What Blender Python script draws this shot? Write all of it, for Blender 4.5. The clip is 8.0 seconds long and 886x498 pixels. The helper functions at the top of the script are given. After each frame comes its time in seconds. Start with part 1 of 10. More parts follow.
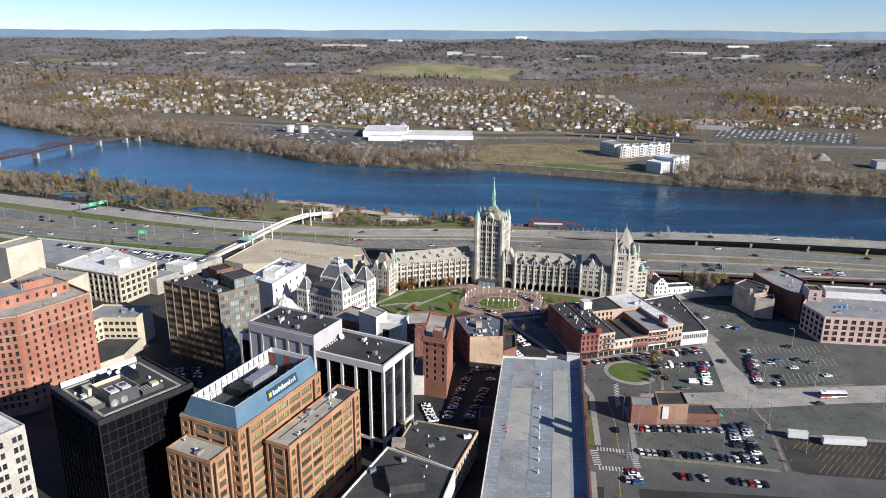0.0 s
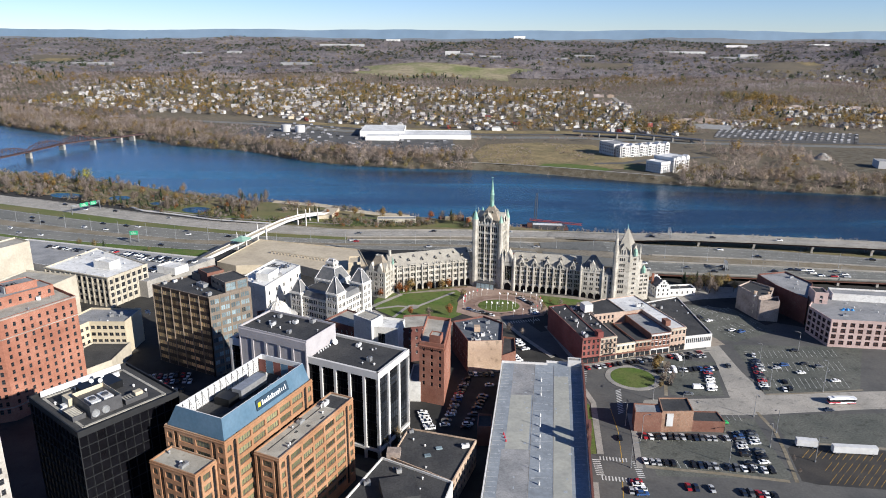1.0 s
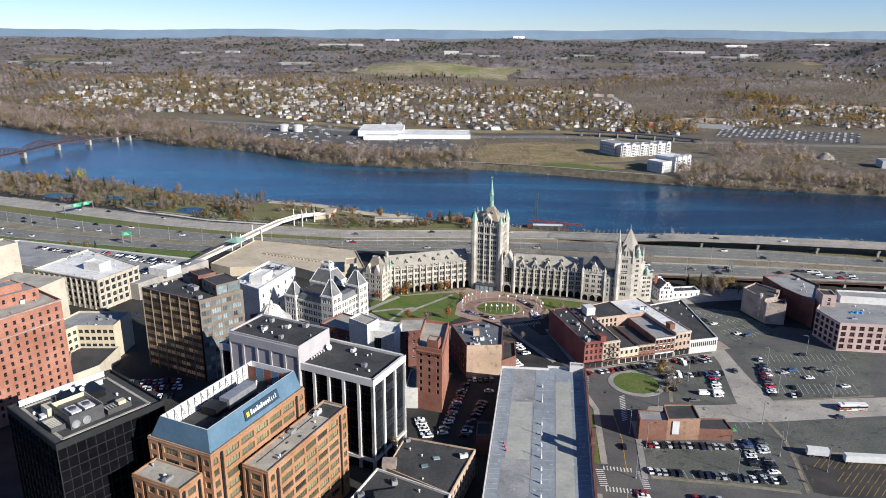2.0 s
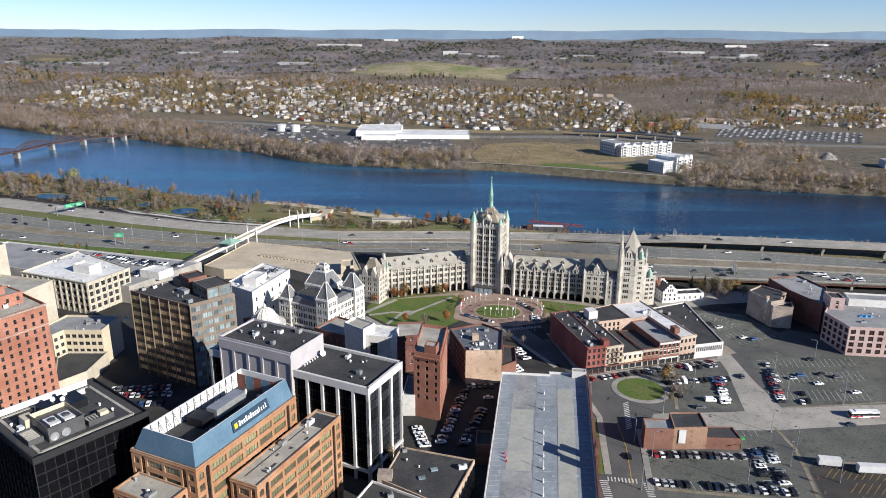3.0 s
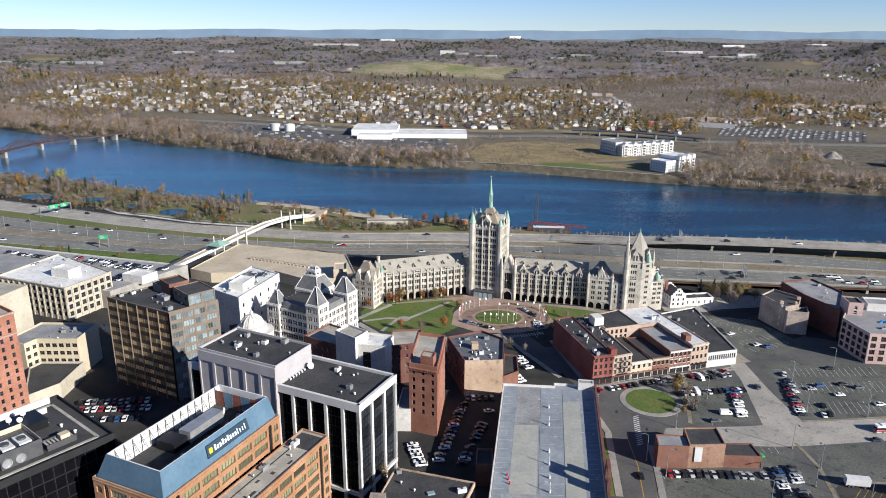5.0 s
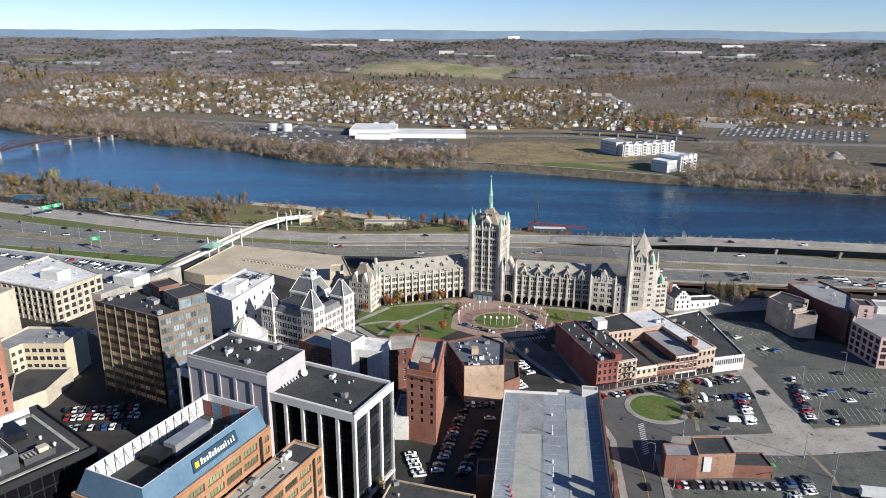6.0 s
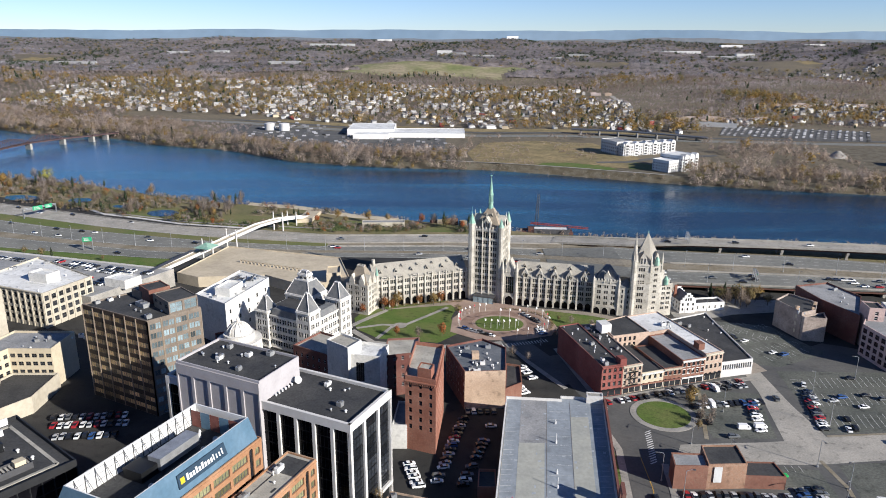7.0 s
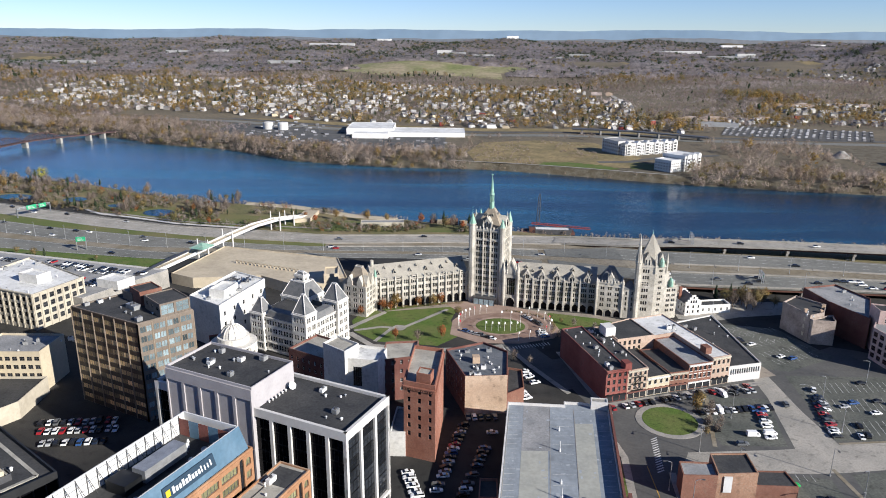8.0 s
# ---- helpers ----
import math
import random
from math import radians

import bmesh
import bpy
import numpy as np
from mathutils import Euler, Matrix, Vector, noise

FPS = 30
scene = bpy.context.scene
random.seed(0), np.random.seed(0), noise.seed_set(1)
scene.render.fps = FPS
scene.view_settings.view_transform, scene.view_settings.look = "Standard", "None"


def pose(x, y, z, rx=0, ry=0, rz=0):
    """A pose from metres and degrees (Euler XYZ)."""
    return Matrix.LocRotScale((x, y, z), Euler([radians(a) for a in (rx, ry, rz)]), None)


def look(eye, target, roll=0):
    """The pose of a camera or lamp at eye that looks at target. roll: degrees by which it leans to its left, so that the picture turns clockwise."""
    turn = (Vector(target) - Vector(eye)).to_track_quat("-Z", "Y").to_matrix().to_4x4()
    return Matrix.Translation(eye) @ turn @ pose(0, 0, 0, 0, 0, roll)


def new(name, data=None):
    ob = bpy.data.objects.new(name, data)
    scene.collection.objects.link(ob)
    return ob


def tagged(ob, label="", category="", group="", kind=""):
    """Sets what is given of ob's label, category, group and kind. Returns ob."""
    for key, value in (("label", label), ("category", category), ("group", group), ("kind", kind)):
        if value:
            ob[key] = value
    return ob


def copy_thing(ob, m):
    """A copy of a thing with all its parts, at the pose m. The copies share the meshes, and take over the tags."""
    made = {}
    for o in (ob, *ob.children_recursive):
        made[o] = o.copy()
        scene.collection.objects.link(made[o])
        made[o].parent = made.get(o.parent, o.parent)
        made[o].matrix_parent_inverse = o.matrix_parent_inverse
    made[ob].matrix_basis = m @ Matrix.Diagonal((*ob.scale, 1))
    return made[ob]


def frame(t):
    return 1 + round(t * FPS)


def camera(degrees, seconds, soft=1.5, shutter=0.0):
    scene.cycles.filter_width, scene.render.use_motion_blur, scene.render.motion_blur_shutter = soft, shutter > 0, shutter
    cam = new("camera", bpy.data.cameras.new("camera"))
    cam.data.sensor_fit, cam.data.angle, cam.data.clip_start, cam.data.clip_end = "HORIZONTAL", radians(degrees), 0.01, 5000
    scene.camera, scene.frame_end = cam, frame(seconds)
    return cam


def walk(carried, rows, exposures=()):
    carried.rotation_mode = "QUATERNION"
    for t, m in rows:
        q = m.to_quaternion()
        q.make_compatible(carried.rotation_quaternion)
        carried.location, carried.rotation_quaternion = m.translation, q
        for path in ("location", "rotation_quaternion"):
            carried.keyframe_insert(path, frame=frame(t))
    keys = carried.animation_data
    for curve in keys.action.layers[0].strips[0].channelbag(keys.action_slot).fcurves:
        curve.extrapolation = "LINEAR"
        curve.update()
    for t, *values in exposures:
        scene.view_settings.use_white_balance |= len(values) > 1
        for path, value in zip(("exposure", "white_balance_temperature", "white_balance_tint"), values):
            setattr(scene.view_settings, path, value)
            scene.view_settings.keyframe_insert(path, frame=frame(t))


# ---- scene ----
cam = camera(64.0, 8.0, soft=0.95)
PATH = [
    (0, (0.523, 5.021, 162.506), (0.456, 6.933, 161.924), 0.3),
    (0.5, (0.546, 9.984, 161.385), (0.482, 11.896, 160.803), 0.3),
    (1, (0.7, 14.907, 160.441), (0.638, 16.819, 159.859), 0.3),
    (1.5, (0.896, 19.892, 159.324), (0.835, 21.804, 158.742), 0.3),
    (3, (1.02, 34.763, 155.905), (0.963, 36.676, 155.325), 0.3),
    (3.5, (0.923, 39.577, 154.869), (0.868, 41.49, 154.289), 0.3),
    (4, (0.973, 44.523, 153.612), (0.919, 46.437, 153.033), 0.3),
    (4.5, (0.717, 49.47, 152.389), (0.665, 51.383, 151.81), 0.3),
    (6, (0.095, 63.739, 148.878), (0.049, 65.654, 148.301), 0.3),
    (6.5, (-0.121, 68.474, 147.807), (-0.166, 70.389, 147.23), 0.3),
    (7, (-0.518, 73.254, 146.561), (-0.56, 75.168, 145.985), 0.3),
    (7.5, (-0.732, 77.379, 145.423), (-0.773, 79.294, 144.847), 0.4),
    (8, (-0.828, 81.52, 144.375), (-0.869, 83.435, 143.799), 0.4),
]
walk(cam, [(t, look(eye, target, roll)) for t, eye, target, roll in PATH])

# ---- world, sun and exposure ----
SUN_AZIMUTH, SUN_HEIGHT = -34.0, 24.0     # degrees from +x towards +y; degrees above the horizon
world = bpy.data.worlds.new("sky")
scene.world = world
world.use_nodes = True
wn = world.node_tree.nodes
sky = wn.new("ShaderNodeTexSky")
sky.sky_type, sky.sun_disc = "NISHITA", False
sky.sun_elevation, sky.sun_rotation = radians(SUN_HEIGHT), radians(90 - SUN_AZIMUTH)
sky.air_density, sky.dust_density, sky.ozone_density = 0.7, 0.0, 3.0
tint = wn.new("ShaderNodeMixRGB")
tint.blend_type, tint.inputs[0].default_value, tint.inputs[2].default_value = "MULTIPLY", 1.0, (0.88, 0.96, 1.2, 1)
world.node_tree.links.new(sky.outputs[0], tint.inputs[1])
world.node_tree.links.new(tint.outputs[0], wn["Background"].inputs[0])
wn["Background"].inputs[1].default_value = 0.068
sun_data = bpy.data.lights.new("sun", "SUN")
sun_data.energy, sun_data.angle, sun_data.color = 5.3, radians(0.5), (1.0, 0.955, 0.885)
sun_dir = Vector((math.cos(radians(SUN_AZIMUTH)) * math.cos(radians(SUN_HEIGHT)),
                  math.sin(radians(SUN_AZIMUTH)) * math.cos(radians(SUN_HEIGHT)), math.sin(radians(SUN_HEIGHT))))
new("sun", sun_data).matrix_world = look(sun_dir * 900, (0, 0, 0))
scene.view_settings.exposure = 0.64

# ---- materials ----
MATS = {}


def material(name, colour, rough=0.85, var=0.25, scale=0.15, fine=3.0, metal=0.0, spec=0.3, bump=0.0,
             tint=None, per_object=0.0, per_island=0.0, stretch=(1, 1, 1), stain=0.0):
    """A surface with variation at a large and a fine scale (cycles per metre); tint: the colour that the large patches go to."""
    if name in MATS:
        return MATS[name]
    m = MATS[name] = bpy.data.materials.new(name)
    m.use_nodes = True
    n, l = m.node_tree.nodes, m.node_tree.links
    b = n["Principled BSDF"]
    b.inputs["Roughness"].default_value, b.inputs["Metallic"].default_value = rough, metal
    b.inputs["Specular IOR Level"].default_value = spec
    geo = n.new("ShaderNodeNewGeometry")
    mp = n.new("ShaderNodeMapping")
    mp.inputs["Scale"].default_value = stretch
    l.new(geo.outputs["Position"], mp.inputs[0])
    big, small = n.new("ShaderNodeTexNoise"), n.new("ShaderNodeTexNoise")
    for tex, s, d in ((big, scale, 4.0), (small, fine, 3.0)):
        tex.inputs["Scale"].default_value, tex.inputs["Detail"].default_value = s, d
        l.new(mp.outputs[0], tex.inputs[0])
    mix = n.new("ShaderNodeMixRGB")
    mix.inputs[1].default_value = (*colour, 1)
    mix.inputs[2].default_value = (*(tint or [c * (1 - var) for c in colour]), 1)
    ramp = n.new("ShaderNodeMapRange")
    ramp.inputs[1].default_value, ramp.inputs[2].default_value = 0.38, 0.62
    l.new(big.outputs[0], ramp.inputs[0])
    l.new(ramp.outputs[0], mix.inputs[0])
    bright = n.new("ShaderNodeMapRange")
    bright.inputs[1].default_value, bright.inputs[2].default_value = 0.3, 0.7
    bright.inputs[3].default_value, bright.inputs[4].default_value = 1 - var * 0.7, 1 + var * 0.5
    l.new(small.outputs[0], bright.inputs[0])
    value = bright.outputs[0]
    rnd = None
    if per_object:
        rnd, amount = n.new("ShaderNodeObjectInfo").outputs["Random"], per_object
    elif per_island:
        rnd, amount = geo.outputs["Random Per Island"], per_island
    if rnd is not None:
        r = n.new("ShaderNodeMapRange")
        r.inputs[3].default_value, r.inputs[4].default_value = 1 - amount, 1 + amount
        l.new(rnd, r.inputs[0])
        mu = n.new("ShaderNodeMath")
        mu.operation = "MULTIPLY"
        l.new(value, mu.inputs[0]), l.new(r.outputs[0], mu.inputs[1])
        value = mu.outputs[0]
    if stain:
        st = n.new("ShaderNodeTexNoise")
        st.inputs["Scale"].default_value, st.inputs["Detail"].default_value = scale * 5, 6
        l.new(mp.outputs[0], st.inputs[0])
        sr = n.new("ShaderNodeMapRange")
        sr.inputs[1].default_value, sr.inputs[2].default_value = 0.55, 0.7
        sr.inputs[3].default_value, sr.inputs[4].default_value = 1, 1 - stain
        l.new(st.outputs[0], sr.inputs[0])
        mu = n.new("ShaderNodeMath")
        mu.operation = "MULTIPLY"
        l.new(value, mu.inputs[0]), l.new(sr.outputs[0], mu.inputs[1])
        value = mu.outputs[0]
    sc = n.new("ShaderNodeVectorMath")
    sc.operation = "SCALE"
    l.new(mix.outputs[0], sc.inputs[0]), l.new(value, sc.inputs["Scale"])
    l.new(sc.outputs[0], b.inputs["Base Color"])
    if bump:
        bp = n.new("ShaderNodeBump")
        bp.inputs["Strength"].default_value, bp.inputs["Distance"].default_value = 0.6, bump
        l.new(small.outputs[0], bp.inputs["Height"]), l.new(bp.outputs[0], b.inputs["Normal"])
    return m


def brick_material(name, a, b_, mortar, var=0.2, row=0.075, stain=0.15):
    """Brickwork whose courses follow the height, on walls of any direction."""
    m = material(name, a, 0.9, var, 0.08, 1.5, per_object=0.0, stain=stain)
    n, l = m.node_tree.nodes, m.node_tree.links
    geo = n.new("ShaderNodeNewGeometry")
    sep, com = n.new("ShaderNodeSeparateXYZ"), n.new("ShaderNodeCombineXYZ")
    l.new(geo.outputs["Position"], sep.inputs[0])
    add = n.new("ShaderNodeMath")
    l.new(sep.outputs[0], add.inputs[0]), l.new(sep.outputs[1], add.inputs[1])
    l.new(add.outputs[0], com.inputs[0]), l.new(sep.outputs[2], com.inputs[1])
    br = n.new("ShaderNodeTexBrick")
    br.inputs["Scale"].default_value = 1.0
    br.inputs["Brick Width"].default_value, br.inputs["Row Height"].default_value = row * 3, row
    br.inputs["Mortar Size"].default_value = 0.008
    br.inputs["Color1"].default_value, br.inputs["Color2"].default_value = (*a, 1), (*b_, 1)
    br.inputs["Mortar"].default_value = (*mortar, 1)
    l.new(com.outputs[0], br.inputs[0])
    mix = [x for x in n if x.bl_idname == "ShaderNodeMixRGB"][0]
    l.new(br.outputs[0], mix.inputs[1])
    mix.inputs[2].default_value = (*[c * 0.82 for c in b_], 1)
    return m


def glass_material(name, colour, rough=0.08, per_object=0.5):
    m = material(name, colour, rough, 0.3, 0.3, 2.0, spec=0.6, per_object=per_object)
    return m


ASPHALT = material("asphalt", (0.026, 0.026, 0.025), 0.92, 0.35, 0.06, 2.0, tint=(0.044, 0.042, 0.039), stain=0.35)
LOT = material("parking_asphalt", (0.085, 0.091, 0.08), 0.92, 0.45, 0.05, 1.2, tint=(0.125, 0.127, 0.11), stain=0.4)
LOT_DARK = material("fresh_asphalt", (0.035, 0.034, 0.033), 0.9, 0.25, 0.1, 1.5, tint=(0.055, 0.05, 0.045))
ROAD = material("worn_road", (0.08, 0.08, 0.079), 0.9, 0.2, 0.05, 1.0, tint=(0.108, 0.106, 0.1), stain=0.2)
CONCRETE = material("concrete", (0.33, 0.31, 0.28), 0.9, 0.2, 0.12, 2.0, tint=(0.24, 0.23, 0.21), stain=0.2)
PALE_ROAD = material("concrete_road", (0.28, 0.265, 0.235), 0.9, 0.25, 0.08, 1.5, tint=(0.36, 0.335, 0.295), stain=0.35)
HIGHWAY = material("highway_asphalt", (0.15, 0.152, 0.138), 0.9, 0.25, 0.02, 0.6, tint=(0.2, 0.197, 0.175), stain=0.25)
VERGE = material("dry_verge", (0.19, 0.16, 0.11), 1.0, 0.3, 0.06, 0.8, tint=(0.25, 0.22, 0.17), stain=0.25)
GRASS = material("grass", (0.1, 0.125, 0.035), 1.0, 0.35, 0.03, 1.0, tint=(0.15, 0.14, 0.06))
LAWN = material("lawn", (0.075, 0.125, 0.022), 1.0, 0.4, 0.09, 1.4, tint=(0.115, 0.135, 0.04), stain=0.4)
LAND = material("autumn_land", (0.15, 0.125, 0.085), 1.0, 0.35, 0.012, 0.2, tint=(0.12, 0.1, 0.07))
FIELD = material("dry_field", (0.26, 0.2, 0.1), 1.0, 0.35, 0.03, 0.25, tint=(0.17, 0.14, 0.07), stain=0.3)
PARK = material("park_ground", (0.21, 0.17, 0.095), 1.0, 0.4, 0.04, 0.6, tint=(0.13, 0.125, 0.055), stain=0.3)
BANK = material("river_bank", (0.085, 0.07, 0.045), 1.0, 0.4, 0.1, 0.8, tint=(0.13, 0.115, 0.085))
WHITE_LINE = material("road_paint", (0.62, 0.62, 0.6), 0.8, 0.3, 0.5, 4.0, stain=0.3)
YELLOW_LINE = material("yellow_road_paint", (0.5, 0.3, 0.06), 0.8, 0.3, 0.5, 4.0, stain=0.3)
PAVER = material("brick_paving", (0.2, 0.13, 0.1), 0.9, 0.25, 0.2, 3.0, tint=(0.26, 0.18, 0.145))
PLAZA = material("plaza_paving", (0.34, 0.25, 0.2), 0.9, 0.2, 0.15, 2.0, tint=(0.28, 0.2, 0.16))
BARK = material("bark", (0.11, 0.085, 0.065), 1.0, 0.3, 1.0, 8.0)

LIMESTONE = material("limestone", (0.535, 0.5, 0.435), 0.9, 0.28, 0.16, 1.6, tint=(0.38, 0.355, 0.305), stain=0.35, bump=0.02)
SLATE = material("stone_slate", (0.29, 0.27, 0.235), 0.85, 0.25, 0.2, 3.0, tint=(0.36, 0.335, 0.285), stain=0.2)
TILE_ROOF = material("brown_roof_slate", (0.3, 0.25, 0.19), 0.85, 0.25, 0.3, 3.0, tint=(0.22, 0.19, 0.15))
COPPER = material("green_copper", (0.2, 0.38, 0.3), 0.7, 0.25, 0.4, 3.0, tint=(0.3, 0.44, 0.36), metal=0.2)
GRANITE = material("pale_granite", (0.66, 0.64, 0.6), 0.85, 0.16, 0.15, 2.0, tint=(0.55, 0.53, 0.49), stain=0.25, bump=0.02)
GREY_SLATE = material("grey_slate", (0.12, 0.125, 0.13), 0.7, 0.25, 0.3, 3.0, tint=(0.17, 0.17, 0.17))
WHITE_WALL = material("white_render", (0.66, 0.65, 0.62), 0.85, 0.15, 0.1, 1.2, tint=(0.56, 0.55, 0.52), stain=0.22)
WHITE_STONE = material("white_cladding", (0.58, 0.565, 0.545), 0.7, 0.08, 0.1, 1.0, stain=0.08)
AGED_STONE = material("aged_white_stone", (0.43, 0.405, 0.365), 0.9, 0.2, 0.2, 1.5, tint=(0.35, 0.325, 0.29), stain=0.25)
LILAC_WALL = material("grey_cladding", (0.4, 0.38, 0.39), 0.8, 0.1, 0.2, 1.0, stain=0.1)
BLACK_ROOF = material("black_roof", (0.04, 0.041, 0.043), 0.85, 0.35, 0.12, 1.5, tint=(0.06, 0.06, 0.06), stain=0.25)
GREY_ROOF = material("grey_roof", (0.22, 0.225, 0.23), 0.85, 0.25, 0.1, 1.5, tint=(0.3, 0.3, 0.3), stain=0.2)
BLUE_ROOF = material("blue_grey_roof", (0.1, 0.112, 0.128), 0.8, 0.3, 0.12, 1.5, tint=(0.14, 0.15, 0.165), stain=0.35)
WHITE_ROOF = material("white_roof", (0.7, 0.7, 0.685), 0.7, 0.15, 0.08, 1.0, tint=(0.56, 0.56, 0.545), stain=0.35)
GRAVEL_ROOF = material("gravel_roof", (0.3, 0.285, 0.25), 0.95, 0.25, 0.15, 3.0, tint=(0.4, 0.38, 0.33), stain=0.25)
ORANGE_BRICK = brick_material("orange_brick", (0.41, 0.215, 0.115), (0.36, 0.185, 0.097), (0.37, 0.27, 0.19), row=0.1)
HOTEL_BRICK = brick_material("hotel_brick", (0.38, 0.165, 0.11), (0.32, 0.135, 0.09), (0.36, 0.22, 0.17))
DARK_BRICK = brick_material("dark_brick", (0.2, 0.075, 0.055), (0.15, 0.06, 0.05), (0.2, 0.15, 0.12))
TOWER_BRICK = brick_material("tower_brick", (0.35, 0.15, 0.1), (0.3, 0.125, 0.085), (0.33, 0.22, 0.17))
BROWN_BRICK = brick_material("brown_brick", (0.24, 0.11, 0.075), (0.2, 0.09, 0.065), (0.24, 0.17, 0.13))
TAN_BRICK = brick_material("tan_brick", (0.52, 0.385, 0.28), (0.46, 0.335, 0.24), (0.48, 0.39, 0.31), stain=0.35)
PINK_WALL = brick_material("pink_paint", (0.54, 0.4, 0.365), (0.49, 0.355, 0.325), (0.46, 0.36, 0.33))
BEIGE_WALL = material("beige_concrete", (0.47, 0.43, 0.35), 0.9, 0.14, 0.1, 1.0, tint=(0.4, 0.36, 0.29), stain=0.15)
CREAM_WALL = material("cream_wall", (0.53, 0.46, 0.34), 0.9, 0.12, 0.1, 1.0, stain=0.1)
RUIN_WALL = material("weathered_stucco", (0.4, 0.33, 0.285), 0.95, 0.3, 0.15, 1.5, tint=(0.27, 0.22, 0.19), stain=0.35)
GOLD_FRAME = material("bronze_frame", (0.19, 0.155, 0.125), 0.6, 0.2, 0.3, 2.0)
CHARCOAL = material("charcoal_mullions", (0.019, 0.02, 0.022), 0.6, 0.2, 0.3, 2.0)
BLACK_FRAME = material("black_cladding", (0.012, 0.013, 0.015), 0.4, 0.3, 0.3, 2.0)
BLUE_METAL = material("blue_sheet_metal", (0.085, 0.155, 0.22), 0.55, 0.14, 0.12, 1.0, metal=0.1, tint=(0.11, 0.185, 0.255))
STEEL = material("galvanised_steel", (0.45, 0.46, 0.47), 0.45, 0.2, 0.5, 4.0, metal=0.6)
DARK_STEEL = material("dark_steel", (0.1, 0.1, 0.105), 0.5, 0.2, 0.5, 4.0, metal=0.3)
WHITE_METAL = material("white_metal", (0.62, 0.62, 0.61), 0.5, 0.1, 0.5, 4.0)
RUST_STEEL = material("rusty_truss", (0.13, 0.06, 0.045), 0.8, 0.3, 0.2, 2.0)
GREEN_SIGN = material("green_sign", (0.02, 0.3, 0.14), 0.5, 0.1, 0.5, 4.0)
GLASS = glass_material("dark_glass", (0.022, 0.025, 0.03))
BLACK_GLASS = material("black_glass", (0.006, 0.006, 0.008), 0.12, 0.3, 0.3, 2.0, spec=0.12, per_object=0.15)
# blue-grey of the reflected sky put into the glass colour
SKY_GLASS = glass_material("painted_sky_glass", (0.19, 0.245, 0.265), 0.1, 0.8)
# gold reflected in the panes, painted as their base colour
GOLD_GLASS = glass_material("painted_gold_reflection", (0.56, 0.385, 0.18), 0.35, 0.8)
BLIND_GLASS = glass_material("glass_with_blinds", (0.16, 0.155, 0.085), 0.2, 0.85)

# ---- building helpers ----


def thing(name, label, category, at=(0, 0, 0), group="", kind=""):
    ob = new(name)
    ob.empty_display_size = 0.5
    ob.location = at
    return tagged(ob, label, category, group, kind)


def mesh_of(bm, name, mats):
    me = bpy.data.meshes.new(name)
    bm.to_mesh(me)
    bm.free()
    for m in (mats if isinstance(mats, (list, tuple)) else [mats]):
        me.materials.append(m)
    return me


def part(name, bm, mat, parent, label=""):
    """One mesh object under a thing or a part; its vertices are in the world's metres when the parents stand at the origin."""
    ob = new(name, mesh_of(bm, name, mat) if isinstance(bm, bmesh.types.BMesh) else bm)
    ob.parent = parent
    return tagged(ob, label)


def single(name, bm, mat, label, category, group="", kind=""):
    return tagged(new(name, mesh_of(bm, name, mat)), label, category, group, kind)


def box(bm, x0, y0, z0, x1, y1, z1, m=None, mat=0):
    vs = [Vector((x, y, z)) for z in (z0, z1) for x, y in ((x0, y0), (x1, y0), (x1, y1), (x0, y1))]
    if m is not None:
        vs = [m @ v for v in vs]
    v = [bm.verts.new(p) for p in vs]
    for f in ((3, 2, 1, 0), (4, 5, 6, 7), (0, 1, 5, 4), (1, 2, 6, 5), (2, 3, 7, 6), (3, 0, 4, 7)):
        bm.faces.new([v[i] for i in f]).material_index = mat
    return v


def prism(bm, poly, z0, z1, mat=0, top=True, shrink=None):
    """Upright walls over a plan (counter-clockwise); shrink: the plan at the top, for tapered forms."""
    up = shrink or poly
    a = [bm.verts.new((x, y, z0)) for x, y in poly]
    b = [bm.verts.new((x, y, z1)) for x, y in up]
    for i in range(len(a)):
        j = (i + 1) % len(a)
        bm.faces.new((a[i], a[j], b[j], b[i])).material_index = mat
    if top:
        bm.faces.new(b).material_index = mat
    return b


def cone(bm, x, y, z0, z1, r0, r1, n=8, mat=0, turn=0.0):
    ring = lambda r, z: [bm.verts.new((x + r * math.cos(turn + i * math.tau / n), y + r * math.sin(turn + i * math.tau / n), z)) for i in range(n)]
    a = ring(r0, z0)
    if r1 < 0.01:
        t = bm.verts.new((x, y, z1))
        for i in range(n):
            bm.faces.new((a[i], a[(i + 1) % n], t)).material_index = mat
    else:
        b = ring(r1, z1)
        for i in range(n):
            bm.faces.new((a[i], a[(i + 1) % n], b[(i + 1) % n], b[i])).material_index = mat
        bm.faces.new(b).material_index = mat


def beam(bm, p, q, w, h=None, mat=0):
    """A square bar from p to q."""
    p, q = Vector(p), Vector(q)
    d = (q - p).normalized()
    side = d.cross(Vector((0, 0, 1)))
    side = side.normalized() if side.length > 0.01 else Vector((1, 0, 0))
    up = side.cross(d)
    h = h or w
    vs = [bm.verts.new(c + side * sx * w / 2 + up * sz * h / 2) for c in (p, q) for sx, sz in ((-1, -1), (1, -1), (1, 1), (-1, 1))]
    for f in ((3, 2, 1, 0), (4, 5, 6, 7), (0, 1, 5, 4), (1, 2, 6, 5), (2, 3, 7, 6), (3, 0, 4, 7)):
        bm.faces.new([vs[i] for i in f]).material_index = mat


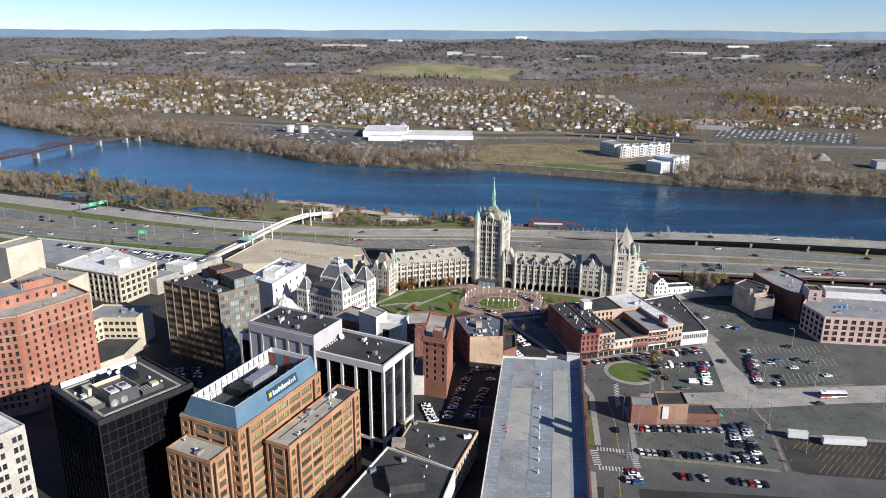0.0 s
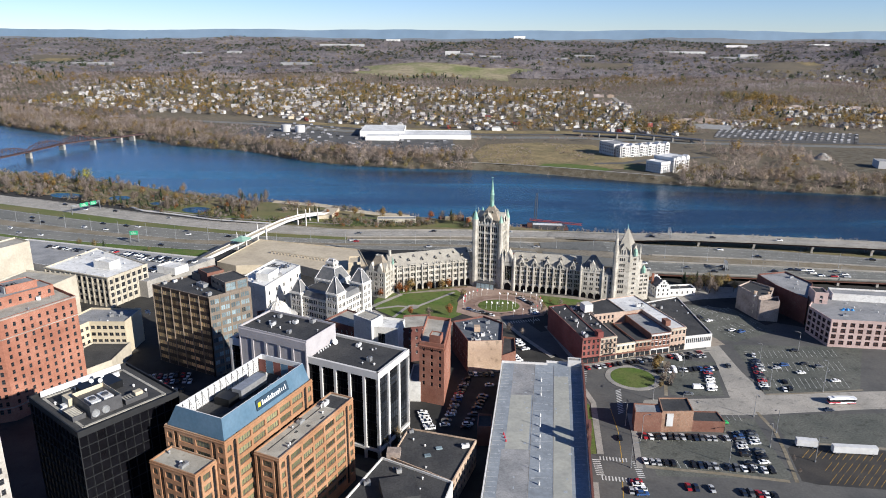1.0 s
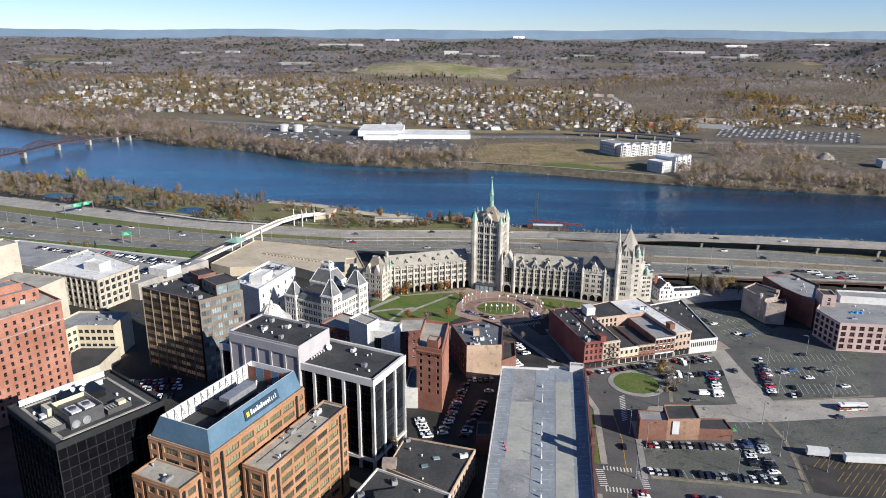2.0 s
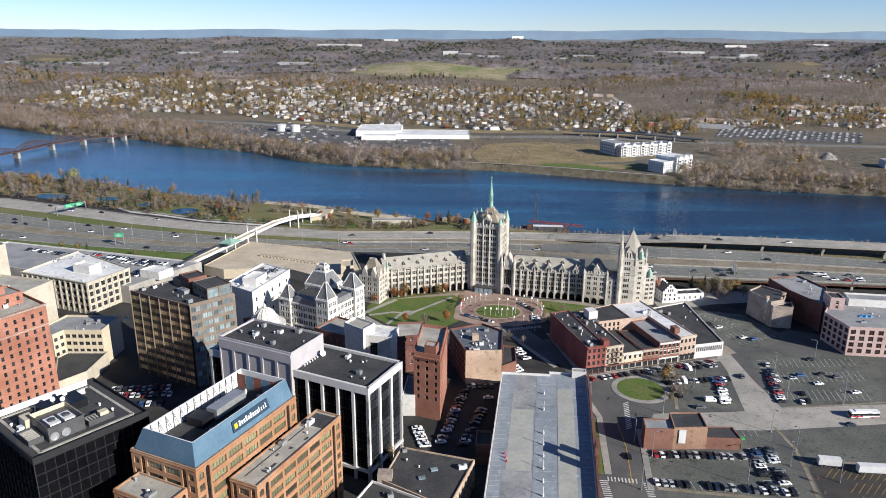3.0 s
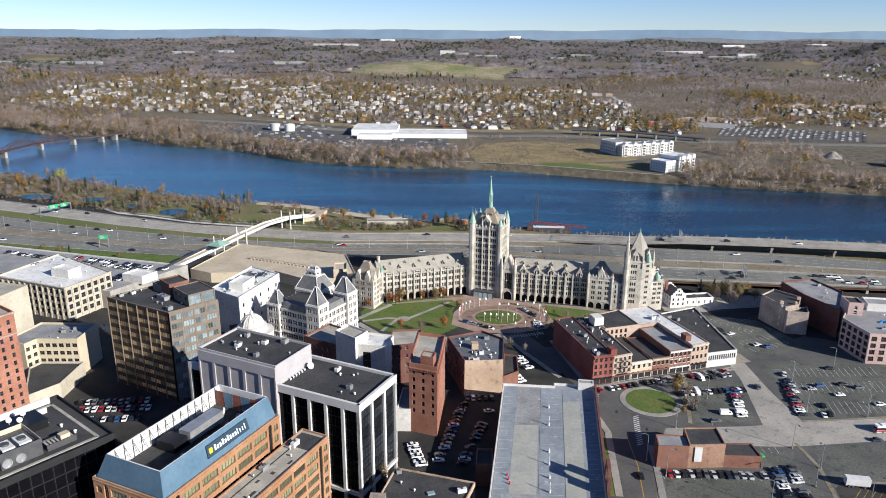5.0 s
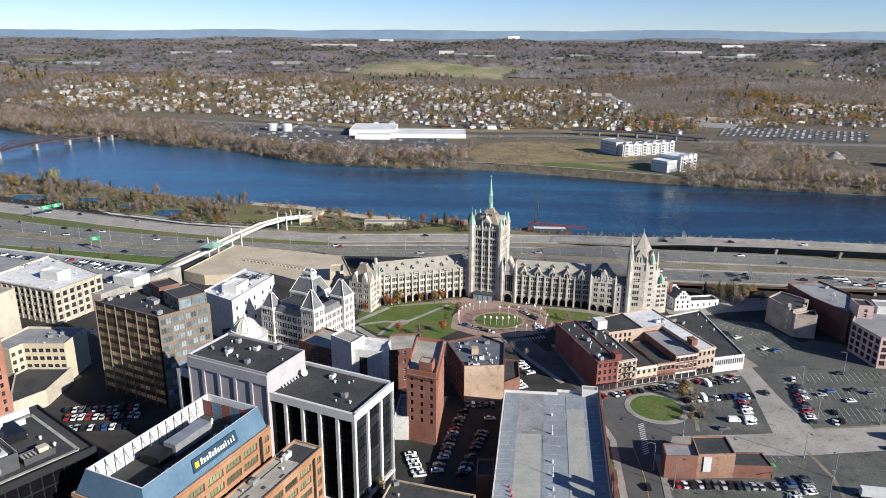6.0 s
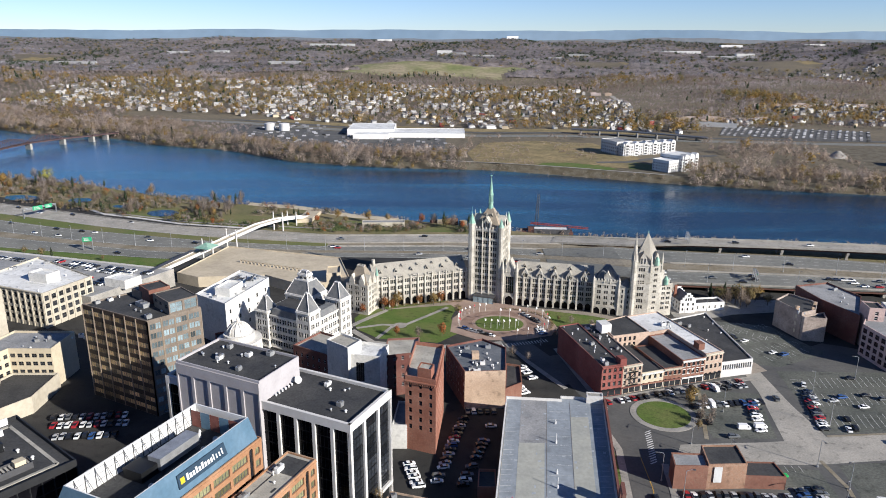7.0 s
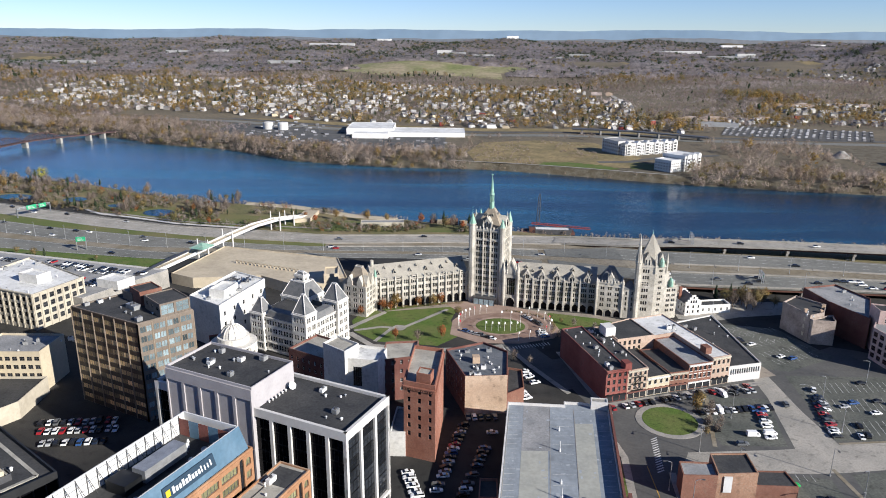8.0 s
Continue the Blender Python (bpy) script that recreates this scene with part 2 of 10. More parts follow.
def inset(poly, d):
    """A plan drawn in by d, edge by edge (d: one number or one for each edge)."""
    n = len(poly)
    ds = d if isinstance(d, (list, tuple)) else [d] * n
    lines = []
    for i in range(n):
        a, b = Vector(poly[i]), Vector(poly[(i + 1) % n])
        e = (b - a).normalized()
        nrm = Vector((-e.y, e.x))
        lines.append((a + nrm * ds[i], e))
    out = []
    for i in range(n):
        (p, e), (q, f) = lines[i - 1], lines[i]
        c = e.x * f.y - e.y * f.x
        t = ((q - p).x * f.y - (q - p).y * f.x) / c if abs(c) > 1e-6 else 0.0
        out.append(tuple(p + e * t) if abs(c) > 1e-6 else tuple(q))
    return out


def quad_plan(corner, angle, along, back, lead=0.0, start=0.0):
    """A rectangle: its near corner, the direction of its right side in degrees, and its lengths along that side and to the left of it."""
    c, v = Vector(corner), Vector((math.cos(radians(angle)), math.sin(radians(angle))))
    u = Vector((-v.y, v.x))
    p = lambda a, b: tuple(c + v * a + u * b)
    return [p(lead, start), p(lead + along, start), p(lead + along, start + back), p(lead, start + back)]


PANES = {}


def pane_mesh(w, h, mat, style):
    """A window of w by h metres about its lower middle, facing -y: frame, mullions and panes, set back in its opening."""
    key = (round(w, 2), round(h, 2), mat.name, style)
    if key in PANES:
        return PANES[key]
    bm = bmesh.new()
    kind, frame_mat = style
    f = min(0.12, w * 0.08)
    cols, rows = {"plain": (1, 1), "sash": (1, 2), "pair": (2, 2), "triple": (3, 2), "grid": (4, 2), "bay": (4, 1), "cross": (2, 1), "slot": (2, 18), "flush": (2, 1), "five": (5, 1)}[kind]
    proud = 0.012 if kind == "flush" else 0.07
    cuts = []
    for size, k in ((w, cols), (h, rows)):
        c = [0.0, f]
        for i in range(1, k):
            c += [i * size / k - f / 2, i * size / k + f / 2]
        cuts.append(c + [size - f, size])
    xs_, zs_ = cuts
    vert = {}

    def at(i, k, level):
        if (i, k, level) not in vert:
            vert[i, k, level] = bm.verts.new((xs_[i] - w / 2, -proud * level, zs_[k]))
        return vert[i, k, level]

    bars = lambda i, k: 1 if i % 2 == 0 or k % 2 == 0 else 0
    for i in range(len(xs_) - 1):
        for k in range(len(zs_) - 1):
            v = bars(i, k)
            bm.faces.new([at(a, b, v) for a, b in ((i, k), (i + 1, k), (i + 1, k + 1), (i, k + 1))]).material_index = v
            if not v:
                ring = ((i, k), (i + 1, k), (i + 1, k + 1), (i, k + 1))
                for q in range(4):
                    p0, p1 = ring[q], ring[(q + 1) % 4]
                    bm.faces.new((at(*p0, 1), at(*p1, 1), at(*p1, 0), at(*p0, 0))).material_index = 1
    PANES[key] = mesh_of(bm, "window", [mat, frame_mat])
    return PANES[key]


def window_grid(width, cols, rows, w, h, v0, v1, mu=0.0, mu2=None, per=1, gap=0.0):
    """Rows of windows on a wall: lower-left and upper-right corners, along the wall and up."""
    out, mu2 = [], mu if mu2 is None else mu2
    cw, rh = (width - mu - mu2) / cols, (v1 - v0) / rows
    for j in range(rows):
        for i in range(cols):
            c = mu + cw * (i + 0.5)
            z = v0 + rh * (j + 0.5) - h / 2
            for k in range(per):
                x = c + (k - (per - 1) / 2) * (w + gap)
                out.append((x - w / 2, z, x + w / 2, z + h))
    return out


def facade(bm, a, b, z0, z1, wins, parent, glass=None, style=("plain", None), depth=0.3, mat=0):
    """A wall from a to b with openings and reveals; each window in it becomes a part of the building."""
    a, b = Vector(a), Vector(b)
    d = (b - a).normalized()
    n = Vector((d.y, -d.x))
    W = (b - a).length
    put = lambda u, v, k=0.0: bm.verts.new((a.x + d.x * u - n.x * k, a.y + d.y * u - n.y * k, z0 + v))
    if not wins:
        bm.faces.new((put(0, 0), put(W, 0), put(W, z1 - z0), put(0, z1 - z0))).material_index = mat
        return
    # walls are cut into strips, row by row, so that openings need not line up
    levels = sorted({round(w[1], 3) for w in wins} | {round(w[3], 3) for w in wins} | {0.0, z1 - z0})
    for lo, hi in zip(levels, levels[1:]):
        mid = (lo + hi) / 2
        cuts = sorted((w[0], w[2]) for w in wins if w[1] < mid < w[3])
        x = 0.0
        for c0, c1 in cuts + [(W, W)]:
            if c0 - x > 1e-4:
                bm.faces.new((put(x, lo), put(c0, lo), put(c0, hi), put(x, hi))).material_index = mat
            x = c1
    ang = math.atan2(d.y, d.x)
    for u0, v0, u1, v1 in wins:
        o = [(u0, v0), (u1, v0), (u1, v1), (u0, v1)]
        f, k = [put(*c) for c in o], [put(*c, depth) for c in o]
        for i in range(4):
            j = (i + 1) % 4
            bm.faces.new((f[i], f[j], k[j], k[i])).material_index = mat
        if glass:
            ob = new("window", pane_mesh(u1 - u0, v1 - v0, glass, (style[0], style[1] or DARK_STEEL)))
            c = a + d * ((u0 + u1) / 2) - n * depth
            ob.matrix_basis = Matrix.Translation((c.x, c.y, z0 + v0)) @ Matrix.Rotation(ang, 4, "Z")
            ob.parent = parent


def flat_roof(parent, poly, z, parapet, roof_mat, wall_mat, thick=0.4):
    """The parapet's inner side and top, and the roof inside it."""
    inner = inset(poly, thick)
    bm = bmesh.new()
    o = [bm.verts.new((x, y, z + parapet)) for x, y in poly]
    i_ = [bm.verts.new((x, y, z + parapet)) for x, y in inner]
    l_ = [bm.verts.new((x, y, z)) for x, y in inner]
    for i in range(len(poly)):
        j = (i + 1) % len(poly)
        bm.faces.new((o[i], o[j], i_[j], i_[i]))
        bm.faces.new((i_[i], i_[j], l_[j], l_[i]))
    part("parapet", bm, wall_mat, parent)
    bm = bmesh.new()
    bm.faces.new([bm.verts.new((x, y, z)) for x, y in inner])
    return part("roof", bm, roof_mat, parent)


def building(name, label, poly, z1, wall, roof, specs=None, z0=0.0, parapet=0.9, group="", category="building", parent=None, depth=0.3):
    """A flat-roofed house over a plan; specs: for each wall by number, a list of (windows, glass, style)."""
    b = parent or thing(name, label, category, group=group)
    bm = bmesh.new()
    specs = specs or {}
    for i in range(len(poly)):
        p, q = poly[i], poly[(i + 1) % len(poly)]
        wins, glass, style = specs.get(i, ([], None, ("plain", None)))
        if callable(wins):
            wins = wins((Vector(q) - Vector(p)).length)
        facade(bm, p, q, z0, z1 + parapet, wins, b, glass, style, depth)
    bmesh.ops.remove_doubles(bm, verts=bm.verts, dist=0.0005)
    part("wall", bm, wall, b)
    flat_roof(b, poly, z1, parapet, roof, wall)
    return b


def gable_roof(bm, poly, z0, z1, over=0.4, mat=0):
    """A pitched roof over a rectangle whose ridge runs along its first side."""
    p = [Vector((*c, z0)) for c in poly]
    d, e = (p[1] - p[0]).normalized(), (p[3] - p[0]).normalized()
    p = [p[0] - (d + e) * over, p[1] + (d - e) * over, p[2] + (d + e) * over, p[3] + (e - d) * over]
    r0, r1 = (p[0] + p[3]) / 2, (p[1] + p[2]) / 2
    r0.z = r1.z = z1
    v = [bm.verts.new(c) for c in (*p, r0, r1)]
    for f in ((0, 1, 5, 4), (2, 3, 4, 5), (3, 0, 4), (1, 2, 5), (3, 2, 1, 0)):
        bm.faces.new([v[i] for i in f]).material_index = mat


def pyramid(bm, poly, z0, tip, mat=0):
    a = [bm.verts.new((x, y, z0)) for x, y in poly]
    t = bm.verts.new(tip)
    for i in range(len(a)):
        bm.faces.new((a[i], a[(i + 1) % len(a)], t)).material_index = mat


def middle(poly):
    return (sum(p[0] for p in poly) / len(poly), sum(p[1] for p in poly) / len(poly))

# ---- the land, the river and the roads ----
NEAR_BANK = ((-1800, 1150), (-900, 930), (-543, 845), (-456, 810), (-382, 789), (-287, 738), (-215, 712), (-157, 700), (-104, 676),
             (-39, 655), (1, 641), (68, 617), (110, 612), (338, 591), (700, 560), (1800, 500))
FAR_BANK = ((-1800, 1800), (-1000, 1390), (-819, 1277), (-713, 1202), (-662, 1178), (-523, 1148), (-437, 1082), (-313, 1036), (-205, 950),
            (-84, 916), (35, 907), (122, 876), (224, 835), (354, 800), (445, 782), (800, 720), (1800, 640))
RIVER_Z = -6.0


def along(line, x):
    xs, ys = zip(*line)
    return float(np.interp(x, xs, ys))


def rise(x, y):
    """The land's height beyond the river."""
    far = max(0.0, y - 1350)
    z = 0.031 * far
    z += min(1.0, far / 700) * 24 * noise.noise((x / 620, y / 620, 3.1)) + min(1.0, far / 1500) * 20 * noise.noise((x / 240, y / 330, 7.7))
    # the closed landfill with its mown slopes, and the dark hill at the valley's edge
    z += 26 * math.exp(-(((x + 110) / 330) ** 2 + ((y - 2650) / 300) ** 2))
    z += 70 * math.exp(-(((x - 1720) / 330) ** 2 + ((y - 2900) / 420) ** 2))
    return z


def mown(x, y):
    """Over nought on the mown slopes of the old landfill."""
    return 1 - ((x + 95) / 300) ** 2 - ((y - 2450) / 130) ** 2 + 0.8 * noise.noise((x / 130, y / 90, 4.4))


def land_z(x, y):
    nb, fb = along(NEAR_BANK, x), along(FAR_BANK, x)
    if y < nb - 14:
        return 0.0
    if y < nb + 6:
        return -9 * (y - nb + 14) / 20
    if y < fb - 6:
        return -9.0
    if y < fb + 12:
        return -9 + 10 * (y - fb + 6) / 18
    return 1 + rise(x, y)


MOWN = material("mown_landfill", (0.15, 0.165, 0.065), 1.0, 0.3, 0.009, 0.08, tint=(0.29, 0.245, 0.16), stain=0.25)
bm = bmesh.new()
xs = [-4200, -3600] + [-3200 + 60 * i for i in range(46)] + [-440 + 30 * i for i in range(24)] + [280 + 60 * i for i in range(49)] + [3600, 4200]
grid = []
for x in xs:
    nb, fb = along(NEAR_BANK, x), along(FAR_BANK, x)
    ys = [-600, 0, 200, 330, 450, nb - 90, nb - 40, nb - 14, nb - 4, nb + 6, (nb + fb) / 2, fb - 6, fb + 3, fb + 12, fb + 40]
    y = fb + 40
    step = (4860 - y) / 74
    ys += [y + step * (i + 1) for i in range(74)]
    grid.append([bm.verts.new((x, yy, -0.03 if yy < nb - 14.1 else land_z(x, yy))) for yy in ys])
for a, b in zip(grid, grid[1:]):
    for j in range(len(a) - 1):
        f = bm.faces.new((a[j], b[j], b[j + 1], a[j + 1]))
        c = f.calc_center_median()
        if j < 5:
            f.material_index = 0
        elif j < 7:
            f.material_index = 1
        elif j < 14:
            f.material_index = 2
        elif mown(c.x, c.y) > 0:
            f.material_index = 6
        elif noise.noise((c.x / 260, c.y / 330, 21)) > 0.42 and c.y > 2200:
            f.material_index = 5
        else:
            f.material_index = 3
        f.smooth = j > 13
single("ground", bm, [ASPHALT, PARK, BANK, LAND, GRASS, FIELD, MOWN], "city asphalt, river banks and brown autumn country to the horizon", "ground", kind="structure")

WATER = material("river_water", (0.003, 0.034, 0.082), 0.16, 0.1, 0.01, 0.1, spec=0.5)
n_, l_ = WATER.node_tree.nodes, WATER.node_tree.links
wave, wb = n_.new("ShaderNodeTexNoise"), n_.new("ShaderNodeBump")
wave.inputs["Scale"].default_value, wave.inputs["Detail"].default_value = 0.35, 6
wg = n_.new("ShaderNodeNewGeometry")
l_.new(wg.outputs["Position"], wave.inputs[0])
wb.inputs["Strength"].default_value, wb.inputs["Distance"].default_value = 0.6, 1.0
l_.new(wave.outputs[0], wb.inputs["Height"])
l_.new(wb.outputs[0], n_["Principled BSDF"].inputs["Normal"])
streak, smap, ramp, mixc = n_.new("ShaderNodeTexNoise"), n_.new("ShaderNodeMapping"), n_.new("ShaderNodeValToRGB"), n_.new("ShaderNodeMapRange")
smap.inputs["Rotation"].default_value = (0, 0, radians(18))
smap.inputs["Scale"].default_value = (0.0035, 0.02, 1)
l_.new(wg.outputs["Position"], smap.inputs["Vector"])
l_.new(smap.outputs[0], streak.inputs[0])
streak.inputs["Scale"].default_value, streak.inputs["Detail"].default_value, streak.inputs["Distortion"].default_value = 1.0, 5, 0.6
# paler left, darker right: the sky's uneven sheen put into the water colour
place, reach, sheen_tone = n_.new("ShaderNodeSeparateXYZ"), n_.new("ShaderNodeMapRange"), n_.new("ShaderNodeMath")
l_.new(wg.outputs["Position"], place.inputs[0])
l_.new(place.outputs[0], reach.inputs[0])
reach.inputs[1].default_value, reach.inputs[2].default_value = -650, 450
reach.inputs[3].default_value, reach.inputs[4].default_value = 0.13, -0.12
l_.new(streak.outputs[0], sheen_tone.inputs[0]), l_.new(reach.outputs[0], sheen_tone.inputs[1])
l_.new(sheen_tone.outputs[0], ramp.inputs[0])
# specular also falls from left to right, setting the sheen by place
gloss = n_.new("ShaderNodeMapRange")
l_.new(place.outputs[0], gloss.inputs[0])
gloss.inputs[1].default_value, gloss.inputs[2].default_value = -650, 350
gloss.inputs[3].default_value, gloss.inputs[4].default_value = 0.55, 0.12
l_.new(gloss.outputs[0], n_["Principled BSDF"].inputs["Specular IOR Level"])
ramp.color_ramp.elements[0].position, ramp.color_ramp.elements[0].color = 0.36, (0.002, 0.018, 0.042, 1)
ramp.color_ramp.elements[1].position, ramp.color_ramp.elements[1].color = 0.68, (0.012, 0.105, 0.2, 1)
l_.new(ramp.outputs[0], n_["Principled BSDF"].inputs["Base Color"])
l_.new(streak.outputs[0], mixc.inputs[0])
mixc.inputs["From Min"].default_value, mixc.inputs["From Max"].default_value = 0.36, 0.68
mixc.inputs["To Min"].default_value, mixc.inputs["To Max"].default_value = 0.25, 0.75
l_.new(mixc.outputs[0], wb.inputs["Strength"])
bm = bmesh.new()
rows_ = [[bm.verts.new((x, y, RIVER_Z)) for y in (along(NEAR_BANK, x) - 12, along(FAR_BANK, x) + 4)] for x in range(-1800, 1801, 50)]
for a, b in zip(rows_, rows_[1:]):
    bm.faces.new((a[0], b[0], b[1], a[1]))
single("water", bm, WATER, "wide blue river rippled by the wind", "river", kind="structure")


def sheet(name, poly, mat, label, z=0.02, category="ground", thick=0.0, parent=None):
    """A flat piece of ground laid over the land; with thick, a slab with a real edge."""
    bm = bmesh.new()
    prism(bm, poly, z - max(thick, 0.015), z)
    return single(name, bm, mat, label, category, kind="structure") if parent is None else part(name, bm, mat, parent)


def ribbon_bm(bm, line, w, z, mat=0, thick=0.0, zs=None):
    """A strip of width w (one number, or one for each point) along a line, at height z or heights zs."""
    pts = [Vector(p) for p in line]
    left, right = [], []
    for i, p in enumerate(pts):
        d = (pts[min(i + 1, len(pts) - 1)] - pts[max(i - 1, 0)]).normalized()
        nrm = Vector((-d.y, d.x)) * ((w[i] if isinstance(w, (list, tuple)) else w) / 2)
        zz = zs[i] if zs else z
        left.append((p + nrm, zz)), right.append((p - nrm, zz))
    for i in range(len(pts) - 1):
        c = [left[i], right[i], right[i + 1], left[i + 1]]
        top = [bm.verts.new((q.x, q.y, zz)) for q, zz in c]
        bm.faces.new(top).material_index = mat
        if thick:
            low = [bm.verts.new((q.x, q.y, zz - thick)) for q, zz in c]
            bm.faces.new(low[::-1]).material_index = mat
            for a, b in ((0, 1), (1, 2), (2, 3), (3, 0)):
                bm.faces.new((top[b], top[a], low[a], low[b])).material_index = mat
    bm.normal_update()


def ribbon(name, line, w, mat, label, z=0.03, category="road", thick=0.0, zs=None, parent=None):
    bm = bmesh.new()
    ribbon_bm(bm, line, w, z, 0, thick, zs)
    return single(name, bm, mat, label, category, kind="structure") if parent is None else part(name, bm, mat, parent)


# the far ridges beyond the plain; their blue haze is put into the colour
RIDGE = material("far_ridge_haze_blue", (0.17, 0.25, 0.34), 1.0, 0.12, 0.0012, 0.01, tint=(0.2, 0.28, 0.37))
RIDGE_NEAR = material("nearer_ridge_haze_blue", (0.15, 0.17, 0.2), 1.0, 0.2, 0.004, 0.03, tint=(0.17, 0.18, 0.2))
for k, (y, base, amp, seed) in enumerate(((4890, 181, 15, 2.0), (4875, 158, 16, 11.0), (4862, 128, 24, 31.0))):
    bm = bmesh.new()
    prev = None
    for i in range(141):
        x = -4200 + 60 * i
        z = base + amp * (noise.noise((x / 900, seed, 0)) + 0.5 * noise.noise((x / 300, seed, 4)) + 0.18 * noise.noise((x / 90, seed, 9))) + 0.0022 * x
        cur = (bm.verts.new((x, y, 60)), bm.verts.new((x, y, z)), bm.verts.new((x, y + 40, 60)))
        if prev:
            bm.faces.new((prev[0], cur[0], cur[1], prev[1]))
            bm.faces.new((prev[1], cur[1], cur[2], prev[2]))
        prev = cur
    single("backdrop", bm, RIDGE if k < 2 else RIDGE_NEAR, "wooded ridge on the horizon with its blue haze painted on", "hills", kind="structure")


def resample(line, n):
    pts = [Vector(p) for p in line]
    run = [0.0]
    for a, b in zip(pts, pts[1:]):
        run.append(run[-1] + (b - a).length)
    out = []
    for i in range(n + 1):
        s = run[-1] * i / n
        k = max(j for j in range(len(pts)) if run[j] <= s + 1e-6)
        k = min(k, len(pts) - 2)
        out.append(pts[k].lerp(pts[k + 1], (s - run[k]) / (run[k + 1] - run[k])))
    return out


def band(name, far, near, mat, label, z=0.02, n=16, category="road", z2=None, thick=0.0, far_share=0.0, near_share=1.0):
    """A strip of ground between two lines, given from its left end to its right end."""
    bm = bmesh.new()
    f, g = resample(far, n), resample(near, n)
    lo = lambda i: g[i].lerp(f[i], 1 - near_share)
    hi = lambda i: f[i].lerp(g[i], far_share)
    zz = lambda i: z if z2 is None else z + (z2 - z) * i / n
    for i in range(n):
        c = [(*lo(i), zz(i)), (*lo(i + 1), zz(i + 1)), (*hi(i + 1), zz(i + 1)), (*hi(i), zz(i))]
        top = [bm.verts.new(p) for p in c]
        bm.faces.new(top)
        if thick:
            low = [bm.verts.new((p[0], p[1], p[2] - thick)) for p in c]
            for a, b in ((0, 1), (1, 2), (2, 3), (3, 0)):
                bm.faces.new((top[b], top[a], low[a], low[b]))
    return single(name, bm, mat, label, category, kind="structure")


CONC_WALK = material("walk_concrete", (0.3, 0.26, 0.215), 0.9, 0.25, 0.1, 2.0, tint=(0.22, 0.19, 0.155), stain=0.25)
A_FAR = ((-620, 765), (-448, 698), (-364, 667), (-281, 634), (-218, 612), (-148, 602), (-100, 592), (-8, 597), (84, 596), (129, 593))
A_NEAR = ((-590, 722), (-425, 662), (-346, 634), (-268, 605), (-190, 585), (-96, 571), (-7, 577), (81, 576), (125, 574))
B_FAR = ((-580, 704), (-412, 641), (-317, 607), (-236, 586), (-177, 572), (-95, 563), (-7, 567), (60, 562), (125, 553))
B_NEAR = ((-550, 664), (-387, 603), (-302, 577), (-225, 557), (-93, 554), (-7, 555), (60, 546), (125, 528))
C_FAR = ((-540, 646), (-376, 586), (-296, 566), (-220, 547), (-177, 544), (-90, 548), (-7, 549), (60, 538), (125, 510))
C_NEAR = ((-520, 618), (-359, 558), (-284, 543), (-214, 531), (-193, 529), (-91, 538), (-7, 538), (60, 522), (118, 486))
band("road", A_FAR, A_NEAR, PALE_ROAD, "pale concrete motorway carriageway beside the river park", 0.03)
band("verge", A_NEAR[:6], B_FAR[:6], GRASS, "grass verge between two carriageways", 0.03, category="verge")
band("verge", A_NEAR[5:], B_FAR[5:], VERGE, "dry tan verge between two carriageways", 0.03, category="verge")
band("road", B_FAR, B_NEAR, HIGHWAY, "grey asphalt motorway carriageway", 0.04)
band("verge", B_NEAR, C_FAR, VERGE, "dry brown median of the motorway", 0.03, category="verge")
band("road", C_FAR, C_NEAR, HIGHWAY, "grey asphalt motorway carriageway", 0.05)
band("verge", C_NEAR[:5], ((-500, 560), (-345, 528), (-271, 516), (-200, 509), (-190, 509)), LAWN, "green grass bank below the motorway", 0.04, category="verge")
band("road", ((-520, 600), (-400, 566), (-330, 545), (-270, 530)), ((-516, 592), (-398, 557), (-328, 536), (-270, 526)), PALE_ROAD, "pale slip road curving down from the motorway", 0.06)
# lane lines
bm = bmesh.new()
for far, near, shares in ((A_FAR, A_NEAR, (0.08, 0.92)), (B_FAR, B_NEAR, (0.06, 0.94)), (C_FAR, C_NEAR, (0.06, 0.94))):
    f, g = resample(far, 60), resample(near, 60)
    for s in shares:
        ribbon_bm(bm, [a.lerp(b, s) for a, b in zip(f, g)], 0.3, 0.07)
for far, near, shares in ((A_FAR, A_NEAR, (0.36, 0.64)), (B_FAR, B_NEAR, (0.35, 0.65)), (C_FAR, C_NEAR, (0.5,))):
    f, g = resample(far, 150), resample(near, 150)
    for s in shares:
        line = [a.lerp(b, s) for a, b in zip(f, g)]
        for i in range(0, 149, 2):
            ribbon_bm(bm, [line[i], line[i].lerp(line[i + 1], 0.8)], 0.25, 0.07)
single("lane_marking", bm, WHITE_LINE, "worn white lane lines on the motorway", "road marking", kind="structure")
# concrete barriers along the motorway
bm = bmesh.new()
for line in (A_FAR[1:], A_NEAR[4:], B_FAR[5:]):
    ribbon_bm(bm, resample(line, 40), 0.5, 0.9, thick=0.9)
single("barrier", bm, CONCRETE, "long low concrete motorway barriers", "barrier", kind="structure")

# the raised motorway on its embankment, and the viaduct nearest to the river
bm = bmesh.new()
top_f, top_n = ((108, 556), (143, 547), (219, 539), (296, 521), (380, 500)), ((108, 487), (126, 483), (132, 492), (193, 486), (268, 479), (350, 472))
prism(bm, [*top_n, *top_f[::-1]], -0.1, 4.7)
v = [bm.verts.new(p) for p in ((108, 487, 4.7), (108, 556, 4.7), (55, 566, 0.0), (55, 520, 0.0), (108, 487, 0), (108, 556, 0))]
bm.faces.new((v[0], v[1], v[2], v[3])), bm.faces.new((v[0], v[3], v[4])), bm.faces.new((v[1], v[5], v[2]))
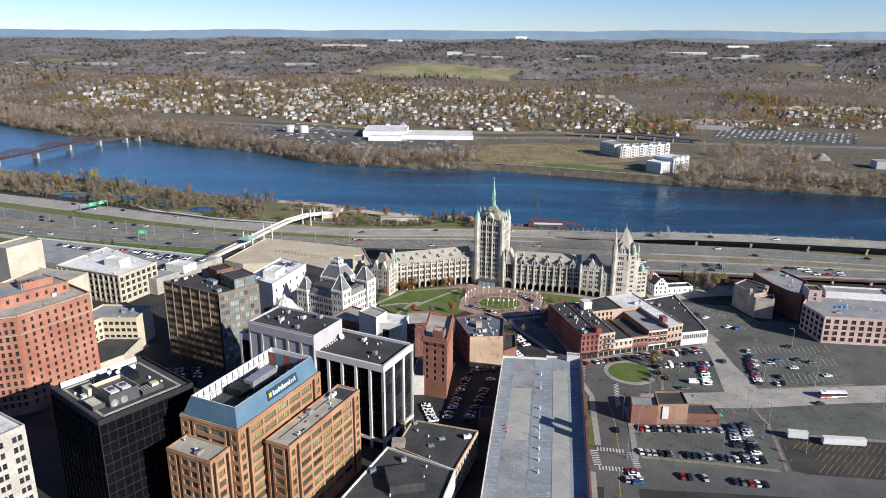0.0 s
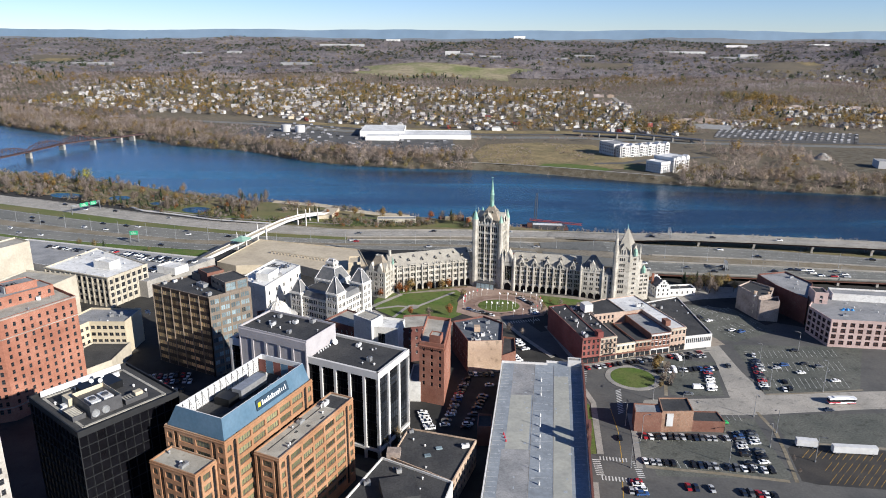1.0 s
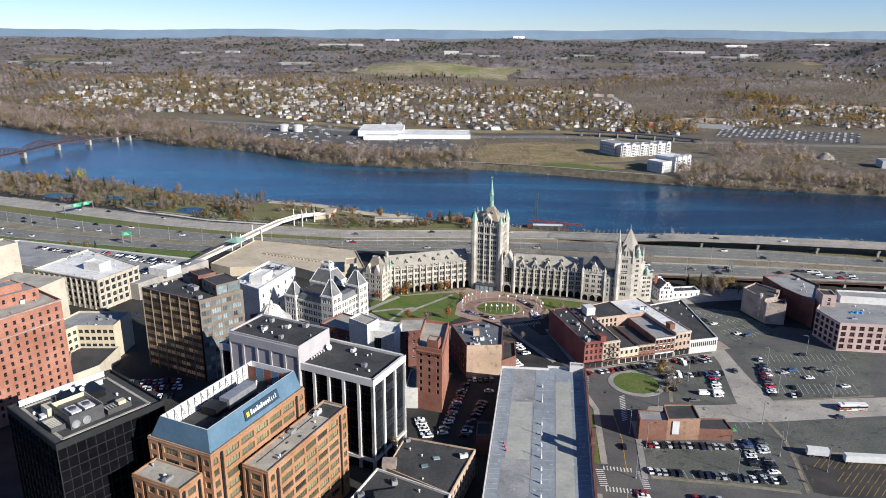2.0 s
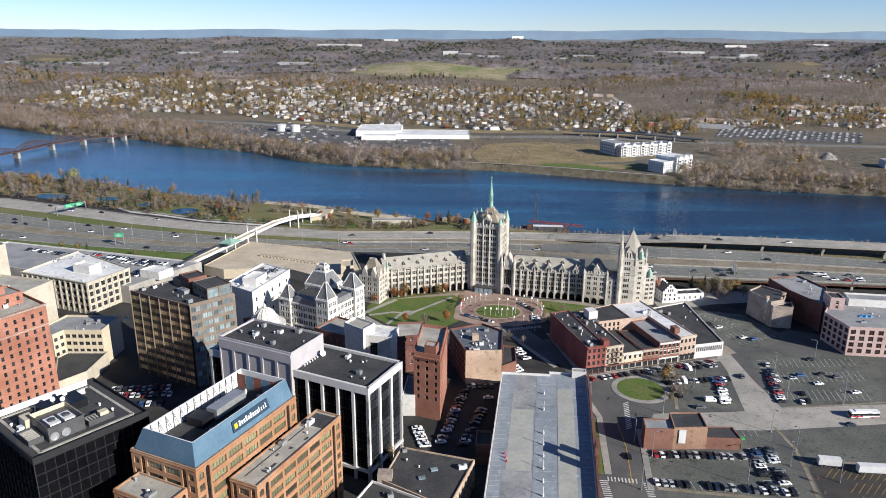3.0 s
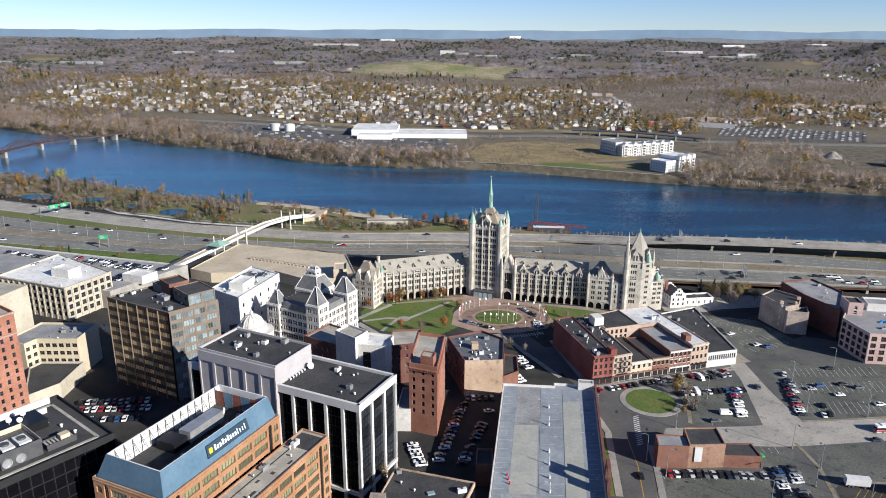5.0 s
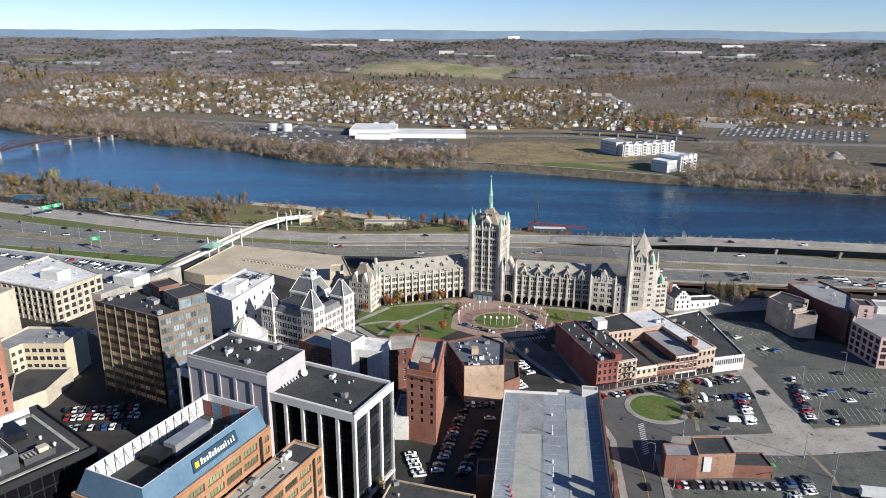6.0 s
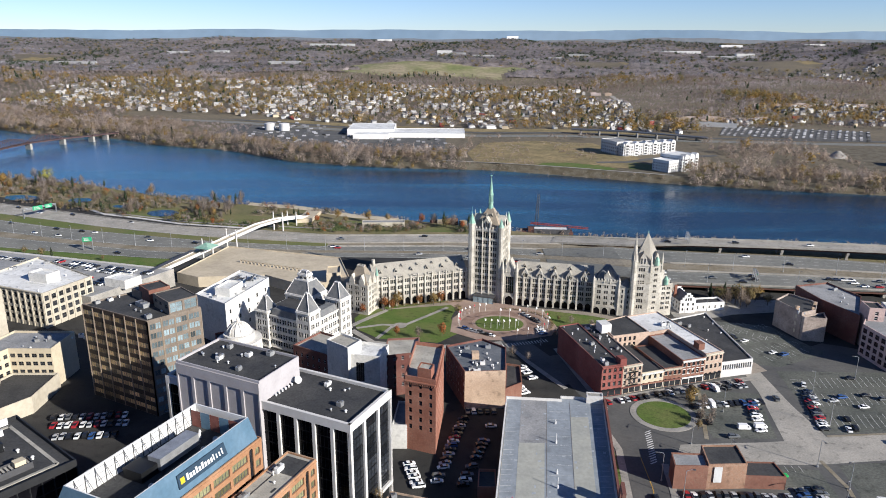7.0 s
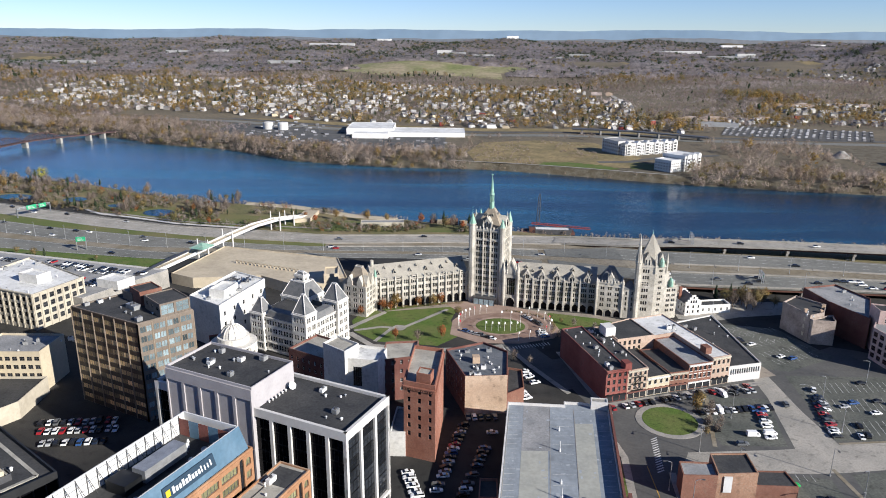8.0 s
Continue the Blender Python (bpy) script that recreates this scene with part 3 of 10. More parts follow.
single("embankment", bm, VERGE, "dry earth embankment carrying the raised motorway", "embankment", kind="structure")
RB_F, RB_N = ((108, 553), (143, 545), (219, 537), (296, 519), (380, 498)), ((108, 526), (136, 518), (208, 511), (285, 499), (360, 486))
RC_F, RC_N = ((108, 509), (132, 502), (202, 496), (278, 487), (356, 480)), ((108, 487), (126, 478.5), (193, 473.7), (268, 468), (350, 463))
band("road", RB_F, RB_N, HIGHWAY, "raised grey motorway carriageway", 4.82, thick=0.3)
band("road", RC_F, RC_N, HIGHWAY, "raised grey motorway carriageway over the underpass", 4.84, thick=0.9)
bm = bmesh.new()
for off in (0.8, 4.0, 8.0):
    ribbon_bm(bm, [(x, y + off) for x, y in RC_N[1:]], 0.5, 4.0, thick=1.5)
single("girder", bm, RUST_STEEL, "rust-brown steel girders under the raised motorway", "girder", kind="structure")
for k in range(9):
    p = resample(RC_N[1:], 9)[k] + Vector((0, 4.5))
    bm = bmesh.new()
    box(bm, p.x - 0.8, p.y - 3.5, 0, p.x + 0.8, p.y + 3.5, 2.6)
    single("pier", bm, CONCRETE, "short concrete pier under the raised motorway", "pier", kind="structure")
bm = bmesh.new()
box(bm, 126, 478, 0, 131, 491, 4.8)
single("abutment", bm, CONCRETE, "pale concrete abutment at the underpass", "abutment", kind="structure")
band("road", ((60, 562), (108, 553)), ((60, 546), (108, 526)), HIGHWAY, "grey motorway slope rising to the embankment", 0.62, z2=4.83, n=4)
band("road", ((60, 538), (108, 509)), ((60, 522), (108, 487)), HIGHWAY, "grey motorway slope rising to the embankment", 0.62, z2=4.83, n=4)
bm = bmesh.new()
for line in (RC_N, RC_F[1:], RB_N[1:]):
    ribbon_bm(bm, resample(line, 30), 0.5, 5.8, thick=1.0)
single("barrier", bm, CONCRETE, "concrete parapets of the raised motorway", "barrier", kind="structure")
bm = bmesh.new()
for f_, g_ in ((RB_F, RB_N), (RC_F, RC_N)):
    f, g = resample(f_, 60), resample(g_, 60)
    for s in (0.1, 0.9):
        ribbon_bm(bm, [a.lerp(b, s) for a, b in zip(f, g)], 0.3, 4.9)
    for s in (0.37, 0.63):
        line = [a.lerp(b, s) for a, b in zip(f, g)]
        for i in range(0, 59, 2):
            ribbon_bm(bm, [line[i], line[i + 1]], 0.25, 4.9)
single("lane_marking", bm, WHITE_LINE, "worn white lane lines on the raised motorway", "road marking", kind="structure")

VIA = ((70, 586, 0.3), (122, 570, 3.5), (165, 564, 6.3), (226, 557, 7.0), (310, 545, 7.3), (400, 528, 7.5))
viaduct = thing("viaduct", "curved concrete motorway viaduct on piers along the river", "viaduct", kind="structure")
line, zs = [p[:2] for p in VIA], [p[2] for p in VIA]
ribbon("deck", line, 17, PALE_ROAD, "", thick=0.5, zs=zs, parent=viaduct)
bm = bmesh.new()
for off in (-8.3, 8.3):
    pts = [Vector(p) for p in line]
    side = []
    for i, p in enumerate(pts):
        d = (pts[min(i + 1, 5)] - pts[max(i - 1, 0)]).normalized()
        side.append(p + Vector((-d.y, d.x)) * off)
    ribbon_bm(bm, side, 0.5, 0, 0, 1.2, [z + 1.0 for z in zs])
part("parapet", bm, CONCRETE, viaduct)
bm = bmesh.new()
for off in (-6, 0, 6):
    pts = [Vector(p) for p in line]
    side = []
    for i, p in enumerate(pts):
        d = (pts[min(i + 1, 5)] - pts[max(i - 1, 0)]).normalized()
        side.append(p + Vector((-d.y, d.x)) * off)
    ribbon_bm(bm, side, 0.5, 0, 0, 1.6, [z - 0.5 for z in zs])
part("girder", bm, RUST_STEEL, viaduct, "rust-brown steel girders")
for x, y, z in ((185, 562, 6.5), (226, 557, 7.0), (268, 551, 7.2), (310, 545, 7.3), (352, 537, 7.4)):
    bm = bmesh.new()
    m = Matrix.Translation((x, y, 0)) @ Matrix.Rotation(radians(-8), 4, "Z")
    box(bm, -0.9, -7, z - 3.6, 0.9, 7, z - 2.1, m)
    for dy in (-5, 5):
        box(bm, -0.8, dy - 0.8, -1, 0.8, dy + 0.8, z - 3.6, m)
    part("pier", bm, CONCRETE, viaduct)

# ---- streets and car parks on the flat ----
sheet("road", [(44, 236), (215, 228), (240, 372), (192, 400), (182, 404), (136, 378), (60, 343), (52, 330), (58, 300)], ROAD, "worn grey asphalt between the car parks", 0.004, "road")
sheet("parking_lot", [(142, 318), (188, 322), (215, 372), (146, 372)], LOT, "grey asphalt car park with faded bays", 0.012, "car park")
sheet("parking_lot", [(136.5, 297), (134.5, 277), (200, 270), (200, 302), (150, 299)], LOT, "old grey-green asphalt car park", 0.014, "car park")
sheet("parking_lot", [(132.5, 271), (128.6, 249), (134, 247), (162, 244.5), (190, 240), (200, 269), (160, 272), (137, 275)], LOT_DARK, "black fresh asphalt lot with yellow bay lines", 0.016, "car park")
sheet("parking_lot", [(70, 250), (126, 250), (128, 294), (112, 296), (110, 279), (73, 280)], LOT, "asphalt car park beside a brick building", 0.012, "car park")
sheet("parking_lot", [(98, 314), (122, 314), (129, 350), (104, 352), (96, 340)], LOT, "asphalt car park with rows of cars", 0.012, "car park")
sheet("parking_lot", [(134, 380), (150, 376), (178, 392), (165, 425), (136, 432)], LOT, "sloping asphalt car park with white bay lines", 0.012, "car park")
band("road", ((84, 309), (122, 312), (141, 316), (186, 321), (260, 328)), ((78, 297), (105, 297), (128, 297), (177, 304), (260, 312)), PALE_ROAD, "pale worn concrete street", 0.03)
band("road", ((131, 392), (130, 352), (124, 312)), ((138, 384), (139, 341), (142, 313)), PALE_ROAD, "pale worn concrete side street", 0.034)
ribbon("road", [(45, 385), (54, 362), (63, 334), (66.5, 308), (66, 282), (63, 255), (58, 225), (52, 190)], 13, ROAD, "curving grey city street", 0.026)
ribbon("road", [(24, 410), (38, 382), (52, 358)], 13, ROAD, "grey city street along the plaza", 0.022)
sheet("pavement", [(118, 437), (134, 434), (152, 441), (186, 447), (190, 464), (150, 466), (118, 458)], PALE_ROAD, "pale worn concrete yard behind the gabled house", 0.02, "pavement")
sheet("pavement", [(134, 369), (142, 372), (140, 380), (131, 392), (130, 425), (134, 433), (128, 436), (124, 424), (128, 400)], CONC_WALK, "pale pavement beside the store", 0.04, "pavement", 0.03)
sheet("road", [(47, 262), (75, 260), (75, 247), (45, 247)], ROAD, "street crossing beside the car park deck", 0.03, "road")
ribbon("pavement", [(57, 322), (60, 305), (58.5, 290), (56, 264)], 2.6, CONCRETE, "pale concrete pavement", 0.16, "pavement", thick=0.16)
sheet("grass_strip", [(51, 264), (54.4, 264), (57, 288), (58, 303), (55, 306)], LAWN, "green grass strip beside the street", 0.15, "grass", 0.15)
sheet("grass_strip", [(45, 244), (49, 244), (46, 215), (42, 215)], LAWN, "green grass strip beside the street", 0.15, "grass", 0.15)
ribbon("pavement", [(50.5, 245), (47, 215), (43, 190)], 2.6, CONCRETE, "pale concrete pavement", 0.16, "pavement", thick=0.16)
ribbon("pavement", [(74.5, 296), (73, 280), (69.5, 255)], 2.4, CONCRETE, "pale concrete pavement", 0.16, "pavement", thick=0.16)
ribbon("pavement", [(62, 342.5), (80, 348.5), (100, 355), (134, 365)], 3.0, CONCRETE, "pavement in front of the brick terrace", 0.16, "pavement", thick=0.16)
ribbon("pavement", [(48, 393), (57, 352), (60, 343)], 2.4, CONCRETE, "pavement along the brick terrace", 0.16, "pavement", thick=0.16)
ribbon("pavement", [(24, 398), (33, 378), (47, 352)], 2.4, CONCRETE, "pavement beside the small car park", 0.16, "pavement", thick=0.16)


def disc(x, y, r, n=32, sx=1.0, sy=1.0, turn=0.0):
    c, s = math.cos(turn), math.sin(turn)
    return [(x + c * sx * r * math.cos(k) - s * sy * r * math.sin(k), y + s * sx * r * math.cos(k) + c * sy * r * math.sin(k))
            for k in (i * math.tau / n for i in range(n))]


sheet("pavement", disc(83.5, 331, 13.2), CONCRETE, "round concrete kerb and path of a traffic circle", 0.14, "pavement", 0.14)
sheet("lawn", disc(83.5, 331, 10.6), LAWN, "round green lawn with a lamp in the middle", 0.2, "lawn", 0.1)
# the plaza before the long stone building
sheet("lawn", [(-56, 428), (-52, 440), (-44, 447), (-6, 457), (2, 449), (-2, 440), (-4, 430), (2, 412), (-10, 398), (-40, 402), (-53, 414)], LAWN, "green lawn with paths and small autumn trees", 0.06, "lawn", 0.06)
sheet("pavement", [(-46, 440), (5, 459), (24, 452), (33, 449), (74, 441.5), (88, 434), (104, 431), (120, 436), (120, 430), (100, 424), (70, 430), (36, 440), (10, 446), (-4, 450)], CONC_WALK, "pale pavement at the foot of the stone building", 0.07, "pavement", 0.07)
sheet("lawn", [(46, 440), (50, 424), (58, 414), (88, 414), (94, 424), (74, 436), (50, 443)], LAWN, "green lawn before the stone arcade", 0.09, "lawn", 0.06)
sheet("pavement", [(-8, 456), (6, 459), (23, 453.5), (33, 450), (48, 441), (52, 420), (48, 409), (30, 402), (10, 402), (-4, 412), (-3, 430), (2, 440)], PLAZA, "rose-brown paved forecourt", 0.1, "pavement", 0.08)
sheet("road", disc(24, 424, 22.5, 40, 1, 0.78), PAVER, "round drive of red-brown brick setts", 0.125, "road", 0.02)
sheet("pavement", disc(22, 424, 14.6, 40, 1, 0.82), PLAZA, "pale kerb ring round the lawn", 0.16, "pavement", 0.1)
sheet("lawn", disc(22, 423.5, 12.8, 40, 1, 0.8), LAWN, "round lawn with flagpoles", 0.22, "lawn", 0.08)
for line, w in ((((-53, 415), (-40, 420), (-29, 419), (-16, 434), (-6, 446)), 2.2), (((-45, 446), (-40, 440), (-52, 424), (-56, 418)), 3.0), (((-34, 419), (-41, 402)), 2.0)):
    ribbon("path", line, w, CONCRETE, "pale footpath across the lawn", 0.12, "path", thick=0.05)
sheet("path", disc(-30.5, 419.3, 3.6, 20), CONCRETE, "small round paved crossing of paths", 0.125, "path", 0.05)
ribbon("pavement", [(-55, 412), (-42, 397), (-12, 393), (10, 396), (22, 399)], 3.5, CONCRETE, "pavement along the lawn", 0.14, "pavement", thick=0.1)
ribbon("road", [(-95, 350), (-62, 362), (-42, 388), (-14, 386), (18, 392), (32, 396)], 9, ROAD, "street between the lawn and the houses", 0.03)

# worn earth and weed strips between the lots
for line, w in ((((131.5, 300), (133, 284), (130.5, 268), (126.5, 248)), 1.5), (((136, 275.8), (160, 273.5), (200, 270)), 1.8), (((72, 256), (100, 252.5), (124, 248.6)), 1.8),
                (((142, 316.5), (165, 319), (190, 323)), 1.2), (((95, 313), (99, 330), (104, 350)), 1.6),):
    ribbon("dirt_strip", line, w, VERGE, "strip of worn earth and weeds beside the asphalt", 0.06, "earth")
# painted lines: bays, crossings
bm = bmesh.new()


def bays(start, step, n, line, z=0.045, w=0.14):
    s, d, l = Vector(start), Vector(step), Vector(line)
    for i in range(n):
        ribbon_bm(bm, [s + d * i, s + d * i + l], w, z)


bays((150, 322), (2.65, 0.2), 14, (1.6, 10.5))
bays((152, 340), (2.65, 0.2), 16, (1.6, 10.5))
bays((156, 356), (2.65, 0.2), 16, (1.2, 9))
bays((141, 330), (0.6, 2.6), 14, (5, -0.6))
bays((74, 279.5), (2.62, 0), 14, (0.3, -5))
bays((72, 262.0), (2.62, -0.25), 18, (0.3, -5))
bays((112, 283), (0, -2.6), 12, (10, 0.8))
bays((138, 428), (2.5, -2.1), 9, (-2.6, -4.2))
bays((141, 400), (2.7, 1.2), 11, (-2.0, 4.5))
bays((146, 391), (2.7, 1.2), 10, (-2.0, 4.5))
bays((138, 420), (2.2, 0.9), 8, (-2.0, 4.0))
bays((137, 411), (2.7, 1.2), 11, (-2.0, 4.5))
bays((149, 383), (2.7, 1.2), 9, (-2.0, 4.5))
bays((109, 296.5), (2.6, 0), 6, (0, -4))
for i in range(9):
    ribbon_bm(bm, [(55.5 + 1.25 * i, 262.5 - 0.15 * i), (55.3 + 1.25 * i, 259.8 - 0.15 * i)], 0.5, 0.05)
    ribbon_bm(bm, [(54 + 1.25 * i, 249.5 - 0.15 * i), (53.8 + 1.25 * i, 246.6 - 0.15 * i)], 0.5, 0.05)
for i in range(9):
    ribbon_bm(bm, [(52, 260 - 1.25 * i), (55, 259.8 - 1.25 * i)], 0.5, 0.05)
    ribbon_bm(bm, [(67.5, 259 - 1.25 * i), (70.2, 258.8 - 1.25 * i)], 0.5, 0.05)
for i in range(15):
    p = Vector((72.5, 317)).lerp(Vector((69.5, 296)), i / 14)
    ribbon_bm(bm, [p, p + Vector((2.6, 1.6))], 0.5, 0.05)
for i in range(10):
    p = Vector((60.5, 341)).lerp(Vector((57, 323)), i / 9)
    ribbon_bm(bm, [p, p + Vector((2.4, -1.0))], 0.5, 0.05)
for i in range(16):
    p = Vector((22, 397)).lerp(Vector((44, 404)), i / 15)
    ribbon_bm(bm, [p, p + Vector((1.0, -3.0))], 0.5, 0.05)
single("bay_marking", bm, WHITE_LINE, "worn white parking bays and zebra crossings", "road marking", kind="structure")
bm = bmesh.new()
for i in range(16):
    ribbon_bm(bm, [(141 + 2.6 * i, 270.5 - 0.1 * i), (135.5 + 2.6 * i, 264.5 - 0.1 * i)], 0.15, 0.05)
for i in range(15):
    ribbon_bm(bm, [(146 + 2.6 * i, 262 - 0.2 * i), (140.5 + 2.6 * i, 256 - 0.2 * i)], 0.15, 0.05)
for i in range(14):
    ribbon_bm(bm, [(144 + 2.6 * i, 254 - 0.2 * i), (138.5 + 2.6 * i, 248 - 0.2 * i)], 0.15, 0.05)
ribbon_bm(bm, [(63.5, 258), (66.5, 282), (66.8, 300)], 0.3, 0.05)
ribbon_bm(bm, [(57.5, 225), (61, 246)], 0.3, 0.05)
single("bay_marking", bm, YELLOW_LINE, "yellow bay lines and street centre lines", "road marking", kind="structure")

# ---- the long gothic stone building by the river ----
stone = thing("gothic_office_building", "long limestone gothic office building with tower and copper spires", "office building")


def wing(a, b, depth, z_eave, z_ridge, bays, rows, ground, gables=True, lead=None, win=(0.95, 2.0), per=3, storey=3.75):
    """A wing with an arcade, rows of triple windows, buttresses, gabled dormers and a slate roof."""
    a, b = Vector(a), Vector(b)
    d = (b - a).normalized()
    nrm = Vector((d.y, -d.x))
    W = (b - a).length
    bw = W / bays
    poly = [tuple(a), tuple(b), tuple(b - nrm * depth), tuple(a - nrm * depth)]
    bm = bmesh.new()
    wins = window_grid(W, bays, rows, win[0], win[1], ground, ground + rows * storey, per=per, gap=0.22)
    arches = [(bw * (i + 0.5) - bw * 0.34, 0.2, bw * (i + 0.5) + bw * 0.34, ground - 1.3) for i in range(bays)]
    facade(bm, poly[0], poly[1], 0, z_eave, wins, stone, GLASS, ("sash", LIMESTONE), 0.35)
    # the arcade's arches stand in the lowest storey, deep and dark
    for i in range(1, 4):
        facade(bm, poly[i], poly[(i + 1) % 4], 0, z_eave, [], stone)
    part("wall", bm, LIMESTONE, stone)
    ang = math.atan2(d.y, d.x)
    for i in range(bays):
        c = a + d * (bw * (i + 0.5))
        m = Matrix.Translation((c.x, c.y, 0)) @ Matrix.Rotation(ang, 4, "Z")
        # arch with its dark opening
        ob = new("arch", ARCH)
        ob.matrix_basis = m @ Matrix.Diagonal((min(bw * 0.42, 1.7), 1, (ground - 0.6) / 4.0, 1))
        ob.parent = stone
        if gables:
            ob = new("dormer", DORMER)
            ob.matrix_basis = m @ Matrix.Translation((0, 0, z_eave)) @ Matrix.Diagonal((bw * 0.24, 0.9, 0.98, 1))
            ob.parent = stone
    for i in range(bays + 1):
        c = a + d * (bw * i)
        m = Matrix.Translation((c.x, c.y, 0)) @ Matrix.Rotation(ang, 4, "Z")
        ob = new("buttress", BUTTRESS)
        ob.matrix_basis = m @ Matrix.Diagonal((1, 1, z_eave / 18.0, 1))
        ob.parent = stone
    bm = bmesh.new()
    for z in (ground - 0.4, z_eave - 0.5):
        m = Matrix.Translation((a.x, a.y, 0)) @ Matrix.Rotation(ang, 4, "Z")
        box(bm, 0, -0.25, z, W, 0.0, z + 0.4, m)
    part("string_course", bm, LIMESTONE, stone)
    bm = bmesh.new()
    gable_roof(bm, poly, z_eave, z_ridge, 0.3)
    part("roof", bm, SLATE, stone, "weathered stone-slate pitched roof")
    return poly


bm = bmesh.new()   # a pointed arch of half-width 1 and height 4 with a dark recess behind
prof = [(-1, 0), (-1, 2.4), (-0.72, 3.2), (-0.35, 3.7), (0, 4.0), (0.35, 3.7), (0.72, 3.2), (1, 2.4), (1, 0)]
outer = [(x * 1.16, z * 1.06) for x, z in prof]
f0 = [bm.verts.new((x, -0.3, z)) for x, z in outer]
f1 = [bm.verts.new((x, -0.3, z)) for x, z in prof]
f2 = [bm.verts.new((x, -0.02, z)) for x, z in prof]
f3 = [bm.verts.new((x, 0.0, z)) for x, z in outer]
for i in range(8):
    bm.faces.new((f0[i], f0[i + 1], f1[i + 1], f1[i]))
    bm.faces.new((f1[i], f1[i + 1], f2[i + 1], f2[i]))
    bm.faces.new((f3[i], f3[i + 1], f0[i + 1], f0[i]))
bm.faces.new(f2).material_index = 1
for x in (-0.5, 0.5):
    box(bm, x - 0.03, -0.1, 0, x + 0.03, -0.02, 3.0, mat=1)
ARCH = mesh_of(bm, "arch", [LIMESTONE, BLACK_GLASS])
bm = bmesh.new()   # a gabled dormer of half-width 1 on the eave, with a window pair and a small roof running back
v = [bm.verts.new(p) for p in ((-1, -0.12, 0), (1, -0.12, 0), (1, -0.12, 1.8), (0, -0.12, 5.0), (-1, -0.12, 1.8))]
bm.faces.new(v)
w_ = [bm.verts.new(p) for p in ((-1, 3.0, 0), (1, 3.0, 0), (1, 3.0, 1.8), (0, 5.6, 5.0), (-1, 3.0, 1.8))]
for i, j in ((1, 2), (4, 0)):
    bm.faces.new((v[i], w_[i], w_[j], v[j]))
for i, j in ((2, 3), (3, 4)):
    bm.faces.new((v[i], w_[i], w_[j], v[j])).material_index = 2
for x in (-0.5, 0, 0.5):
    box(bm, x - 0.19, -0.17, 0.5, x + 0.19, -0.13, 2.5 + (0.5 if x == 0 else 0), mat=1)
beam(bm, (-1.08, -0.2, 1.7), (0, -0.2, 5.25), 0.16, 0.3)
beam(bm, (1.08, -0.2, 1.7), (0, -0.2, 5.25), 0.16, 0.3)
cone(bm, 0, -0.2, 5.0, 6.6, 0.16, 0, 6)
DORMER = mesh_of(bm, "dormer", [LIMESTONE, GLASS, SLATE])
bm = bmesh.new()   # a stepped buttress with a pinnacle, 18 m to the eave
box(bm, -0.5, -1.3, 0, 0.5, 0, 6)
box(bm, -0.42, -0.9, 6, 0.42, 0, 13)
box(bm, -0.36, -0.6, 13, 0.36, 0, 18.5)
cone(bm, 0, -0.35, 18.5, 21.0, 0.42, 0, 4, turn=math.pi / 4)
BUTTRESS = mesh_of(bm, "buttress", LIMESTONE)

bm = bmesh.new()   # a small hooded roof dormer with a dark louvre, looking out of a slope
v = [bm.verts.new(p) for p in ((-0.9, 0, 0), (0.9, 0, 0), (0, 0, 1.7))]
w_ = [bm.verts.new(p) for p in ((-0.9, 3.0, 0.4), (0.9, 3.0, 0.4), (0, 3.0, 1.7))]
bm.faces.new(v).material_index = 1
bm.faces.new((v[0], v[2], w_[2], w_[0])), bm.faces.new((v[2], v[1], w_[1], w_[2]))
beam(bm, (-1.05, -0.12, -0.05), (0, -0.12, 1.85), 0.2, 0.3)
beam(bm, (1.05, -0.12, -0.05), (0, -0.12, 1.85), 0.2, 0.3)
HOOD = mesh_of(bm, "dormer", [SLATE, GLASS])
bm = bmesh.new()   # a wide low wall dormer with a row of three lights
box(bm, -1.7, -0.15, -1.6, 1.7, 3.2, 1.0)
box(bm, -1.9, -0.35, 1.0, 1.9, 3.6, 1.25)
for x in (-1.0, 0, 1.0):
    box(bm, x - 0.4, -0.19, -1.1, x + 0.4, -0.152, 0.75, mat=1)
cone(bm, -1.7, -0.2, 1.2, 2.2, 0.2, 0, 4)
cone(bm, 1.7, -0.2, 1.2, 2.2, 0.2, 0, 4)
LIGHTS = mesh_of(bm, "dormer", [LIMESTONE, GLASS])


def roof_dormers(a, b, depth, z_eave, z_ridge, mesh, n, s, size=1.0, shift=0.5):
    """A row of n dormers along a roof slope, a share s of the way up from the eave."""
    a, b = Vector(a), Vector(b)
    d = (b - a).normalized()
    back = Vector((-d.y, d.x))
    for i in range(n):
        c = a.lerp(b, (i + shift) / n) + back * (depth / 2 * s)
        ob = new("dormer", mesh)
        ob.matrix_basis = Matrix.Translation((c.x, c.y, z_eave + (z_ridge - z_eave) * s)) @ Matrix.Rotation(math.atan2(d.y, d.x), 4, "Z") @ Matrix.Scale(size, 4)
        ob.parent = stone


NW = ((-46.6, 443.5), (4.6, 462.7))
wing(*NW, 18, 16.4, 23.2, 13, 3, 5.2, gables=False, win=(0.78, 2.3), per=3, storey=3.7)
roof_dormers(*NW, 18, 16.4, 23.2, LIGHTS, 6, 0.02, 0.95, 0.62)
roof_dormers(*NW, 18, 16.4, 23.2, HOOD, 6, 0.36, 1.15, 0.45)
roof_dormers(*NW, 18, 16.4, 23.2, HOOD, 6, 0.66, 0.8, 0.9)
SW = ((32.6, 452.2), (74.4, 444.8))
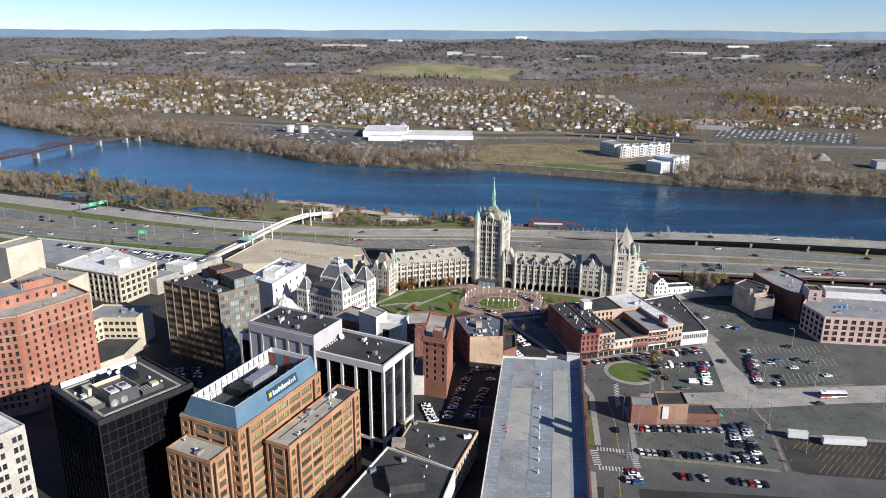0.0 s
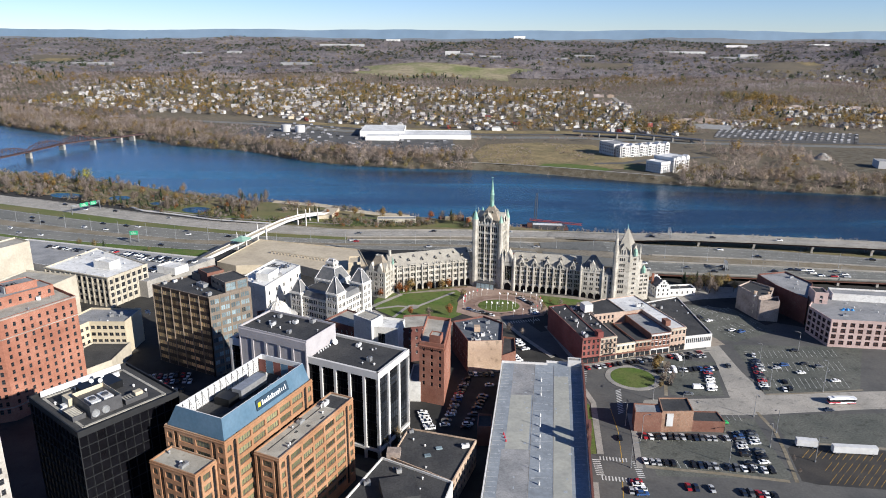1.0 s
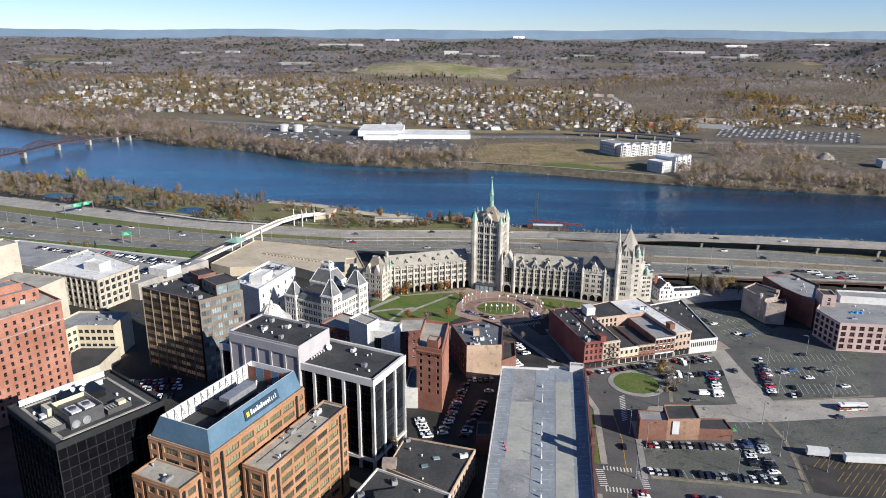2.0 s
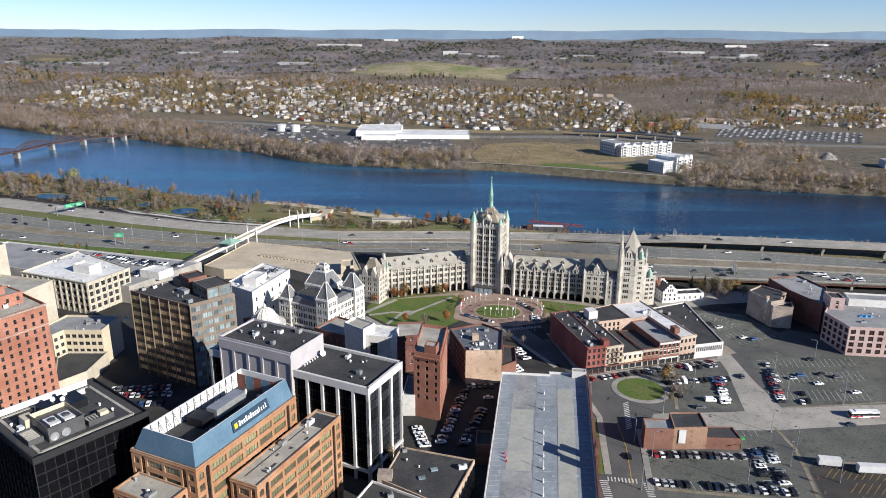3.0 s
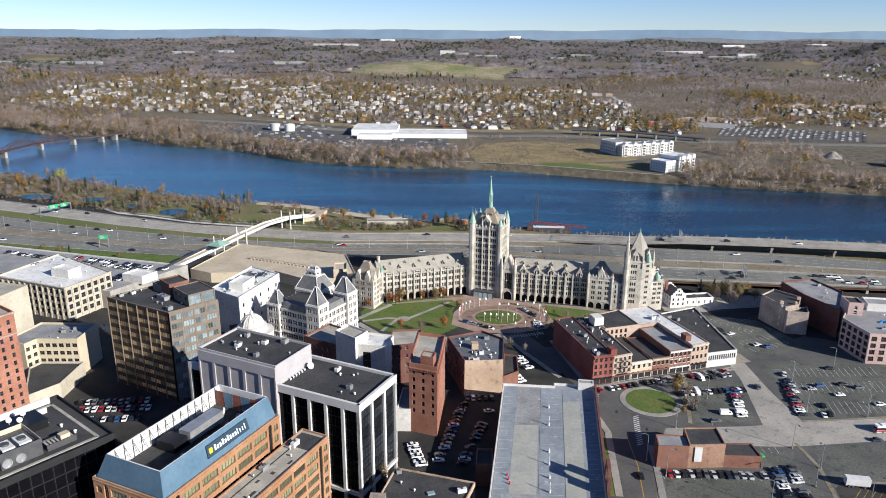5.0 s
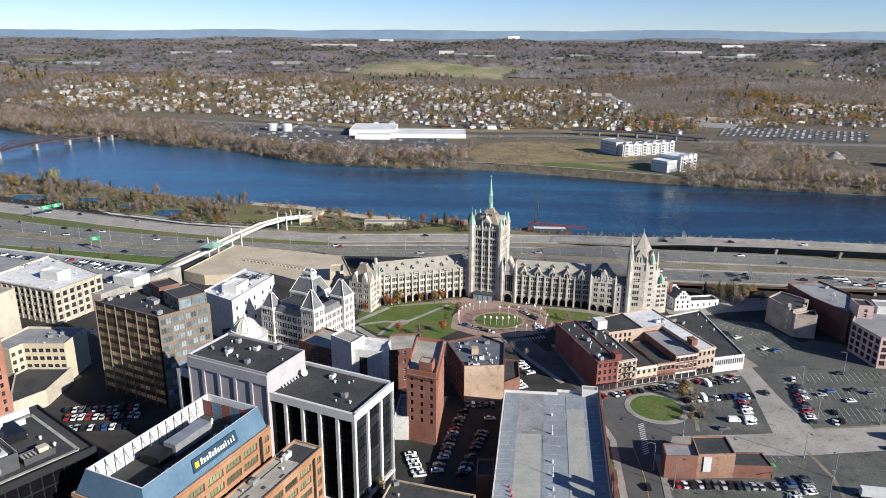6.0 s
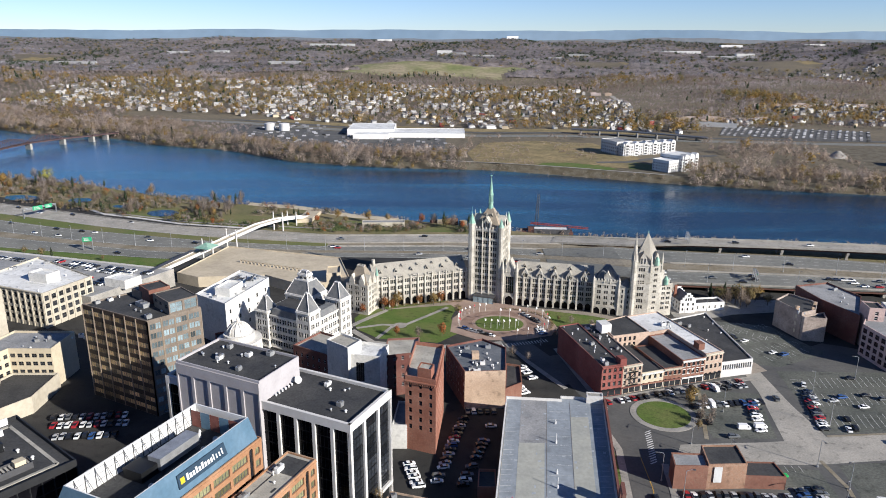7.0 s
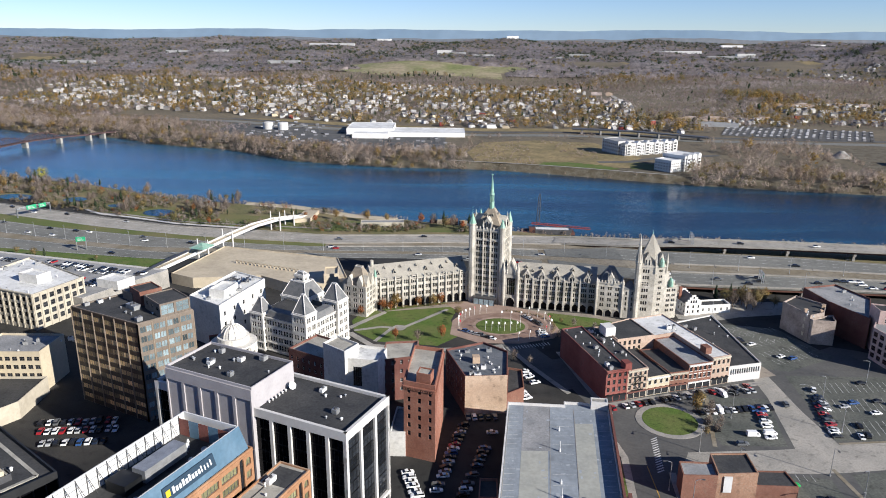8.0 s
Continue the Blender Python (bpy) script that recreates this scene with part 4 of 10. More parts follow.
wing(*SW, 18, 16.6, 23.4, 10, 4, 4.6, gables=False, win=(0.82, 2.1), per=3, storey=3.0)
for k in range(5):
    c = Vector(SW[0]).lerp(Vector(SW[1]), (k + 0.6) / 5.2)
    ob = new("dormer", DORMER)
    ob.matrix_basis = Matrix.Translation((c.x, c.y, 16.6)) @ Matrix.Rotation(math.atan2(SW[1][1] - SW[0][1], SW[1][0] - SW[0][0]), 4, "Z") @ Matrix.Diagonal((1.75, 0.9, 0.95, 1))
    ob.parent = stone
roof_dormers(*SW, 18, 16.6, 23.4, HOOD, 5, 0.62, 1.0, 0.5)
roof_dormers(*SW, 18, 16.6, 23.4, HOOD, 4, 0.42, 0.9, 0.75)


def gothic_block(poly, z1, specs, z0=0.0, mat=None):
    bm = bmesh.new()
    for i in range(len(poly)):
        p, q = poly[i], poly[(i + 1) % len(poly)]
        wins, style = specs.get(i, ([], ("sash", LIMESTONE)))
        if callable(wins):
            wins = wins((Vector(q) - Vector(p)).length)
        facade(bm, p, q, z0, z1, wins, stone, GLASS, style, 0.4)
    bm.faces.new([bm.verts.new((x, y, z1)) for x, y in poly])
    return part("wall", bm, mat or LIMESTONE, stone)


def turret(x, y, z0, z1, tip, r, roof=None, n=8):
    bm = bmesh.new()
    cone(bm, x, y, z0, z1, r, r, n)
    cone(bm, x, y, z1 - 0.6, z1, r * 1.2, r * 1.2, n)
    part("turret", bm, LIMESTONE, stone)
    bm = bmesh.new()
    cone(bm, x, y, z1, tip, r * 1.1, 0, n)
    part("turret_roof", bm, roof or COPPER, stone, "green copper cone" if roof is None else "")


# the central tower
TW = quad_plan((23.7, 454.9), 71.5, 16.0, 17.6)
lines = lambda W: window_grid(W, 3, 9, 1.05, 2.2, 5.6, 36.6, mu=2.2, per=3, gap=0.28) + window_grid(W, 3, 1, 1.05, 3.4, 37.2, 41.4, mu=2.2, per=3, gap=0.28)
gothic_block(TW, 43.0, {0: (lines, ("sash", LIMESTONE)), 3: (lines, ("sash", LIMESTONE))})
for i in range(4):
    p, q = Vector(TW[i]), Vector(TW[(i + 1) % 4])
    d = (q - p).normalized()
    nn = Vector((d.y, -d.x))
    for s_ in (0.13, 0.385, 0.615, 0.87):
        c = p.lerp(q, s_)
        bm = bmesh.new()
        beam(bm, (c.x + nn.x * 0.1, c.y + nn.y * 0.1, 1), (c.x + nn.x * 0.1, c.y + nn.y * 0.1, 43.6), 0.7)
        cone(bm, c.x + nn.x * 0.1, c.y + nn.y * 0.1, 43.6, 46.2, 0.5, 0, 4, turn=math.pi / 4)
        part("pilaster", bm, LIMESTONE, stone)
    bm = bmesh.new()
    for z, h in ((4.8, 0.5), (36.8, 0.6), (42.2, 0.9)):
        a_, b_ = p + nn * 0.15, q + nn * 0.15
        beam(bm, (*a_, z), (*b_, z), 0.5, h)
    for k in range(9):
        c = p.lerp(q, (k + 0.5) / 9)
        box(bm, c.x - 0.45, c.y - 0.45, 43.0, c.x + 0.45, c.y + 0.45, 44.2)
    part("cornice", bm, LIMESTONE, stone)
    # an ornate gable at the foot of the tower's roof
    bm = bmesh.new()
    c = p.lerp(q, 0.5)
    g = [c - d * 2.4 + nn * 0.3, c + d * 2.4 + nn * 0.3]
    top = c + nn * 0.3
    tri = [(*(g[0]), 42.6), (*(g[1]), 42.6), (*(g[1]), 46.0), (*top, 49.6), (*(g[0]), 46.0)]
    v = [bm.verts.new(t) for t in tri]
    w_ = [bm.verts.new((t[0] - nn.x * 4.5, t[1] - nn.y * 4.5, t[2])) for t in tri]
    bm.faces.new(v)
    for k in range(5):
        bm.faces.new((v[k], w_[k], w_[(k + 1) % 5], v[(k + 1) % 5]))
    cone(bm, *top, 49.2, 52.0, 0.4, 0, 4)
    for e in g:
        cone(bm, *e, 44, 49.0, 0.55, 0, 4)
    for k in (-1, 0, 1):
        e = top + d * (1.1 * k) + nn * 0.06
        beam(bm, (*e, 43.6), (*e, 46.4 + (0.9 if k == 0 else 0)), 0.6, 0.1)
    for f in bm.faces[-18:]:
        f.material_index = 1
    part("gable", bm, [LIMESTONE, GLASS], stone)
for i, (z1, tip) in enumerate(((44.5, 49.5), (44.5, 50.5), (44.5, 50.5), (45.6, 51.6))):
    c = Vector(TW[i]).lerp(Vector(middle(TW)), 0.03)
    turret(c.x, c.y, 0.0, z1, tip, 1.9 if i == 3 else 1.45)
mx, my = middle(TW)
bm = bmesh.new()
cone(bm, *(Vector(TW[3]).lerp(Vector((mx, my)), 0.03)), 51.4, 55.2, 0.08, 0.04, 5)
part("finial", bm, COPPER, stone)
bm = bmesh.new()
ring = inset(TW, 1.2)
up = inset(TW, 7.2)
prism(bm, ring, 43.2, 53.4, shrink=up)
part("roof", bm, TILE_ROOF, stone, "steep brown slate tower roof")
for i in range(4):
    d = (Vector(ring[(i + 1) % 4]) - Vector(ring[i])).normalized()
    for k in (0.3, 0.7):
        p = Vector(ring[i]).lerp(Vector(ring[(i + 1) % 4]), k).lerp(Vector((mx, my)), 0.5)
        ob = new("dormer", HOOD)
        ob.matrix_basis = Matrix.Translation((p.x, p.y, 49.3)) @ Matrix.Rotation(math.atan2(d.y, d.x), 4, "Z") @ Matrix.Scale(0.9, 4)
        ob.parent = stone
bm = bmesh.new()
cone(bm, mx, my, 53, 56.2, 1.45, 1.2, 8)
cone(bm, mx, my, 56.2, 56.7, 1.5, 1.5, 8)
for k in range(8):
    a_ = k * math.tau / 8
    beam(bm, (mx + 1.05 * math.cos(a_), my + 1.05 * math.sin(a_), 56.6), (mx + 1.05 * math.cos(a_), my + 1.05 * math.sin(a_), 60.8), 0.3)
cone(bm, mx, my, 57, 60, 0.5, 0.5, 6)
cone(bm, mx, my, 60.7, 61.6, 1.5, 1.3, 8)
cone(bm, mx, my, 61.6, 70.6, 1.1, 0.16, 8)
cone(bm, mx, my, 70.6, 72.4, 0.08, 0.05, 5)
beam(bm, (mx - 0.6, my, 71.8), (mx + 0.6, my, 71.8), 0.12, 0.5)
part("spire", bm, COPPER, stone, "green copper lantern and spire with a ship vane")
# gabled porch bay between the tower and the south wing
PB = [(25.0, 453.6), (32.6, 451.4), (35.0, 461.0), (27.4, 463.2)]
gothic_block(PB, 19, {0: (lambda W: [(1.6, 6.5, W - 1.6, 16.5)], ("grid", LIMESTONE))})
bm = bmesh.new()
p, q = Vector(PB[0]), Vector(PB[1])
c = p.lerp(q, 0.5)
v = [bm.verts.new(t) for t in ((*p, 18.5), (*q, 18.5), (*c, 25.5))]
w_ = [bm.verts.new((t.co.x + 1.8, t.co.y + 10, t.co.z)) for t in v]
bm.faces.new(v), bm.faces.new((v[0], v[2], w_[2], w_[0])), bm.faces.new((v[1], w_[1], w_[2], v[2]))
beam(bm, (p.x, p.y - 0.2, 18.5), (c.x, c.y - 0.2, 26.5), 0.5, 0.7)
beam(bm, (q.x, q.y - 0.2, 18.5), (c.x, c.y - 0.2, 26.5), 0.5, 0.7)
cone(bm, c.x, c.y, 25.5, 30.0, 0.35, 0, 6)
for k in (0.2, 0.8):
    e = p.lerp(q, k)
    cone(bm, e.x, e.y - 0.3, 19, 26, 0.5, 0, 4)
part("gable", bm, LIMESTONE, stone)
for c in (p, q):
    turret(c.x, c.y, 0, 20.5, 26.5, 0.95, LIMESTONE)
ob = new("arch", ARCH)
ob.matrix_basis = Matrix.Translation((28.8, 452.4, 0.1)) @ Matrix.Rotation(radians(-16), 4, "Z") @ Matrix.Diagonal((2.3, 1.5, 1.3, 1))
ob.parent = stone
bm = bmesh.new()   # glazed entrance canopy at the tower's foot
m = Matrix.Translation((15.4, 457.2, 0)) @ Matrix.Rotation(radians(-18.5), 4, "Z")
box(bm, -6.2, -4.0, 3.6, 6.2, 0.5, 4.1, m)
for x in (-6, -3, 0, 3, 6):
    box(bm, x - 0.12, -3.9, 0.1, x + 0.12, -3.66, 3.6, m)
part("canopy", bm, DARK_STEEL, stone, "dark glazed entrance canopy")
bm = bmesh.new()
box(bm, -6, -3.8, 0.1, 6, -3.7, 3.4, m)
part("canopy_glass", bm, SKY_GLASS, stone)

# the south pavilion, its stair bay, and the south tower with the stepped gable end
SP = [(74.1, 441.2), (87.2, 438.1), (90.4, 451.7), (77.3, 454.8)]
two = ("sash", LIMESTONE)
gothic_block(SP, 18.6, {0: (lambda W: window_grid(W, 3, 4, 0.85, 1.9, 4.6, 17.4, mu=1.0, per=2, gap=0.3), two)})
for x, y in SP[0], SP[1]:
    turret(x, y, 0, 19.4, 22.0, 0.7, LIMESTONE, 6)
bm = bmesh.new()
prism(bm, inset(SP, 1.0), 18.6, 26.2, shrink=[SP[0][:1] and tuple(Vector(p).lerp(Vector(middle(SP)), 0.8)) for p in SP])
part("roof", bm, GREY_SLATE, stone, "dark slate pavilion roof")
a_, b_ = Vector(SP[0]), Vector(SP[1])
dd = (b_ - a_).normalized()
nn = Vector((dd.y, -dd.x))
bm = bmesh.new()
beam(bm, (*a_, 18.9), (*b_, 18.9), 0.6, 0.9)
for k in range(8):
    c = a_.lerp(b_, (k + 0.5) / 8)
    beam(bm, (*c, 19.2), (*c, 20.3), 0.7)
for z in (4.2, 16.9):
    beam(bm, (*(a_ + nn * 0.1), z), (*(b_ + nn * 0.1), z), 0.4, 0.4)
part("parapet", bm, LIMESTONE, stone)
bm = bmesh.new()
c = a_.lerp(b_, 0.52) + nn * 0.15
v = [bm.verts.new(t) for t in ((*(c - dd * 1.5), 18.4), (*(c + dd * 1.5), 18.4), (*(c + dd * 1.5), 21.6), (*c, 24.6), (*(c - dd * 1.5), 21.6))]
bm.faces.new(v)
w_ = [bm.verts.new((t.co.x - nn.x * 3, t.co.y - nn.y * 3, t.co.z)) for t in v]
for k in range(5):
    bm.faces.new((v[k], w_[k], w_[(k + 1) % 5], v[(k + 1) % 5]))
for s_ in (-1.6, 1.6):
    cone(bm, *(c + dd * s_), 18, 24.0, 0.4, 0, 4)
cone(bm, *c, 24.2, 26.4, 0.25, 0, 4)
part("gable", bm, LIMESTONE, stone)
for k in range(3):
    c = a_.lerp(b_, (k + 0.5) / 3)
    ob = new("arch", ARCH)
    ob.matrix_basis = Matrix.Translation((c.x, c.y, 0)) @ Matrix.Rotation(math.atan2(dd.y, dd.x), 4, "Z") @ Matrix.Diagonal((1.6, 1, 0.95, 1))
    ob.parent = stone
SB = [(87.0, 437.8), (94.0, 436.2), (95.6, 443.0), (88.6, 444.6)]
gothic_block(SB, 16.5, {0: (lambda W: window_grid(W, 2, 4, 0.8, 1.9, 3.6, 15.6, mu=0.5), two)})
bm = bmesh.new()
pyramid(bm, inset(SB, -0.2), 16.5, (*middle(SB), 20.5))
part("roof", bm, GREY_SLATE, stone)
ST = [(93.5, 436.4), (102.7, 435.4), (109.0, 437.1), (106.6, 446.0), (96.0, 446.6)]
gothic_block(ST, 29.6, {0: (lambda W: window_grid(W, 1, 7, 0.9, 2.0, 4.0, 28.8, mu=2.6, per=3, gap=0.3), two),
                        1: (lambda W: window_grid(W, 1, 8, 0.9, 1.4, 3.6, 28.8, mu=2.2, per=2, gap=0.15), two)})
TIP = (101.3, 441.0)
bm = bmesh.new()
pyramid(bm, [tuple(p) for p in inset(ST, -0.2)], 29.6, (*TIP, 46.6))
part("roof", bm, SLATE, stone, "tall grey stone-slate pyramid roof")
bm = bmesh.new()
cone(bm, *TIP, 46.0, 48.8, 0.25, 0, 6)
part("finial", bm, COPPER, stone, "green copper finial")
for i in (0, 1, 4):
    p, q = Vector(ST[i]), Vector(ST[(i + 1) % 5])
    c, d = p.lerp(q, 0.55 if i == 0 else 0.5), (q - p).normalized()
    nn = Vector((d.y, -d.x))
    bm = bmesh.new()
    beam(bm, (*p, 29.6), (*q, 29.6), 0.7, 0.8)
    beam(bm, (*p, 20), (*q, 20), 0.35, 0.4)
    part("cornice", bm, LIMESTONE, stone)
    bm = bmesh.new()
    hw = 1.6 if i == 0 else 1.2
    v = [bm.verts.new(t) for t in ((*(c - d * hw), 29.6), (*(c + d * hw), 29.6), (*(c + d * hw), 33.6), (*c, 37.0), (*(c - d * hw), 33.6))]
    bm.faces.new(v)
    w_ = [bm.verts.new((t.co.x - nn.x * 2.6, t.co.y - nn.y * 2.6, t.co.z)) for t in v]
    for k in range(5):
        bm.faces.new((v[k], w_[k], w_[(k + 1) % 5], v[(k + 1) % 5]))
    n_stone = len(bm.faces)
    for k in (-0.5, 0.5):
        e = c + d * k * hw + nn * 0.05
        beam(bm, (*e, 30.4), (*e, 33.4), 0.6, 0.1)
    bm.faces.ensure_lookup_table()
    for f in bm.faces[n_stone:]:
        f.material_index = 1
    part("dormer", bm, [LIMESTONE, GLASS], stone)
turret(94.0, 436.4, 0, 32.5, 47.2, 1.55, LIMESTONE)
for k in range(6):
    a_ = k * math.tau / 6
    bm = bmesh.new()
    cone(bm, 94.0 + 1.5 * math.cos(a_), 436.4 + 1.5 * math.sin(a_), 31.5, 37.0, 0.35, 0, 4)
    part("pinnacle", bm, LIMESTONE, stone)
for x, y in ST[1], ST[2]:
    turret(x, y, 26, 32, 37.0, 0.55, LIMESTONE, 6)
# the stepped gable end facing the sun
GE = [(109.0, 437.3), (116.4, 439.3), (113.4, 450.4), (106.0, 448.4)]
gothic_block(GE, 17.6, {0: (lambda W: window_grid(W, 2, 5, 0.95, 1.5, 3.2, 17.2, mu=0.8, per=2, gap=0.15), two),
                        1: (lambda W: window_grid(W, 3, 4, 0.95, 1.6, 3.2, 16.6, mu=0.8, per=2, gap=0.15), two)})
bm = bmesh.new()
p, q = Vector(GE[0]), Vector(GE[1])
for s0, s1, z in ((0.0, 0.25, 26.5), (0.25, 0.48, 23.4), (0.48, 0.74, 20.8), (0.74, 1.0, 18.6)):
    a_, b_ = p.lerp(q, s0), p.lerp(q, s1)
    box(bm, 0, 0, 17.4, (b_ - a_).length, 0.8, z, Matrix.Translation((a_.x, a_.y, 0)) @ Matrix.Rotation(math.atan2(q.y - p.y, q.x - p.x), 4, "Z"))
part("gable", bm, LIMESTONE, stone)
bm = bmesh.new()
v = [bm.verts.new(t) for t in ((p.x, p.y + 0.3, 25.5), (q.x, q.y + 0.3, 17.8), (*GE[2], 17.8), (*GE[3], 25.5))]
bm.faces.new(v)
part("roof", bm, SLATE, stone)
for (x, y), z in ((p.lerp(q, 0.42), 18.4), (Vector(ST[1]).lerp(Vector(ST[2]), 0.5), 29.8)):
    bm = bmesh.new()
    cone(bm, x, y - 0.4, z, z + 2.8, 1.35, 1.25, 8)
    cone(bm, x, y - 0.4, z + 2.8, z + 4.8, 1.35, 0.1, 8)
    part("oriel", bm, COPPER, stone, "green copper oriel window")
# the north pavilion
NP = [(-49.0, 432.5), (-45.0, 443.5), (-57.5, 448.8), (-61.5, 437.8)]
gothic_block(NP, 17.0, {3: (lambda W: window_grid(W, 3, 5, 0.95, 2.0, 1.0, 16.5, mu=0.8, per=2, gap=0.3), ("sash", LIMESTONE)),
                        0: (lambda W: window_grid(W, 3, 5, 0.95, 2.0, 1.0, 16.5, mu=0.8, per=2, gap=0.3), ("sash", LIMESTONE))})
bm = bmesh.new()
prism(bm, inset(NP, 0.4), 17.0, 26.0, shrink=inset(NP, 4.8))
part("roof", bm, TILE_ROOF, stone, "steep brown slate pavilion roof")
bm = bmesh.new()
for i in range(4):
    c = Vector(inset(NP, 4.8)[i])
    d = Vector(inset(NP, 4.8)[(i + 1) % 4])
    beam(bm, (*c, 26.2), (*d, 26.2), 0.4, 0.6)
for s, w in ((0, 2.0), (3, 2.0)):
    a_, b_ = Vector(NP[s]), Vector(NP[(s + 1) % 4])
    for k in (0.28, 0.72):
        c = a_.lerp(b_, k)
        d = (b_ - a_).normalized()
        nn = Vector((d.y, -d.x))
        v = [bm.verts.new(t) for t in ((*(c - d * 1.6), 16.9), (*(c + d * 1.6), 16.9), (*(c + d * 1.6), 19.0), (*c, 22.5), (*(c - d * 1.6), 19.0))]
        bm.faces.new(v)
        w_ = [bm.verts.new((t.co.x - nn.x * 3, t.co.y - nn.y * 3, t.co.z)) for t in v]
        for k2 in range(5):
            bm.faces.new((v[k2], w_[k2], w_[(k2 + 1) % 5], v[(k2 + 1) % 5]))
part("dormer", bm, LIMESTONE, stone)
turret(-45.2, 443.3, 0, 19.5, 24.5, 0.9)
bm = bmesh.new()
cone(bm, -48, 452, 15, 26.0, 1.1, 1.0, 8)
part("chimney", bm, LIMESTONE, stone)

# ---- town buildings ----
SASH = ("sash", WHITE_METAL)
DARKS = ("sash", DARK_STEEL)


def roof_unit(x, y, z, w, d, h, turn=0.0, mat=None, name="air_handler", label="grey metal rooftop air handling unit"):
    """A boxed rooftop machine on its curb, with a fan cowl and louvres."""
    u = thing(name, label, "rooftop unit", group="rooftop units")
    m = Matrix.Translation((x, y, z)) @ Matrix.Rotation(radians(turn), 4, "Z")
    bm = bmesh.new()
    box(bm, -w / 2 + 0.1, -d / 2 + 0.1, 0, w / 2 - 0.1, d / 2 - 0.1, 0.3, m)
    box(bm, -w / 2, -d / 2, 0.3, w / 2, d / 2, h, m)
    part("casing", bm, mat or STEEL, u)
    bm = bmesh.new()
    for k in range(max(1, int(w / 2))):
        cx = -w / 2 + (k + 0.5) * w / max(1, int(w / 2))
        c = m @ Vector((cx, 0, h))
        cone(bm, c.x, c.y, c.z, c.z + 0.35, min(0.7, d * 0.35), min(0.6, d * 0.3), 10)
    part("fan", bm, DARK_STEEL, u)
    return u


def vent(x, y, z, r=0.5, h=1.0, mat=None):
    bm = bmesh.new()
    cone(bm, x, y, z, z + h * 0.7, r * 0.6, r * 0.6, 8)
    cone(bm, x, y, z + h * 0.7, z + h, r, r * 0.5, 8)
    single("roof_vent", bm, mat or WHITE_METAL, "small pale rooftop vent with a round cowl", "vent", group="roof vents")


# white-framed black glass office block
WB = quad_plan((-31.2, 254.9), 65.8, 24.3, 72.6)
wb = thing("office_block", "white-framed office block with black glass bays and a black roof", "office building")
bm = bmesh.new()
prism(bm, inset(WB, 0.9), 0, 35.4, top=False)
part("core", bm, BLACK_FRAME, wb)
core = inset(WB, 0.9)
for i, bays_ in ((0, 3), (3, 11), (1, 11), (2, 3)):
    p, q = Vector(WB[i]), Vector(WB[(i + 1) % 4])
    W = (q - p).length
    d = (q - p).normalized()
    ang = math.atan2(d.y, d.x)
    m = Matrix.Translation((p.x, p.y, 0)) @ Matrix.Rotation(ang, 4, "Z")
    bw = W / bays_
    for k in range(bays_ + 1):
        bm = bmesh.new()
        x = min(max(k * bw, 0.55), W - 0.55)
        box(bm, x - 0.55, 0, 0, x + 0.55, 1.0, 35.4, m)
        part("column", bm, WHITE_STONE, wb)
    if i in (0, 3):
        for k in range(bays_):
            for f in range(8):
                z = 5.2 + f * 3.77
                ob = new("window", pane_mesh(bw - 1.1, 3.6, BLACK_GLASS if i == 3 else GLASS, ("bay" if i == 3 else "grid", BLACK_FRAME)))
                c = p + d * (bw * (k + 0.5)) - Vector((d.y, -d.x)) * 0.75
                ob.matrix_basis = Matrix.Translation((c.x, c.y, z)) @ Matrix.Rotation(ang, 4, "Z")
                ob.parent = wb
    for y0, z0_, z1_ in ((0.002, 35.4, 38.2), (-0.1, 3.9, 5.0)):
        bm = bmesh.new()
        box(bm, 0, y0, z0_, W, 1.0 + y0, z1_, m)
        part("beam", bm, WHITE_STONE, wb)
inner = inset(WB, 1.0)
bm = bmesh.new()
bm.faces.new([bm.verts.new((x, y, 37.2)) for x, y in inner])
part("roof", bm, BLACK_ROOF, wb)
PH = quad_plan((-31.2, 254.9), 65.8, 20.0, 34.0, -0.35, 32.4)
building("panel_block", "", PH, 44.2, LILAC_WALL, BLACK_ROOF, z0=0, parapet=0.8, parent=wb)
p, q = Vector(PH[3]), Vector(PH[0])
d = (q - p).normalized()
m = Matrix.Translation((p.x, p.y, 0)) @ Matrix.Rotation(math.atan2(d.y, d.x), 4, "Z")
for k in range(6):     # flat piers with recessed panels between, below a plain attic
    bm = bmesh.new()
    x = (q - p).length * k / 5
    box(bm, max(x - 0.55, 0), -0.4, 6, min(x + 0.55, (q - p).length), 0, 40.6, m)
    part("pier", bm, LILAC_WALL, wb)
bm = bmesh.new()
box(bm, 0, -0.4, 40.6, (q - p).length, 0, 44.2, m)
part("attic", bm, LILAC_WALL, wb)

# bronze office block; the gold reflection on its panes is base colour
TAN_METAL = material("tan_metal", (0.3, 0.24, 0.18), 0.6, 0.15, 0.3, 2.0)
BRONZE_DARK = material("dark_bronze_spandrel", (0.055, 0.04, 0.03), 0.5, 0.2, 0.3, 2.0)
GB = [(-119.7, 323.2), (-104.5, 339.0), (-138.3, 356.5), (-153.5, 340.0)]
